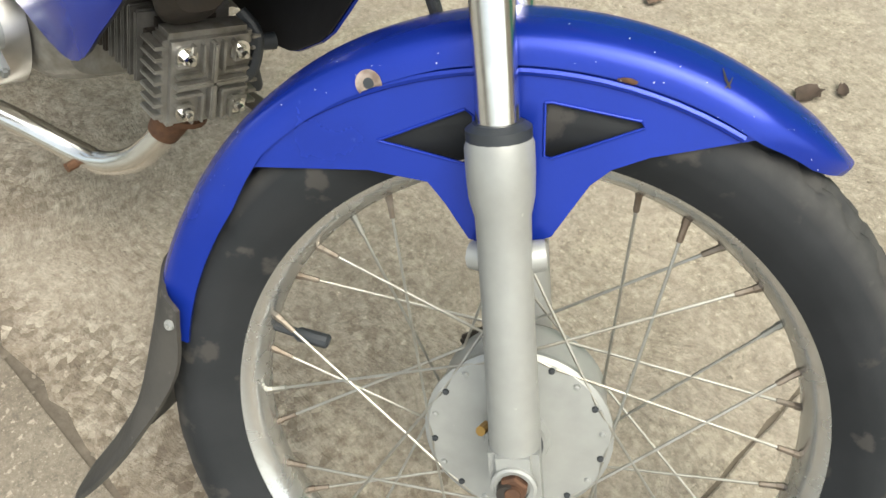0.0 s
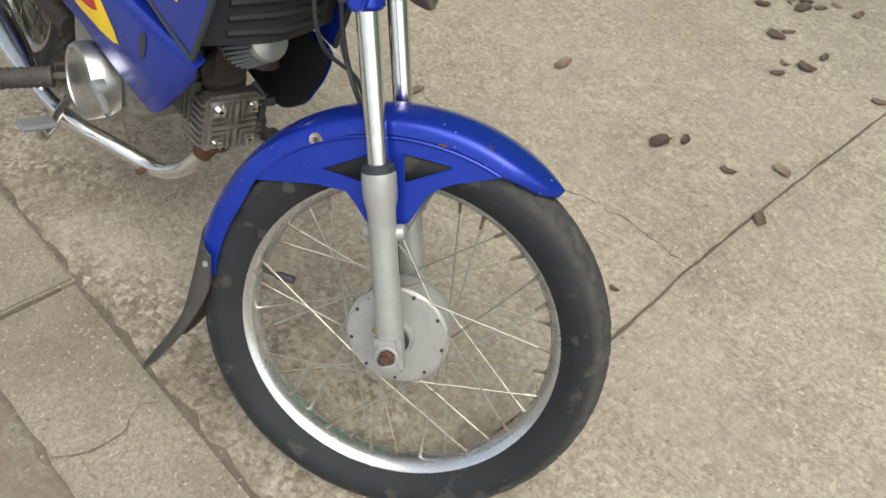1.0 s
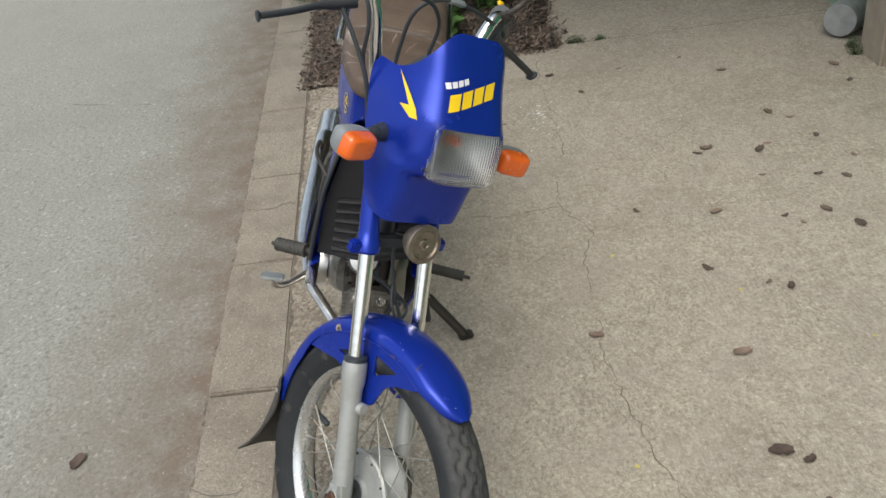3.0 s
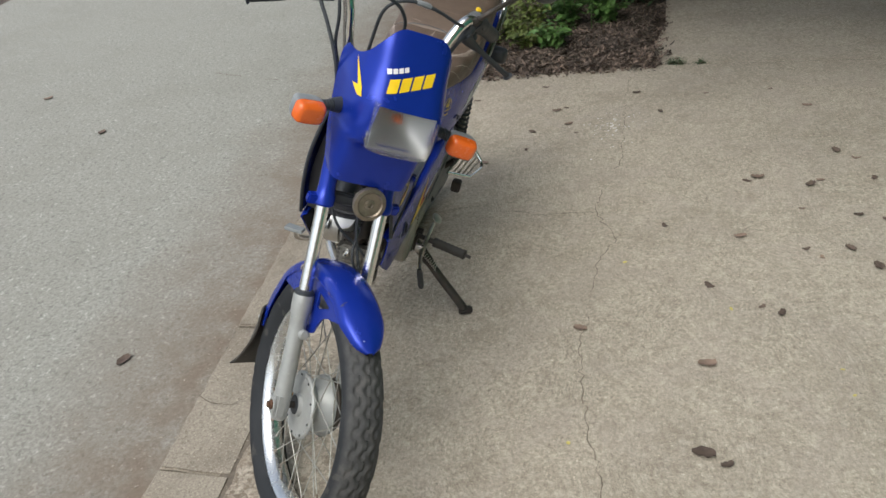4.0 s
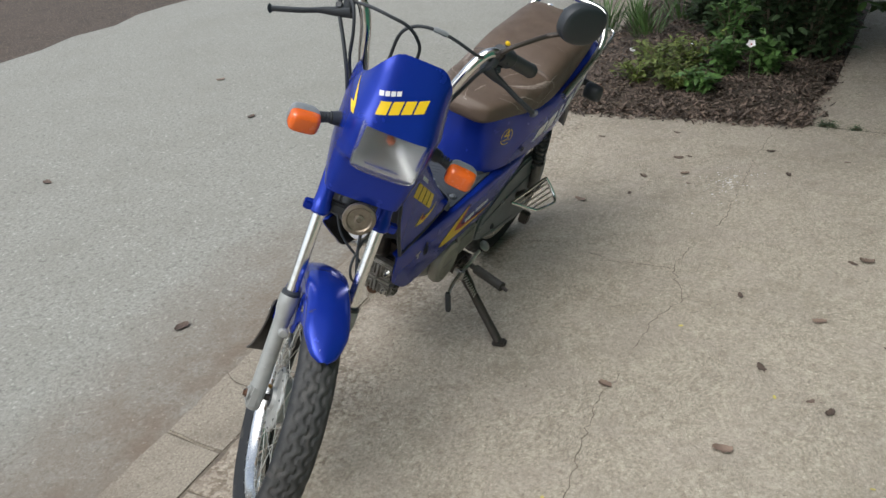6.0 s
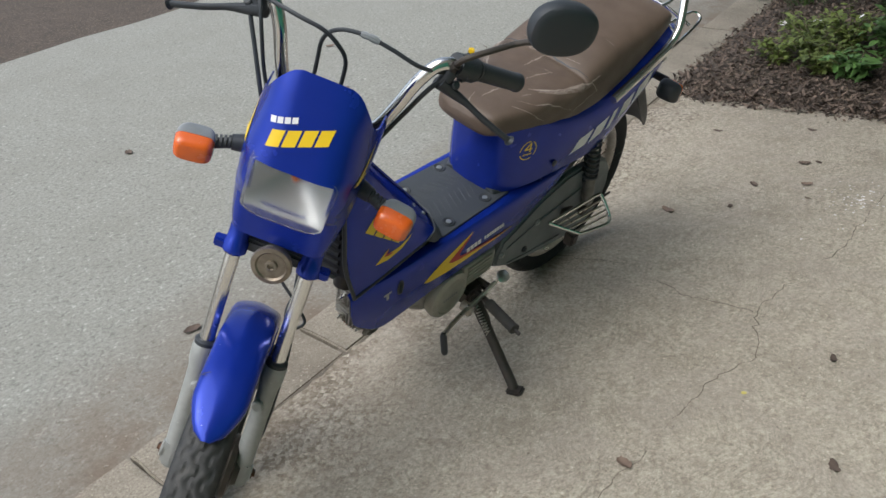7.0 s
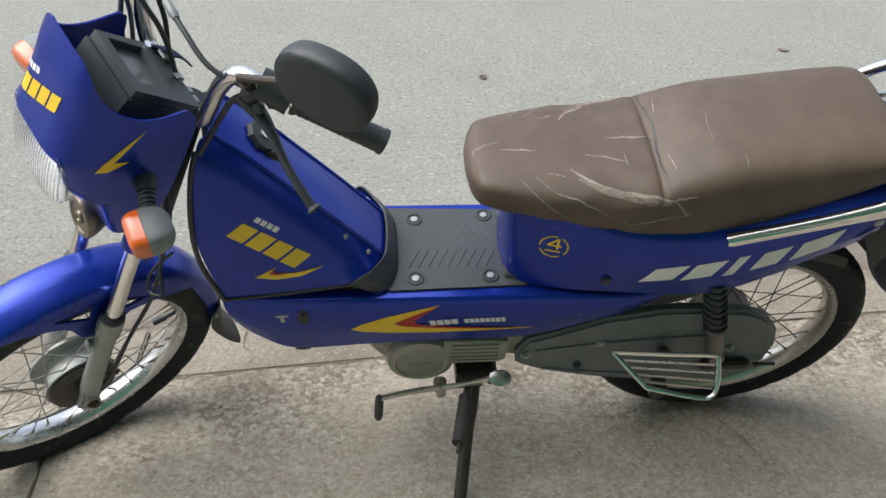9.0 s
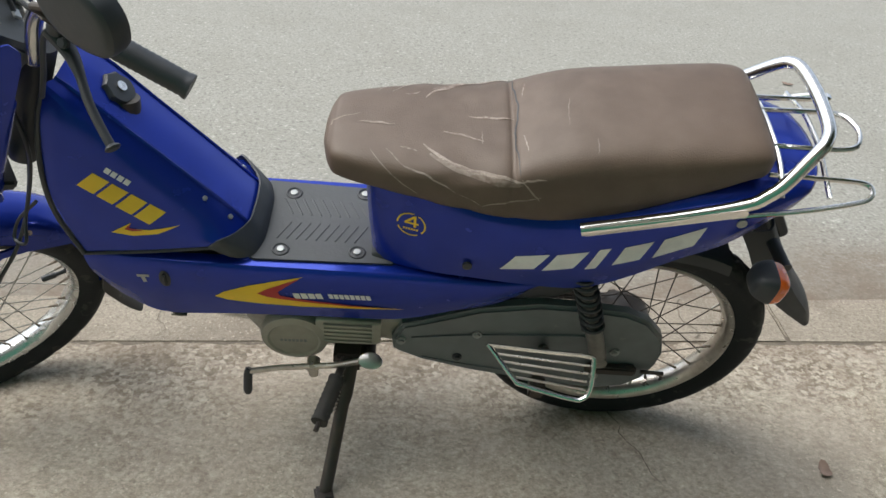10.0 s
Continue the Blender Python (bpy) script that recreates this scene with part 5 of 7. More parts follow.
for s in (-1, 1):
    side = lambda u, v: (u, 0.25 * s, v)
    badge("badge_block", [[(u, v - 0.005) for u, v in p] for a, b, h in LETTERS for p in blocks(1, a, b, h, 0.030, 0.90)], tail, side, (0, -s, 0), WHITE, tail, "large white slanted badge block")
    BZ = 0.661
    ring_pts = [(math.cos(a), math.sin(a)) for a in (2 * math.pi * k / 36 for k in range(36))]
    quads = [[(0.434 + 0.0240 * a[0], BZ + 0.0255 * a[1]), (0.434 + 0.0240 * b[0], BZ + 0.0255 * b[1]), (0.434 + 0.0214 * b[0], BZ + 0.0230 * b[1]), (0.434 + 0.0214 * a[0], BZ + 0.0230 * a[1])] for k, (a, b) in enumerate(zip(ring_pts, ring_pts[1:] + ring_pts[:1])) if k % 12 < 10]
    four = [[(0.430, 0.647), (0.426, 0.647), (0.426, 0.672), (0.430, 0.672)], [(0.445, 0.657), (0.422, 0.657), (0.422, 0.653), (0.445, 0.653)], [(0.445, 0.657), (0.430, 0.672), (0.430, 0.666), (0.439, 0.657)]]
    four = [[(u, v + 0.009) for u, v in p] for p in four]
    if s < 0:
        four = [[(0.868 - u, v) for u, v in p] for p in four]
    bars = blocks(6, (0.447, 0.6485), (0.421, 0.6485), 0.0045, 0, 0.7)
    decal("round_badge", quads + four + bars, tail, side, (0, -s, 0), YELLOW, tail, "round yellow badge with a figure 4")
    for x, y, z in ((0.337, 0.1235, 0.595), (-0.071, 0.1385, 0.751)):
        bm = bmesh.new()
        turned(bm, [(0.0, -0.002), (0.008, -0.002), (0.008, 0.002), (0.004, 0.003), (0.0, 0.002)], (x, y * s, z), (0, s, 0), 14)
        part("panel_screw", bm, BLACK if x > 0 else ZINC, tail, "recessed panel screw")

# ---- seat ----
bm = bmesh.new()
lofted(bm, [(.580, .03, .752, .768), (.570, .064, .735, .782), (.548, .086, .728, .791), (.46, .110, .722, .796), (.36, .125, .706, .801), (.30, .130, .697, .809), (.285, .1305, .695, .808), (.27, .131, .694, .819), (.20, .132, .692, .846), (.10, .130, .720, .862), (0, .127, .770, .873), (-.058, .122, .802, .876), (-.086, .115, .815, .871), (-.100, .095, .830, .856)], 3.8, 56, 6)
for v in bm.verts:
    x, y, z = v.co
    if 0.27 < x < 0.55:
        v.co += Vector((0, 0, 1)) * 0.0016 * math.sin(x * 90 + y * 55) * max(0, 1 - abs(x - 0.38) / 0.14)
        v.co.y += math.copysign(0.0022, y) * math.sin(z * 170 + x * 60) * max(0, 1 - abs(x - 0.36) / 0.15)
    v.co.z += 0.0012 * noise.noise(v.co * 22)
seat = part("seat", bm, SEAT, moped, "brown vinyl dual seat with pale creases and a cross seam", smooth=50)
for s in (-1, 1):
    # marks are given along x and across the rounded edge
    slope = lambda u, v: (u, s * (0.9 - 0.7071 * v), 0.9 + 0.7071 * v)
    MARKS = [(0.0075, [(0.423, 0.522), (0.387, 0.498), (0.352, 0.485), (0.309, 0.479), (0.270, 0.471)]), (0.010, [(0.412, 0.507), (0.377, 0.489), (0.328, 0.475), (0.274, 0.468)]),
             (0.007, [(0.362, 0.485), (0.308, 0.468), (0.269, 0.468)]), (0.0028, [(0.479, 0.512), (0.450, 0.486), (0.420, 0.476), (0.385, 0.459), (0.328, 0.434)]),
             (0.0022, [(0.328, 0.434), (0.285, 0.443), (0.242, 0.451)]), (0.0020, [(0.504, 0.508), (0.469, 0.473), (0.428, 0.446)]), (0.0026, [(0.273, 0.475), (0.258, 0.460), (0.244, 0.448)]),
             (0.0032, [(0.276, 0.471), (0.261, 0.475), (0.237, 0.478)]), (0.0026, [(0.457, 0.516), (0.445, 0.514), (0.432, 0.511)]), (0.0022, [(0.270, 0.546), (0.267, 0.533), (0.264, 0.520)])]
    if s > 0:
        MARKS += [(0.0030, [(0.529, 0.554), (0.496, 0.554), (0.470, 0.552)]), (0.0032, [(0.394, 0.545), (0.363, 0.541), (0.331, 0.532)]), (0.0016, [(0.333, 0.549), (0.333, 0.538), (0.333, 0.528)]),
                  (0.0034, [(0.353, 0.573), (0.318, 0.573), (0.282, 0.573)]), (0.0022, [(0.570, 0.545), (0.564, 0.556), (0.526, 0.569)]), (0.0018, [(0.200, 0.609), (0.204, 0.586), (0.204, 0.564)]), (0.0016, [(0.166, 0.545), (0.165, 0.532), (0.166, 0.520)])]
    for i, (width, line) in enumerate(MARKS):
        line = [tuple(p)[:2] for p in smooth_path([(u, v, 0) for u, v in line], 4)]
        line = [(u + 0.0008 * math.sin(k * 2.3 + i), v + 0.0008 * math.cos(k * 1.9 + i)) for k, (u, v) in enumerate(line)]
        decal("crease", [stroke(line, width)], seat, slope, (0, -s, -1), SCUFF if i in (1, 2, 15, 16) else CREASE, seat, "pale worn crease in the vinyl", lift=0.0008, cell=0.006)
decal("seam", [stroke([(0.279 + 0.003 * math.sin(k * 0.55) + 0.0008 * math.sin(k * 2.1), -0.13 + 0.0125 * k) for k in range(21)], 0.0022)], seat, lambda u, v: (u, v, 1.2), (0, 0, -1), BLACK, seat, "dark cross seam", lift=0.0010)

# ---- foot mat ----
bm = bmesh.new()
slab(bm, [[(.462, -.090), (.700, -.096), (.712, -.088), (.712, .090), (.700, .098), (.462, .091)]], lambda u, v, h: (u, v, .5455 + h), 0.005)
mat_ob = part("foot_mat", bm, MAT, moped, "ribbed grey rubber foot mat with four bolts")
edge = [Vector(p) for p in ((.770, .1085, .581), (.750, .1080, .600), (.729, .0865, .597), (.709, .053, .595), (.705, .025, .596), (.704, 0, .597))]
base = [Vector(p) for p in ((.738, .1040, .5565), (.718, .100, .5515), (.700, .090, .5515), (.688, .055, .5515), (.686, .027, .5515), (.686, 0, .5515))]
mid = [(p + q) / 2 + Vector((-.004, 0, -.003)) for p, q in zip(edge, base)]
mid[0] = (edge[0] + base[0]) / 2
rows = [[Vector((p.x, -p.y, p.z)) for p in r] + [p for p in reversed(r[:-1])] for r in (edge, mid, base)]
bm = bmesh.new()
patch(bm, rows, 5, 5)
thicken(bm, 0.0035)
part("mat_upstand", bm, MAT, mat_ob, "upturned front edge of the mat")
for k in range(9):
    for s in (-1, 1):
        x = 0.512 + 0.017 * k
        bm = bmesh.new()
        tube(bm, [(x, 0.010 * s - .002, 0.5496), (x + 0.020, 0.050 * s - .002, 0.5496)], 0.0022, 6)
        part("rib", bm, MAT, mat_ob)
for x, y in ((0.657, 0.0735), (0.653, -0.0660), (0.525, 0.0700), (0.523, -0.0745)):
    bm = bmesh.new()
    turned(bm, [(0.0, 0.0004), (0.0105, 0.0004), (0.0125, 0.0022), (0.0145, 0.0018), (0.016, -0.001)], (x, y, 0.5506), (0, 0, 1), 20)
    cup = part("bolt_cup", bm, BLACK, mat_ob, "dark cup round the bolt")
    bm = bmesh.new()
    turned(bm, [(0.0, 0.0), (0.0066, 0.0), (0.0064, 0.002), (0.003, 0.0028), (0.0, 0.0022)], (x, y, 0.5512), (0, 0, 1), 12)
    part("bolt", bm, ZINC, mat_ob, "bright bolt head")

# ---- grab rail and rack ----
bm = bmesh.new()
left = [(0.173, 0.146, 0.722), (0.05, 0.145, 0.756), (-0.060, 0.142, 0.792), (-0.090, 0.139, 0.812), (-0.112, 0.132, 0.834), (-0.143, 0.112, 0.872), (-0.158, 0.098, 0.886), (-0.168, 0.070, 0.892), (-0.172, 0, 0.894)]
tube(bm, smooth_path(left[:-1] + [(x, -y, z) for x, y, z in reversed(left)], 6), 0.0105, 16)
rail = part("grab_rail", bm, CHROME, moped, "bent chrome grab rail behind the seat")
for s in (-1, 1):
    bm = bmesh.new()
    block(bm, (0.245, 0.007, 0.022), Matrix.Translation((0.052, 0.150 * s, 0.755)) @ pose(0, 0, 0, 0, 15.6, 0), 0.003)
    part("flat_bar", bm, CHROME, rail, "flat chrome side bar")
RODS = [[(-0.118, 0.128, 0.822), (-0.118, 0.09, 0.842), (-0.118, 0.04, 0.852), (-0.118, -0.04, 0.852), (-0.118, -0.09, 0.842), (-0.118, -0.128, 0.822)],
        [(-0.188, 0.128, 0.828), (-0.188, 0.09, 0.838), (-0.188, 0.04, 0.850), (-0.188, -0.04, 0.850), (-0.188, -0.09, 0.838), (-0.188, -0.128, 0.828)],
        [(-0.10, 0.044, 0.852), (-0.21, 0.046, 0.854), (-0.245, 0.038, 0.856), (-0.258, 0.012, 0.857), (-0.258, -0.012, 0.857), (-0.245, -0.038, 0.856), (-0.21, -0.046, 0.854), (-0.10, -0.044, 0.852)]]
for s in (-1, 1):
    RODS.append([(-0.05, 0.138 * s, 0.785), (-0.15, 0.136 * s, 0.804), (-0.228, 0.132 * s, 0.824), (-0.249, 0.126 * s, 0.831), (-0.254, 0.115 * s, 0.836), (-0.247, 0.104 * s, 0.839), (-0.21, 0.099 * s, 0.839), (-0.10, 0.096 * s, 0.838)])
for pts in RODS:
    pts = [(x, y, z - 0.022) for x, y, z in pts]
    bm = bmesh.new()
    tube(bm, smooth_path(pts, 4), 0.0042, 8)
    part("rack_rod", bm, CHROME, rail)

# rear mudguard, lamps
bm = bmesh.new()
rows = []
for th in range(76, 117, 5):
    a = radians(th)
    r = 0.312
    rows.append([(r * math.cos(a) - dx, y, 0.289 + r * math.sin(a) - dz) for y, dx, dz in ((-0.062, 0, 0.03), (-0.058, 0, 0.008), (-0.03, 0, 0), (0.03, 0, 0), (0.058, 0, 0.008), (0.062, 0, 0.03))])
patch(bm, rows, 2, 2)
thicken(bm, 0.003)
tube(bm, [(-0.15, 0, 0.70), (-0.19, 0, 0.65), (-0.225, 0, 0.60)], [0.02, 0.016, 0.012], 10)
guard_ob = part("rear_mudguard", bm, BLACK, moped, "black plastic rear mudguard")
bm = bmesh.new()
side = [(-0.125, 0.645, -0.180, 0.645, 0.050), (-0.152, 0.603, -0.206, 0.600, 0.058), (-0.186, 0.540, -0.240, 0.545, 0.063), (-0.224, 0.492, -0.278, 0.492, 0.063), (-0.278, 0.440, -0.320, 0.440, 0.055), (-0.336, 0.390, -0.348, 0.390, 0.044)]
patch(bm, [[(xf, -w, zf), (xb, -w * 0.86, zb), (xb - 0.010, 0, zb + 0.004), (xb, w * 0.86, zb), (xf, w, zf)] for xf, zf, xb, zb, w in side], 3, 3)
thicken(bm, 0.005)
part("rear_flap", bm, BLACK, guard_ob, "black rear flap")
for s in (-1, 1):
    bm = bmesh.new()
    tube(bm, [(-0.175, 0.07 * s, 0.645), (-0.185, 0.125 * s, 0.64)], 0.011, 12)
    st = part("indicator_stalk", bm, BLACK, guard_ob, "black rear indicator stalk")
    bm = bmesh.new()
    lofted(bm, [(-0.166, 0.014, 0.63, 0.652), (-0.173, 0.024, 0.620, 0.662), (-0.19, 0.031, 0.613, 0.668), (-0.20, 0.032, 0.610, 0.669)], 4, 24, 3)
    bmesh.ops.translate(bm, verts=bm.verts, vec=(0.045, 0.150 * s, -0.006))
    bmesh.ops.rotate(bm, verts=bm.verts, cent=(-0.145, 0.150 * s, 0.634), matrix=Matrix.Rotation(radians(-6), 3, "Y"))
    part("housing", bm, BLACK, st, "black housing")
    bm = bmesh.new()
    lofted(bm, [(-0.2005, 0.0315, 0.6105, 0.6685), (-0.216, 0.029, 0.614, 0.665), (-0.223, 0.021, 0.621, 0.659)], 4, 24, 3)
    bmesh.ops.translate(bm, verts=bm.verts, vec=(0.045, 0.150 * s, -0.006))
    bmesh.ops.rotate(bm, verts=bm.verts, cent=(-0.145, 0.150 * s, 0.634), matrix=Matrix.Rotation(radians(-6), 3, "Y"))
    part("lens", bm, AMBER, st, "orange lens")

# ---- rear suspension ----
for s in (-1, 1):
    top, bot = Vector((0.140, 0.112 * s, 0.59)), Vector((0.060, 0.112 * s, 0.335))
    d = (bot - top)
    bm = bmesh.new()
    tube(bm, [top, top + d * 0.62], 0.012, 14)
    tube(bm, [top + d * 0.60, top + d * 0.62, top + d * 0.95, bot], [0.0155, 0.0165, 0.0165, 0.012], 16)
    turned(bm, [(0.0, -0.012), (0.015, -0.012), (0.015, 0.012), (0.0, 0.012)], bot, (0, 1, 0), 16)
    shock = part("shock_absorber", bm, ALLOY, moped, "dull rear shock absorber")
    bm = bmesh.new()
    coil = []
    side_v, q = Vector((0, 1, 0)), d.normalized()
    u = q.cross(side_v)
    for k in range(121):
        f = k / 120
        a = 2 * math.pi * 8 * f
        coil.append(top + d * (0.04 + 0.60 * f) + 0.0185 * (math.cos(a) * u + math.sin(a) * side_v))
    tube(bm, coil, 0.0042, 6)
    part("spring", bm, BLACK, shock, "black coil spring")
    bm = bmesh.new()
    tube(bm, [(0.42, 0.062 * s, 0.315), (0.10, 0.075 * s, 0.30), (-0.03, 0.075 * s, 0.288)], [0.020, 0.018, 0.014], 12, flat=0.7)
    turned(bm, [(0.0, 0), (0.012, 0), (0.012, 0.012), (0.0, 0.012)], (0, 0.082 * s, 0.289), (0, s, 0), 6)
    part("swing_arm", bm, STEEL, moped, "dark steel swing arm")

# ---- chain case ----
prof = [(-.060, .300), (-.064, .34), (-.050, .395), (-.015, .437), (.03, .458), (.10, .466), (.19, .468), (.30, .445), (.395, .402), (.440, .384), (.458, .345), (.454, .306), (.40, .278), (.30, .250), (.20, .232), (.12, .218), (.045, .212), (-.01, .225), (-.045, .258)]
bm = bmesh.new()
slab(bm, [prof], lambda u, v, h: (u, .078 + h, v), .022)
bm.normal_update()
edges = [e for e in bm.edges if all(v.co.y > .0995 for v in e.verts) and any(abs(f.normal.y) < 0.5 for f in e.link_faces)]
bmesh.ops.bevel(bm, geom=edges, offset=0.007, segments=3, affect="EDGES")
case = part("chain_case", bm, CHAIN_GREY, moped, "scuffed dark grey metal chain case")
bm = bmesh.new()
tube(bm, smooth_path([(.42, .1005, .352), (.30, .1005, .372), (.15, .1005, .385), (.09, .1005, .388)], 4), .004, 8, flat=0.5)
tube(bm, smooth_path([(.40, .1005, .292), (.30, .1005, .272), (.15, .1005, .250)], 4), .003, 8, flat=0.5)
part("pressed_rib", bm, CHAIN_GREY, case)
for x, z in ((.298, .3756), (.44, .342), (.03, .345), (.055, .262), (.33, .30)):
    bm = bmesh.new()
    turned(bm, [(0.0, 0), (.0095, 0), (.0095, .003), (.006, .003), (.0055, .007), (0.0, .007)], (x, .1005, z), (0, 1, 0), 12)
    part("bolt", bm, ZINC if x != .33 else BLACK, case)
bm = bmesh.new()
block(bm, (.10, .016, .022), Matrix.Translation((.03, .110, .30)), .004)
tube(bm, [(-.03, .112, .30), (-.075, .112, .298)], .004, 8)
part("chain_adjuster", bm, STEEL, case, "dark chain adjuster bracket")

# ---- engine ----
bm = bmesh.new()
lofted(bm, [(.48, .075, .30, .41), (.52, .085, .275, .43), (.62, .088, .265, .44), (.70, .082, .285, .43), (.74, .06, .31, .42)], 4, 32, 3)
engine = part("engine", bm, HEAD_ALLOY, moped, "oily cast alloy engine with a finned head")
bm = bmesh.new()
turned(bm, [(.0, 0), (.064, 0), (.066, .014), (.062, .024), (.050, .029), (.046, .026), (.0, .026)], (.642, .082, .334), (0, 1, 0), 40)
cov = part("case_cover", bm, CASE, engine, "pale painted engine cover")
bm = bmesh.new()
lofted(bm, [(.480, .015, .330, .385), (.49, .02, .322, .392), (.60, .02, .318, .396)], 5, 24, 2)
bmesh.ops.translate(bm, verts=bm.verts, vec=(0, .086, 0))
for k in range(5):
    tube(bm, [(.495, .1065, .336 + .012 * k), (.585, .1065, .336 + .012 * k)], .0035, 6)
part("ribbed_cover", bm, CASE, engine, "ribbed pale cover")
bm = bmesh.new()
lofted(bm, [(.395, .020, .300, .372), (.44, .022, .306, .384), (.50, .022, .318, .392)], 4, 24, 3)
bmesh.ops.translate(bm, verts=bm.verts, vec=(0, .062, 0))
part("case_neck", bm, CASE, engine, "pale alloy neck behind the cover")
badge("cover_mark", blocks(7, (.668, .327), (.616, .329), .008, 0, .7), cov, lambda u, v: (u, .3, v), (0, -1, 0), GREY, cov, "small raised block")
bm = bmesh.new()
turned(bm, [(.0, 0), (.064, 0), (.064, .040), (.061, .046), (.054, .0475), (.053, .045), (.0, .046)], (.645, -.084, .333), (0, -1, 0), 48)
part("flywheel_cover", bm, BRUSHED, engine, "polished round cover")
bm = bmesh.new()
turned(bm, [(.0, 0), (.016, 0), (.016, .016), (.010, .02), (.0, .02)], (.705, -.112, .352), (0, -1, 0), 16)
block(bm, (.05, .010, .014), Matrix.Translation((.732, -.125, .342)) @ pose(0, 0, 0, 0, 20, 0), .003)
part("clutch_arm", bm, ZINC, engine, "small clutch arm")
# cylinder with fins
for k in range(9):
    bm = bmesh.new()
    x = .742 + .0125 * k
    block(bm, (.0045, .104 - .001 * k, .072), Matrix.Translation((x, .010, .396)), .0015)
    part("fin", bm, STEEL if k < 4 else ALLOY, engine)
bm = bmesh.new()
block(bm, (.13, .080, .066), Matrix.Translation((.795, .010, .392)), .01)
part("cylinder", bm, STEEL, engine, "sooty cylinder")
bm = bmesh.new()
block(bm, (.032, .092, .098), Matrix.Translation((.867, .018, .375)), .006)
hd = part("cylinder_head", bm, HEAD_ALLOY, engine, "ribbed alloy cylinder head cover")
for k in range(7):
    for y in (-.032, .068):
        bm = bmesh.new()
        block(bm, (.030, .010, .004), Matrix.Translation((.866, y, .340 + .012 * k)), .001)
        part("head_fin", bm, HEAD_ALLOY, hd)
for y0, y1, z0, z1 in ((.016, .022, .333, .417), (-.020, .056, .371, .377)):
    bm = bmesh.new()
    block(bm, (.012, y1 - y0, z1 - z0), Matrix.Translation((.886, (y0 + y1) / 2, (z0 + z1) / 2)), .0015)
    part("rib", bm, HEAD_ALLOY, hd)
for sy in (-1, 1):
    for sz in (-1, 1):
        for k in (1, 2):
            bm = bmesh.new()
            cy, cz = .019 + sy * .0105 * k, .374 + sz * .0105 * k
            block(bm, (.009, .0032, .042 - .0105 * k), Matrix.Translation((.886, cy, .374 + sz * (.0105 * k + (.042 - .0105 * k) / 2))), .001)
            block(bm, (.009, .038 - .0105 * k, .0032), Matrix.Translation((.886, .019 + sy * (.0105 * k + (.038 - .0105 * k) / 2), cz)), .001)
            part("rib", bm, HEAD_ALLOY, hd)
        bm = bmesh.new()
        c = (.884, .0195 + sy * .0275, .374 + sz * .0290)
        turned(bm, [(.0, 0), (.0105, 0), (.0105, .003), (.0, .003)], c, (1, 0, 0), 18)
        turned(bm, [(.0, .003), (.0065, .003), (.0065, .009), (.004, .010), (.003, .015), (.0, .015)], c, (1, 0, 0), 6)
        part("dome_nut", bm, CHROME, hd, "bright dome nut")
bm = bmesh.new()
tube(bm, smooth_path([(.86, .060, .43), (.875, .072, .41), (.880, .066, .375), (.872, .045, .360)], 5), .006, 10)
tube(bm, [(.87, .06, .40), (.875, .092, .402)], [.008, .009], 12)
part("plug_lead", bm, BLACK, engine, "black plug lead and cap")
bm = bmesh.new()
lofted(bm, [(.835, .02, .43, .48), (.865, .03, .425, .50), (.892, .028, .45, .53)], 3, 20, 3)
part("carburettor", bm, STEEL, engine, "dark oily carburettor")
# air filter
fd = Vector((.88, .0, .475)).normalized()
f0 = Vector((.993, -.005, .578)) - fd * .0875
bm = bmesh.new()
turned(bm, [(.0, 0), (.030, 0), (.040, .004), (.0405, .012), (.038, .014)], f0, fd, 36)
flt = part("air_filter", bm, STEEL, moped, "cone air filter with a bright cap")
fu = fd.orthogonal().normalized()
fv = fd.cross(fu)
for k in range(30):
    a = 2 * math.pi * k / 30
    e = math.cos(a) * fu + math.sin(a) * fv
    bm = bmesh.new()
    tube(bm, [f0 + fd * .013 + e * .037, f0 + fd * .075 + e * .0275], .0024, 5)
    part("pleat", bm, GREY, flt)
bm = bmesh.new()
turned(bm, [(.034, .012), (.025, .08), (.0, .08)], f0, fd, 30)
part("filter_core", bm, BLACK, flt)
bm = bmesh.new()
turned(bm, [(.027, .072), (.0295, .074), (.0295, .080), (.0275, .084), (.012, .087), (.0, .0875)], f0, fd, 36)
part("filter_cap", bm, BRUSHED, flt, "bright domed cap")
# inner panel between the shields, its black darkened to hold the cowl's shade
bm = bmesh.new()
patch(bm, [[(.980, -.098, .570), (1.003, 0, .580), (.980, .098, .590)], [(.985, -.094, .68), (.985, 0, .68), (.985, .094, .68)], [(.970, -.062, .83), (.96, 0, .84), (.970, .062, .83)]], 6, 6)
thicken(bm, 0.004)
inner = part("inner_panel", bm, SHADED_BLACK, moped, "ribbed black plastic panel behind the fork, colour darkened for shade")
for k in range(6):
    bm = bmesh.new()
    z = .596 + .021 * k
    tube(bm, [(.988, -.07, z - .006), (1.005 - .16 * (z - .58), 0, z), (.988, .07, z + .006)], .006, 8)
    part("rib", bm, SHADED_BLACK, inner)
bm = bmesh.new()
tube(bm, [(.93, .03, .50), (.905, .03, .62), (.89, .0, .80)], .022, 14)
tube(bm, [(.86, .02, .46), (.72, 0, .50), (.45, 0, .50), (.20, 0, .58)], .030, 14)
part("frame_tube", bm, STEEL, moped, "dark frame tube")
bm = bmesh.new()
lofted(bm, [(.12, .09, .50, .60), (.2, .095, .46, .62), (.40, .088, .45, .62), (.50, .08, .46, .56)], 5, 24, 3)
part("battery_box", bm, BLACK, moped, "black box under the seat")

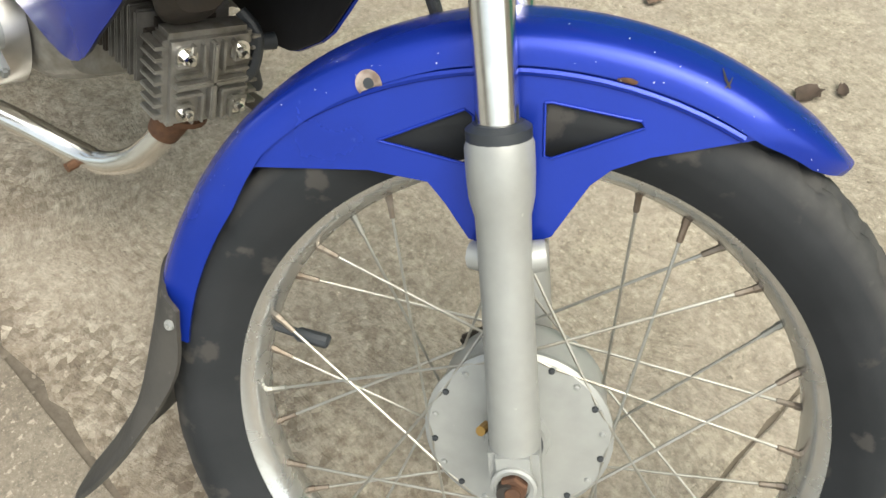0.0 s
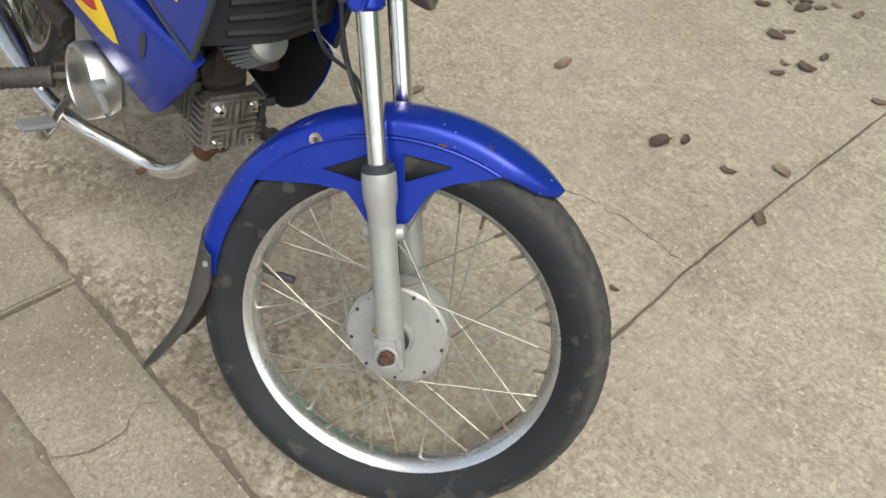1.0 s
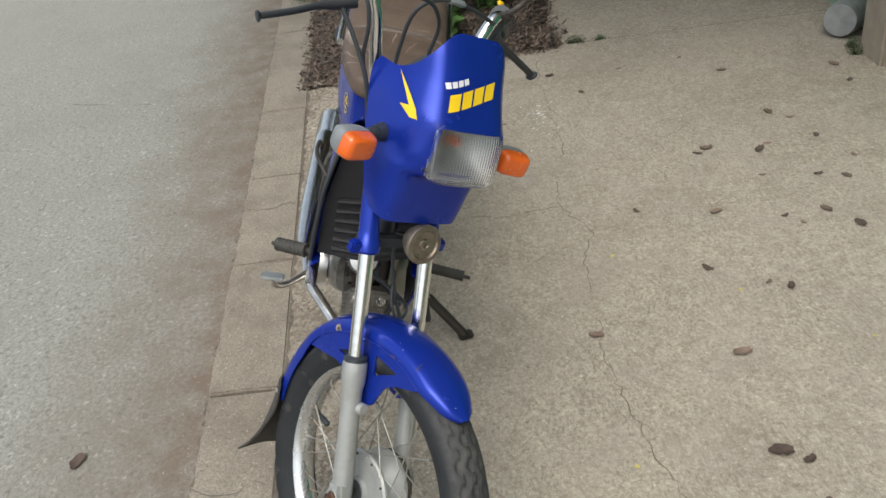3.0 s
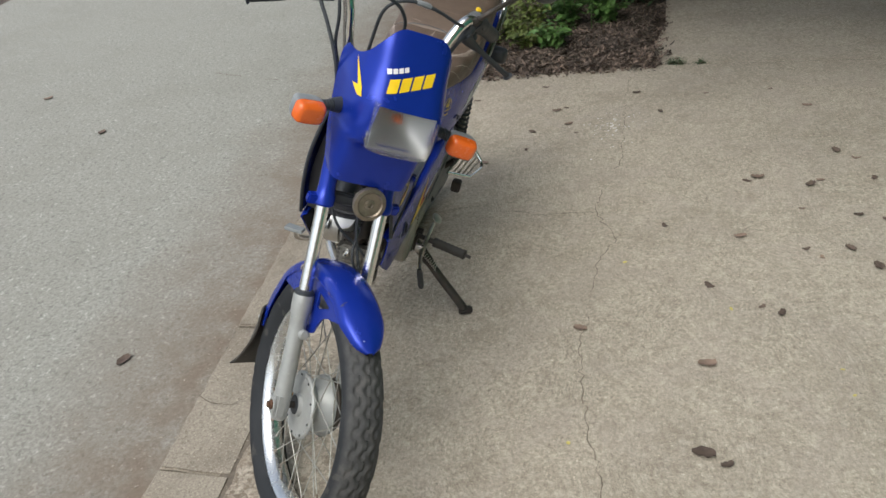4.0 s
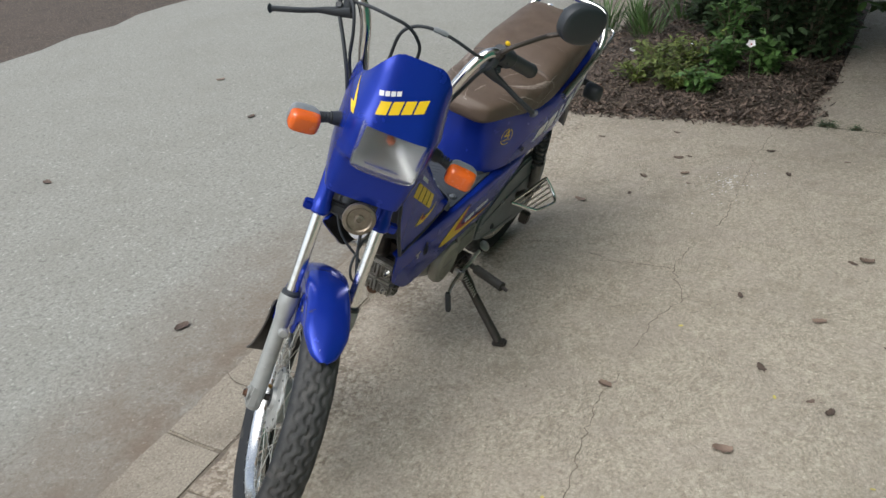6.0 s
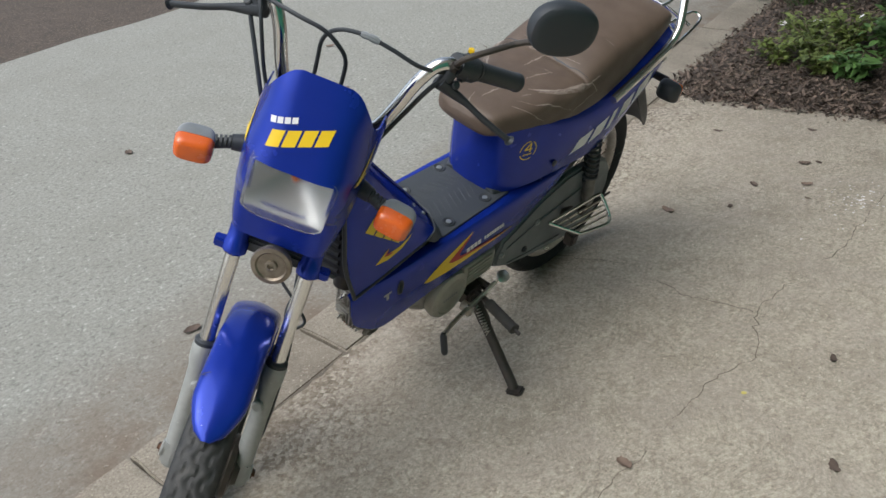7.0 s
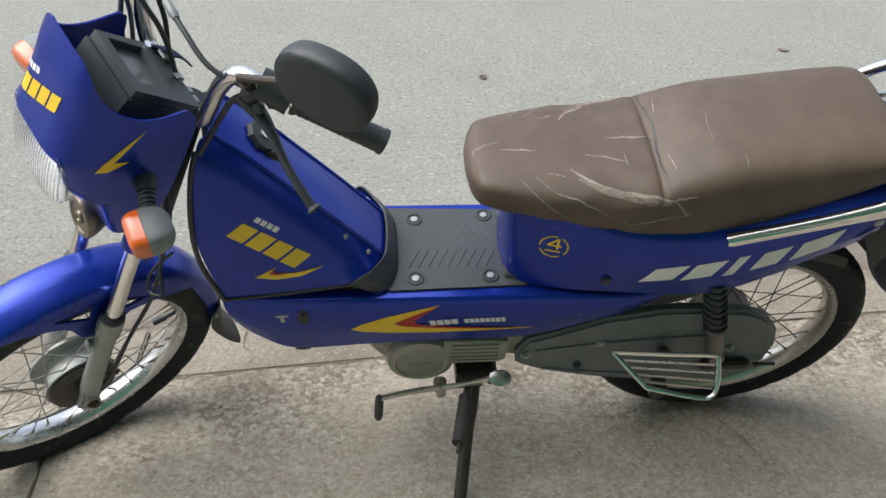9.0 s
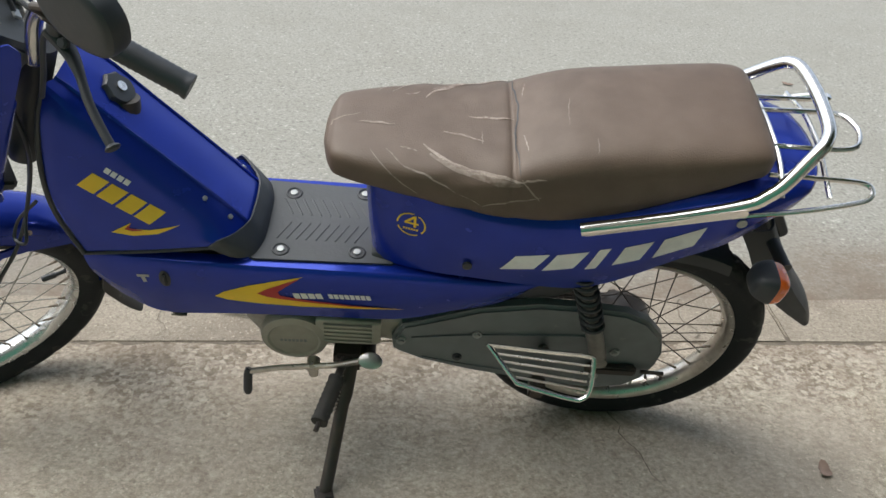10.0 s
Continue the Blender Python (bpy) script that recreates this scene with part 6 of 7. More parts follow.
# ---- exhaust ----
bm = bmesh.new()
tube(bm, smooth_path([(.852, .002, .335), (.845, -.006, .300), (.815, -.020, .252), (.775, -.034, .222), (.736, -.048, .212), (.675, -.088, .224), (.615, -.126, .234), (.52, -.146, .242), (.42, -.155, .262), (.34, -.16, .29)], 5), .0145, 18)
pipe = part("exhaust_pipe", bm, CHROME, moped, "chrome exhaust pipe bent under the engine")
bm = bmesh.new()
tube(bm, [(.853, .003, .340), (.850, -.001, .318), (.842, -.007, .296)], [.024, .0195, .0165], 16)
turned(bm, [(.0, 0), (.030, 0), (.030, .006), (.0, .006)], (.853, .003, .330), (-.1, -.2, -1), 18)
part("exhaust_flange", bm, RUST, pipe, "rusty exhaust collar")
bm = bmesh.new()
turned(bm, [(.0, 0), (.0055, 0), (.0055, .012), (.0, .012)], (.742, -.058, .206), (.2, -1, -.2), 10)
part("pipe_stud", bm, RUST, pipe)
bm = bmesh.new()
m0, m1 = Vector((.35, -.161, .288)), Vector((-.165, -.163, .354))
ax = m1 - m0
tube(bm, [m0 + ax * f for f in (-.30, -.2, 0, .16, .34, .70, .72, .73, .96, .985, 1.0)], [.0165, .024, .0315, .0340, .035, .036, .0375, .036, .036, .033, .026], 28)
muf = part("muffler", bm, CHROME, moped, "long chrome muffler")
bm = bmesh.new()
tube(bm, [m1 - ax * .01, m1 + ax * .03], [.012, .011], 14)
part("tail_pipe", bm, STEEL, muf)
bm = bmesh.new()
tube(bm, smooth_path([(.30, -.12, .36), (.22, -.17, .40), (.10, -.175, .385), (.06, -.17, .34)], 4), .006, 10)
tube(bm, [(.05, -.10, .34), (.05, -.165, .35)], .009, 10)
part("muffler_bracket", bm, STEEL, muf)

# ---- pegs, pedals, stand ----
def peg(a, b, s, fat=1.0):
    bm = bmesh.new()
    a, b = Vector(a), Vector(b)
    pts, rad = [], []
    for k in range(17):
        f = k / 16
        pts.append(a + (b - a) * f)
        rad.append(fat * (.0165 if f in (0, 1) else .0155 + (.0012 if k % 2 else -.0006)))
    tube(bm, pts, rad, 14, flat=0.85)
    pg = part("foot_peg", bm, FLAP, moped, "dusty black rubber foot peg")
    bm = bmesh.new()
    tube(bm, [a - (b - a) * .5, a], .008, 10)
    part("peg_bar", bm, STEEL, pg)
    bm = bmesh.new()
    tube(bm, [b, b + (b - a).normalized() * .018], .005, 8)
    part("peg_tip", bm, STEEL, pg)


peg((.575, -.146, .305), (.540, -.222, .290), -1, 1.3)
peg((.556, .165, .296), (.578, .262, .298), 1)
bm = bmesh.new()
tube(bm, smooth_path([(.56, -.11, .26), (.60, -.15, .243), (.655, -.185, .248), (.688, -.205, .268), (.690, -.208, .285)], 5), .008, 12)
ped = part("brake_pedal", bm, WORN_CHROME, moped, "curved metal brake pedal")
bm = bmesh.new()
block(bm, (.036, .056, .010), Matrix.Translation((.690, -.212, .292)) @ pose(0, 0, 0, 0, -8, 0), .004)
part("pedal_pad", bm, ZINC, ped, "ridged metal pad")
bm = bmesh.new()
tube(bm, smooth_path([(.722, .163, .300), (.68, .152, .298), (.62, .143, .297), (.56, .143, .308), (.515, .146, .330)], 5), .0058, 10)
turned(bm, [(.0, 0), (.013, 0), (.013, .022), (.0, .022)], (.605, .122, .293), (0, 1, 0), 14)
block(bm, (.018, .014, .034), Matrix.Translation((.603, .143, .287)), .003)
gear = part("gear_lever", bm, WORN_CHROME, moped, "heel and toe gear lever")
bm = bmesh.new()
tube(bm, [(.722, .160, .305), (.723, .164, .295), (.725, .176, .256), (.725, .178, .250)], [.006, .0085, .0085, .006], 12)
part("toe_rubber", bm, BLACK, gear, "black rubber toe piece")
bm = bmesh.new()
turned(bm, [(.0, -.004), (.013, -.004), (.0165, -.001), (.0165, .002), (.014, .004), (.0, .0045)], (0, 0, 0), (0, 0, 1), 28)
bmesh.ops.transform(bm, matrix=Matrix.Translation((.494, .150, .338)) @ pose(0, 0, 0, -32, -8, 0) @ Matrix.Diagonal((1.35, 1.0, 1.0, 1)), verts=bm.verts)
part("heel_pad", bm, BRUSHED, gear, "bright knurled metal heel pad")
bm = bmesh.new()
tube(bm, smooth_path([(.535, .095, .275), (.540, .130, .245), (.552, .20, .185), (.566, .285, .118), (.570, .300, .104)], 5), [.016] * 8 + [.013] * 13, 12)
stand = part("side_stand", bm, STEEL, moped, "dark steel side stand on the concrete")
bm = bmesh.new()
block(bm, (.036, .042, .012), Matrix.Translation((.571, .306, .105)) @ pose(0, 0, 0, 17.8, 0, 15), .005)
part("stand_foot", bm, STEEL, stand)
bm = bmesh.new()
pts = []
for k in range(81):
    f = k / 80
    c = Vector((.548, .118, .262)) + (Vector((.566, .19, .215)) - Vector((.548, .118, .262))) * f
    pts.append(c + Vector((.007 * math.cos(f * 75), .003 * math.sin(f * 75), .006 * math.sin(f * 75))))
tube(bm, pts, .0014, 5)
part("stand_spring", bm, WORN_CHROME, stand)
bm = bmesh.new()
block(bm, (.06, .11, .05), Matrix.Translation((.54, .06, .27)), .008)
tube(bm, [(.50, -.12, .28), (.50, .12, .28)], .012, 12)
part("stand_bracket", bm, STEEL, stand)
# passenger foot tray, folded down on the left alone
for s in (1,):
    bm = bmesh.new()
    loop = [(.277, .124, .376), (.18, .140, .388), (.098, .152, .398), (.086, .162, .393), (.090, .198, .358), (.102, .210, .346), (.125, .210, .344), (.212, .194, .354), (.230, .183, .358)]
    tube(bm, smooth_path([(x, y * s, z) for x, y, z in loop + loop[:1]], 4), .0048, 10)
    tray = part("foot_tray", bm, CHROME, moped, "chrome slatted passenger foot tray")
    for k in range(4):
        f = (k + 1) / 5
        bm = bmesh.new()
        ends = [Vector(a) * (1 - f) + Vector(b) * f for a, b in (((.272, .126, .375), (.214, .193, .354)), ((.090, .154, .396), (.100, .208, .346)))]
        tube(bm, [(p.x, p.y * s, p.z) for p in ends], .0027, 8)
        part("slat", bm, WORN_CHROME, tray)
    bm = bmesh.new()
    tube(bm, [(.17, .07 * s, .31), (.17, .125 * s, .37)], .009, 10)
    block(bm, (.03, .03, .04), Matrix.Translation((.175, .15 * s, .285)), .004)
    part("tray_bracket", bm, STEEL, tray)


# ---- gate side ----
gate_m = Matrix.Translation((-0.86, 2.215, 0)) @ Matrix.Rotation(radians(-3.0), 4, "Z")
gate = thing("gate", "green painted sheet metal gate closed at the driveway", "gate", gate_m)
for k in range(3):
    bm = bmesh.new()
    block(bm, (1.16, 0.006, 1.84), Matrix.Translation((0.62 + 1.2 * k, 0.02, 1.0)), 0.001)
    part("gate_sheet", bm, GATE, gate)
    for z in (0.055, 0.95, 1.94):
        bm = bmesh.new()
        tall = 0.018 if z < 0.1 else 0.045
        block(bm, (1.2, 0.045 if tall > 0.02 else 0.030, tall), Matrix.Translation((0.62 + 1.2 * k, 0.012, z if tall > 0.02 else 0.062)), 0.004)
        part("gate_rail", bm, GATE, gate)
    for x in (0.04, 1.20):
        bm = bmesh.new()
        block(bm, (0.04, 0.045, 1.90), Matrix.Translation((x + 1.2 * k, 0.012, 1.0)), 0.004)
        part("gate_stile", bm, GATE, gate)
bm = bmesh.new()
block(bm, (0.20, 0.24, 2.2), Matrix.Translation((-0.99, 2.20, 1.08)), 0.012)
tagged(part("pillar", bm, PLASTER), "stained plaster gate pillar", "pillar", kind="structure")
bm = bmesh.new()
block(bm, (0.75, 0.10, 2.2), Matrix.Translation((-1.47, 2.28, 1.08)), 0.006)
block(bm, (8, 0.14, 2.2), Matrix.Translation((-5.85, 2.70, 1.08)), 0.006)
block(bm, (0.14, 0.5, 2.2), Matrix.Translation((-1.82, 2.5, 1.08)), 0.006)
tagged(part("wall_north", bm, PALE_GREEN), "low pale green yard wall with flaking paint", "wall", kind="structure")
bm = bmesh.new()
turned(bm, [(0.0, 0.0), (0.070, 0.0), (0.074, 0.01), (0.082, 0.20), (0.088, 0.205), (0.088, 0.215), (0.080, 0.215), (0.072, 0.012), (0.0, 0.012)], (0, 0, 0), (0, 0, 1), 36)
ob = part("bucket", bm, ZINC, m=pose(-1.26, 2.06, 0.085, 0, 94, 138))
tagged(ob, "dull grey metal bucket lying on its side", "bucket")

# unseen tall wall, added to cut the sky light on the gate side
bm = bmesh.new()
block(bm, (16, 0.25, 6.0), Matrix.Translation((0.5, 3.3, 2.9)), 0.01)
tagged(part("wall_sky_block", bm, PLASTER), "plain plastered wall added out of view behind the gate to block sky light", "wall", kind="structure")

# ---- planted bed ----
bm = bmesh.new()
rings = []
rng = random.Random(11)
for j in range(31):
    v = j / 30
    row = []
    for k in range(61):
        x = -9.0 + 7.45 * (k / 60) ** 0.55
        y0, y1 = kerb_in(x) - 0.02, 0.87 + 0.01 * x
        if k == 60:
            x += 0.03 * math.sin(j * 1.7) - 0.02 - 0.15 * v
        y = y0 + (y1 - y0) * v
        e = min(1, min(v, 1 - v) * 5, (60 - k) / 7)
        row.append((x, y, -0.012 + 0.07 * e ** 0.7 + 0.022 * noise.noise(Vector((x * 5, y * 5, 0)))))
    rings.append(ring(bm, row))
skin(bm, rings, closed=False, cap=False)
tagged(part("planted_bed", bm, SOIL, smooth=80), "bed of dark soil under leaf litter", "soil bed", kind="structure")


def leaf_card(bm, at, length, width, turn, tilt, curl, roll=0.0, seg=4):
    """One curved leaf blade with a bent midrib."""
    m = Matrix.Translation(at) @ Matrix.Rotation(turn, 4, "Z") @ Matrix.Rotation(tilt, 4, "Y") @ Matrix.Rotation(roll, 4, "X")
    rows = []
    for k in range(seg + 1):
        f = k / seg
        w = width * math.sin(math.pi * min(0.97, 0.06 + 0.94 * f)) ** 0.7 / 2
        z = curl * length * f * f
        rows.append(ring(bm, [m @ Vector((length * f, -w, z + 0.25 * w)), m @ Vector((length * f, 0, z)), m @ Vector((length * f, w, z + 0.25 * w))]))
    skin(bm, rows, closed=False, cap=False)


bed_tree = tree_of(bpy.data.objects["planted_bed"])
bm = bmesh.new()
for _ in range(15000):
    x = -1.50 - 2.6 * rng.random() ** 1.3
    y = rng.uniform(kerb_in(x) - 0.05, 0.86) + abs(rng.gauss(0, 0.035))
    x -= 0.13 * (y + 0.3)
    edge = rng.random()
    if edge < 0.12:
        y = rng.uniform(-0.30, 0.86)
        x = -1.52 - 0.15 * (y + 0.3) / 1.16 + rng.gauss(0, 0.04)
    hit = bed_tree.ray_cast(Vector((x, y, 1.0)), Vector((0, 0, -1)))[0]
    z = max(0.004, hit.z + 0.003 + 0.006 * rng.random()) if hit else 0.004
    leaf_card(bm, (x, y, z), 0.010 + 0.030 * rng.random() ** 1.6, rng.uniform(0.005, 0.016), rng.uniform(0, 6.3), rng.uniform(-0.5, 0.3), rng.uniform(-0.3, 0.5), rng.uniform(-0.7, 0.7), 3)
tagged(part("leaf_litter", bm, LITTER), "layer of dry brown fallen leaves", "leaf litter", kind="stuff")


def grass_tuft(at, n, height, seed):
    r = random.Random(seed)
    t = thing("grass_tuft", "tuft of long green grass in the bed", "grass", Matrix.Translation(at), "grass in the bed")
    bm = bmesh.new()
    for _ in range(n):
        a = r.uniform(0, 6.3)
        d = r.uniform(0, 0.10)
        leaf_card(bm, (d * math.cos(a), d * math.sin(a), -0.01), height * r.uniform(0.6, 1.1), 0.008, a + r.gauss(0, 0.5), -radians(r.uniform(55, 85)), -r.uniform(0.05, 0.5), 0, 5)
    tagged(part("grass_blade", bm, GREEN, t), kind="stuff")


def shrub(at, height, spread, stems, leaf, mat, seed, label):
    """A low plant: stems that fork, with leaves all along them."""
    r = random.Random(seed)
    t = thing("shrub", label, "shrub", Matrix.Translation(at), "plants in the bed")
    wood, green = bmesh.new(), bmesh.new()
    for k in range(stems):
        a = 2 * math.pi * k / stems + r.uniform(-0.4, 0.4)
        reach = spread * r.uniform(0.35, 1.0)
        top = height * r.uniform(0.6, 1.1)
        path = smooth_path([(0.02 * math.cos(a), 0.02 * math.sin(a), -0.02), (reach * 0.35 * math.cos(a), reach * 0.35 * math.sin(a), top * 0.55), (reach * math.cos(a + 0.2), reach * math.sin(a + 0.2), top)], 6)
        tube(wood, path, [0.005 - 0.0035 * i / len(path) for i in range(len(path))], 6)
        for i, p in enumerate(path[1:] if mat is DARK_GREEN else path[3:]):
            for _ in range(6 if mat is DARK_GREEN else 3):
                b = r.uniform(0, 6.3)
                size = leaf * r.uniform(0.6, 1.15)
                loose = 0.035 if mat is DARK_GREEN and height > 0.3 else 0.012
                leaf_card(green, p + Vector((r.gauss(0, loose), r.gauss(0, loose), r.gauss(0, loose * 0.8))), size, size * 0.52, b, -radians(r.uniform(-15, 45)), -r.uniform(0.1, 0.45), r.uniform(-0.5, 0.5), 4)
    tagged(part("stem", wood, BARK, t), kind="stuff")
    tagged(part("foliage", green, mat, t), kind="stuff")
    return t


for i, (x, y) in enumerate(((-3.25, -0.45), (-2.95, -0.30), (-3.45, -0.20), (-3.1, -0.62))):
    grass_tuft((x, y, 0.03), 60, 0.30, 40 + i)
for i, (x, y, h, w, leaf) in enumerate(((-2.06, 0.06, 0.17, 0.16, 0.034), (-1.96, -0.06, 0.12, 0.13, 0.030), (-2.22, 0.16, 0.20, 0.17, 0.036), (-1.90, 0.16, 0.12, 0.13, 0.032), (-2.32, -0.06, 0.15, 0.16, 0.034))):
    shrub((x, y, 0.03), h, w, 15, leaf, YELLOW_GREEN, 1 + i, "low yellow-green weed with small leaves")
for i, (x, y, h, w, leaf) in enumerate(((-1.88, 0.30, 0.13, 0.13, 0.050), (-2.22, 0.36, 0.22, 0.16, 0.055), (-2.30, 0.56, 0.20, 0.13, 0.055), (-2.62, 0.30, 0.34, 0.20, 0.050))):
    shrub((x, y, 0.03), h, w, 10, leaf, GREEN, 20 + i, "green plant with pointed leaves")
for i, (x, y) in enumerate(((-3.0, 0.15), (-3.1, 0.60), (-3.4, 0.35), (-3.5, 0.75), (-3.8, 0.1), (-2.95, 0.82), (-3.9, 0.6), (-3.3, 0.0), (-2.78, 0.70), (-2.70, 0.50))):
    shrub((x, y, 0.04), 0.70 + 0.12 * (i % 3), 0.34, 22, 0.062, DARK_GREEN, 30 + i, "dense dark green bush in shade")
for i, (x, y, h) in enumerate(((-1.06, 2.06, 0.06), (-1.14, 2.07, 0.07), (-1.672, 0.93, 0.025), (-1.672, 0.965, 0.02), (-1.672, 1.07, 0.02))):
    shrub((x, y, 0.0), h * 0.45, 0.022, 4, 0.009, DARK_GREEN, 60 + i, "small dark weed in a crack of the concrete")
for i, (x, y) in enumerate(((-2.95, 0.62), (-3.05, 0.86), (-3.2, 0.70))):
    r = random.Random(70 + i)
    t = thing("creeper", "hanging green creeper with drooping leaves", "creeper", Matrix.Translation((x, y, 0)), "plants in the bed")
    wood, green = bmesh.new(), bmesh.new()
    for k in range(9):
        a = r.uniform(0, 6.3)
        d = r.uniform(0.02, 0.22)
        p0 = Vector((d * math.cos(a), d * math.sin(a), r.uniform(0.9, 1.3)))
        path = smooth_path([(0, 0, 0.0) if k < 2 else (p0.x * 0.4, p0.y * 0.4, p0.z - 0.1), p0 * 0.9, (p0.x * 1.25, p0.y * 1.25, 0.15 + r.random() * 0.3)], 8)
        tube(wood, path, 0.003, 5)
        for p in path[4:]:
            for _ in range(4):
                leaf_card(green, p + Vector((r.gauss(0, 0.02), r.gauss(0, 0.02), 0)), 0.09 * r.uniform(0.6, 1.2), 0.042, r.uniform(0, 6.3), radians(r.uniform(10, 70)), 0.2, r.uniform(-0.4, 0.4), 4)
    tagged(part("stem", wood, BARK, t), kind="stuff")
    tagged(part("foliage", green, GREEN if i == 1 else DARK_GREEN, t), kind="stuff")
for i, (x, y, lean) in enumerate(((-3.42, 0.20, 0.05), (-3.46, 0.33, 0.16))):
    t = thing("tree", "thin grey-brown trunk rising from the bed", "tree", Matrix.Translation((x, y, 0)), "trunks in the bed")
    bm = bmesh.new()
    path = smooth_path([(0, 0, -0.05), (0.02, lean * 0.4, 0.5), (0.0, lean, 1.1), (0.05, lean * 1.8, 1.9), (0.0, lean * 2.2, 2.6)], 6)
    tube(bm, path, [0.045 - 0.025 * k / len(path) for k in range(len(path))], 12)
    part("trunk", bm, BARK, t)
    # leaves out of view, added and spread wide to shade slab and bed
    bm = bmesh.new()
    r = random.Random(90 + i)
    for k in range(5200):
        p = Vector((r.gauss(0.7, 1.05), r.gauss(lean * 2 + 1.0, 0.85), r.uniform(2.0, 3.4)))
        leaf_card(bm, p, 0.17 * r.uniform(0.7, 1.2), 0.085, r.uniform(0, 6.3), r.uniform(-0.6, 0.8), -0.2, r.uniform(-0.5, 0.5), 3)
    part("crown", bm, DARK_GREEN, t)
# white flower
t = thing("flower", "white five-petalled flower on a thin stem", "flower", Matrix.Translation((-2.13, 0.497, -0.06)))
bm = bmesh.new()
tube(bm, [(0, 0, 0.05), (0.01, 0.0, 0.2), (0.03, 0.0, 0.31)], 0.0025, 6)
part("stem", bm, GREEN, t)
for k in range(5):
    bm = bmesh.new()
    leaf_card(bm, (0, 0, 0), 0.026, 0.024, 2 * math.pi * k / 5, -0.25, 0.2, 0, 3)
    part("petal", bm, PETAL, t, m=Matrix.Translation((0.03, 0, 0.31)) @ Matrix.Rotation(radians(48), 4, "Y"))
bm = bmesh.new()
turned(bm, [(0.0, -0.002), (0.004, 0.0), (0.003, 0.006), (0.0, 0.007)], (0.032, 0, 0.312), (0.74, 0, 0.67), 10)
part("flower_centre", bm, RED, t)
bm = bmesh.new()
for x, y in ((-2.55, -0.12), (-2.75, 0.05), (-2.45, -0.25), (-2.3, -0.20)):
    leaf_card(bm, (x, y, 0.075), 0.055, 0.035, x * 9, 0.2, 0.3, 0.5, 4)
tagged(part("paper_scrap", bm, PETAL), "scraps of white paper in the bed", "litter", kind="stuff")

# ---- loose leaves on the slabs ----
SPOTS = [(0.38, 1.03), (0.76, 1.01), (1.09, 0.99), (1.24, 1.04), (1.31, 1.13), (0.48, 1.17), (0.51, 1.22), (0.24, 1.52), (0.2, 1.37), (0.08, 1.14), (-0.12, 1.35), (-0.08, 1.52), (-0.05, 1.6), (-0.18, 1.68), (-0.34, 1.44),
         (-0.36, 1.62), (-0.36, 1.23), (-0.6, 1.53), (-0.53, 1.59), (-1.07, 1.49), (-1.28, 1.36), (1.12, 1.04), (1.09, 1.4), (0.15, 1.33), (-1.02, 0.88), (-1.24, 1.08), (-1.26, 0.77), (-1.05, 0.42), (-0.79, 0.53), (-0.61, 0.34), (-1.36, 0.33)]
MORE = [(0.94, 1.71), (1.75, 0.95), (1.32, 0.62), (0.63, 0.67), (-0.33, 1.19), (-0.3, 1.4), (-0.89, 0.49), (0.02, 0.9), (-0.8, 0.34), (-1.19, 0.02), (1.12, 1.47), (0.88, 1.61), (1.0, 1.56), (1.37, 0.98), (1.0, 1.76), (1.12, 1.54), (1.3, 1.5), (-0.48, 0.18), (-1.08, 0.46), (-0.62, 2.02), (-0.80, 1.92), (-0.98, 1.93), (-0.48, 2.08)]
LATE = [(0.14, 1.46), (0.826, 1.727), (0.917, 1.682), (0.957, 1.676), (0.935, 1.760), (0.985, 1.715), (0.956, 1.81), (1.063, 1.765), (0.990, 1.522), (1.076, 1.445)]
rng = random.Random(5)
kinds = []
for k in range(5):
    bm = bmesh.new()
    rows = []
    for j in range(7):
        f = j / 6
        w = (0.012 + 0.003 * (k % 3)) * math.sin(math.pi * min(0.96, 0.08 + 0.9 * f)) ** 0.55
        z = 0.002 + (0.003 + 0.003 * (k % 2)) * (2 * f - 1) ** 2
        rows.append(ring(bm, [((f - 0.5) * (0.044 + 0.006 * (k % 3)), y * w * (1 + 0.22 * math.sin(17 * f + 3 * k + 2 * y)) + 0.003 * math.sin(5 * f + k), z + 0.005 * abs(y) ** 1.5 * (1 if k % 3 else 0.2)) for y in (-1, -0.5, 0, 0.5, 1)]))
    skin(bm, rows, closed=False, cap=False)
    thicken(bm, 0.0006)
    kinds.append(tagged(part("fallen_leaf", bm, LEAF), "curled dry brown leaf on the concrete", "leaf", "leaves on the slab"))
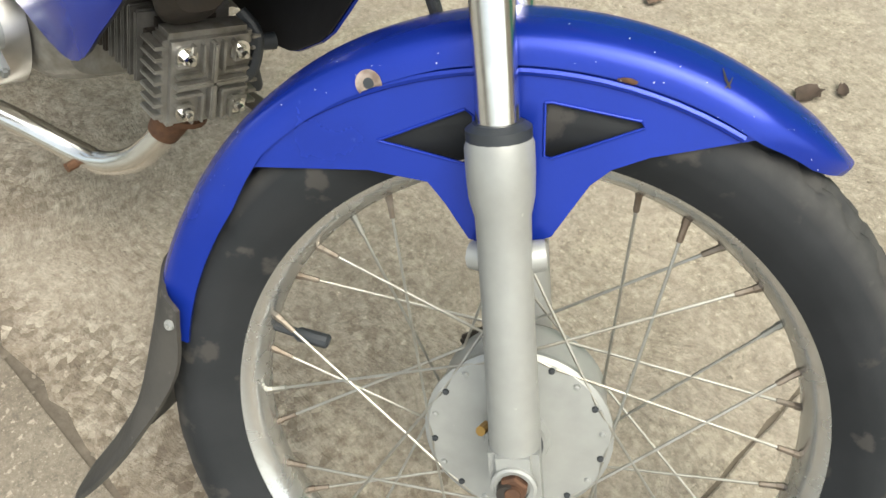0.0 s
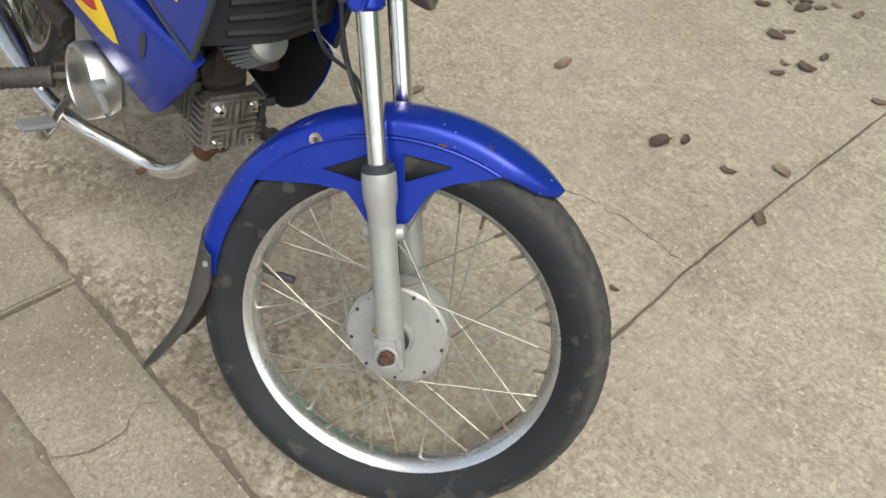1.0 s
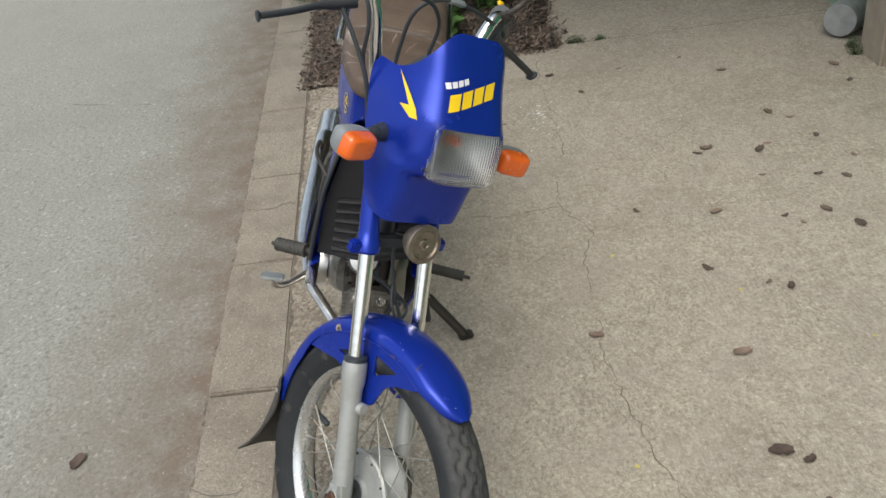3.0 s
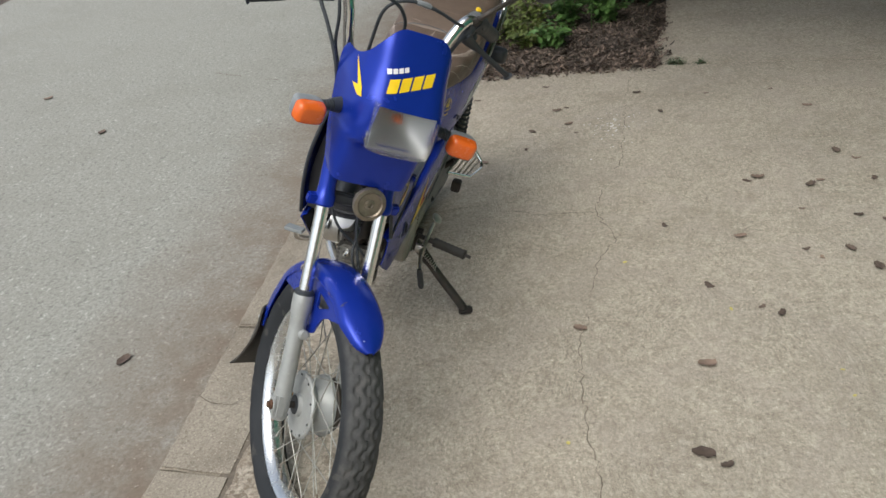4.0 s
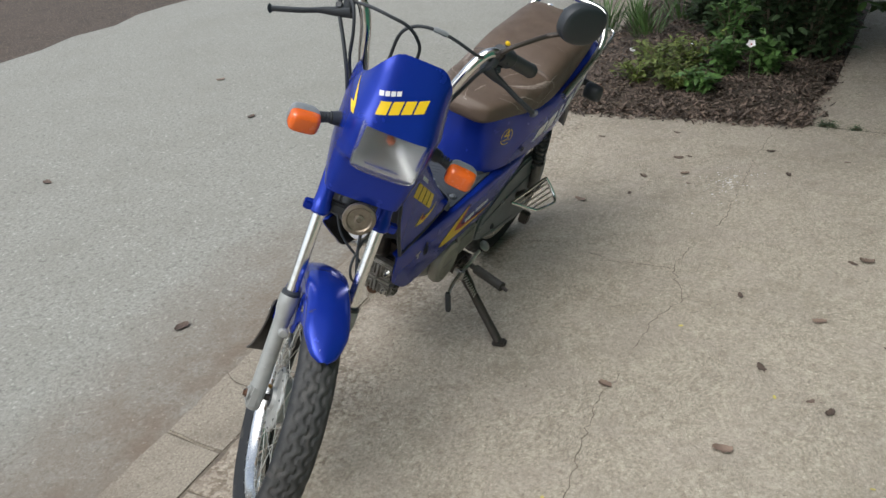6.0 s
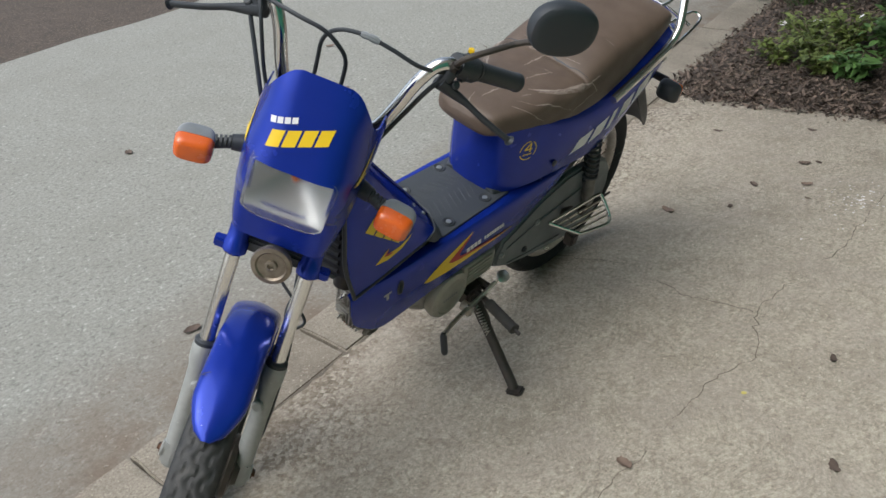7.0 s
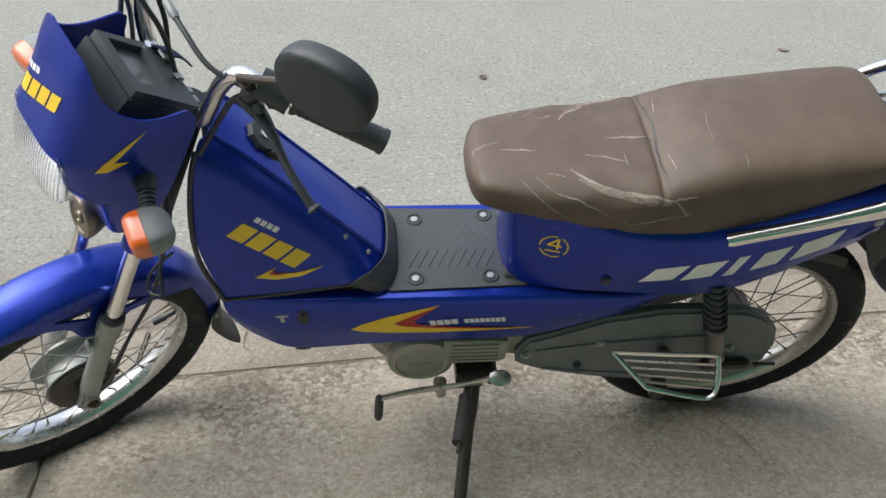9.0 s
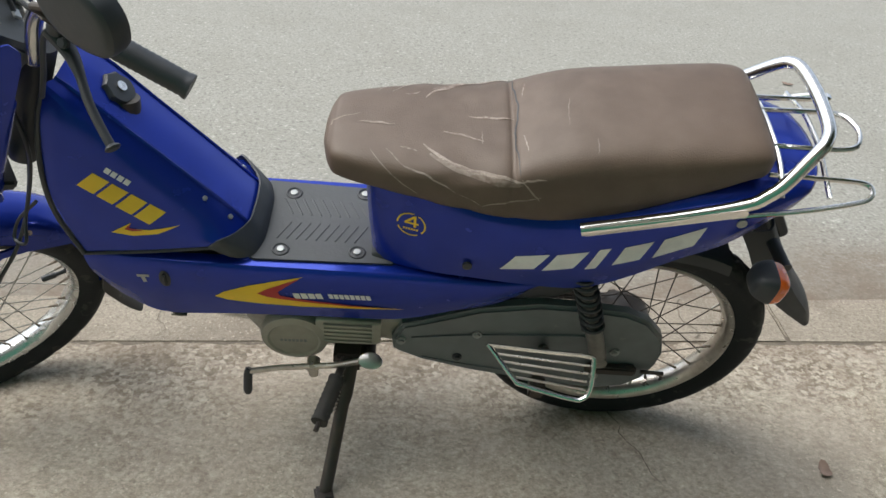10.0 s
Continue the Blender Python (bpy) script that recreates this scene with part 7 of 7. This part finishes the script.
for i, (x, y) in enumerate(SPOTS + MORE + LATE):
    m = Matrix.Translation((x, y, 0.0005)) @ Matrix.Rotation(rng.uniform(0, 6.3), 4, "Z") @ Matrix.Diagonal((*[rng.uniform(0.60, 0.98) * (1.45 if (x, y) == (-0.48, 0.18) else 1.0)] * 3, 1))
    if i < 5:
        kinds[i].matrix_world = m
    else:
        copy_thing(kinds[i % 5], m)
bm = bmesh.new()
leaf_card(bm, (-0.007, 0, 0.002), 0.014, 0.010, 0, 0, 0.2, 0.2, 4)
petal = tagged(part("petal", bm, PALE_YELLOW, m=pose(1.093, 0.682, 0, 0, 0, 35)), "small faded yellow petal on the concrete", "petal", "petals on the slab")
for x, y in ((0.501, 1.085), (0.751, 1.338), (0.850, 1.349), (0.264, 0.779)):
    copy_thing(petal, pose(x, y, 0, 0, 0, x * 400))
for x, y in ((0.871, -0.674), (-0.9, -1.9), (-1.42, -2.6), (0.2, -2.2)):
    copy_thing(kinds[2], Matrix.Translation((x, y, -0.0275)) @ Matrix.Rotation(x * 7, 4, "Z"))
bm = bmesh.new()
for _ in range(150):
    a, d = rng.uniform(0, 6.3), abs(rng.gauss(0, 0.09))
    x, y, s = -0.86 + 1.5 * d * math.cos(a), 0.67 + d * math.sin(a), 0.0011 + 0.0042 * rng.random() ** 2
    leaf_card(bm, (x, y, 0.001), s * 2, s * 1.6, a * 3, 0, 0, 0, 2)
tagged(part("paint_fleck", bm, PETAL), "splash of white paint flecks on the slab", "paint flecks", kind="stuff")
bm = bmesh.new()
for _ in range(1500):
    x = rng.uniform(-2.2, 2.4)
    side = rng.random()
    if side < 0.45:
        y, z = kerb_out(x) - abs(rng.gauss(0, 0.12)) - 0.005, -0.027
    elif side < 0.6:
        y, z = kerb_in(x) + rng.gauss(0, 0.03), 0.001
    else:
        y, z = rng.uniform(0, 2.1), 0.001
    s = rng.uniform(0.0015, 0.0045) * (0.9 if side < 0.45 else 0.8)
    leaf_card(bm, (x, y, z), s * 2.4, s * 2, x * 90, 0, 0.3, 0, 2)
tagged(part("grit", bm, KERB), "loose grit along the kerb and on the slab", "grit", kind="stuff")
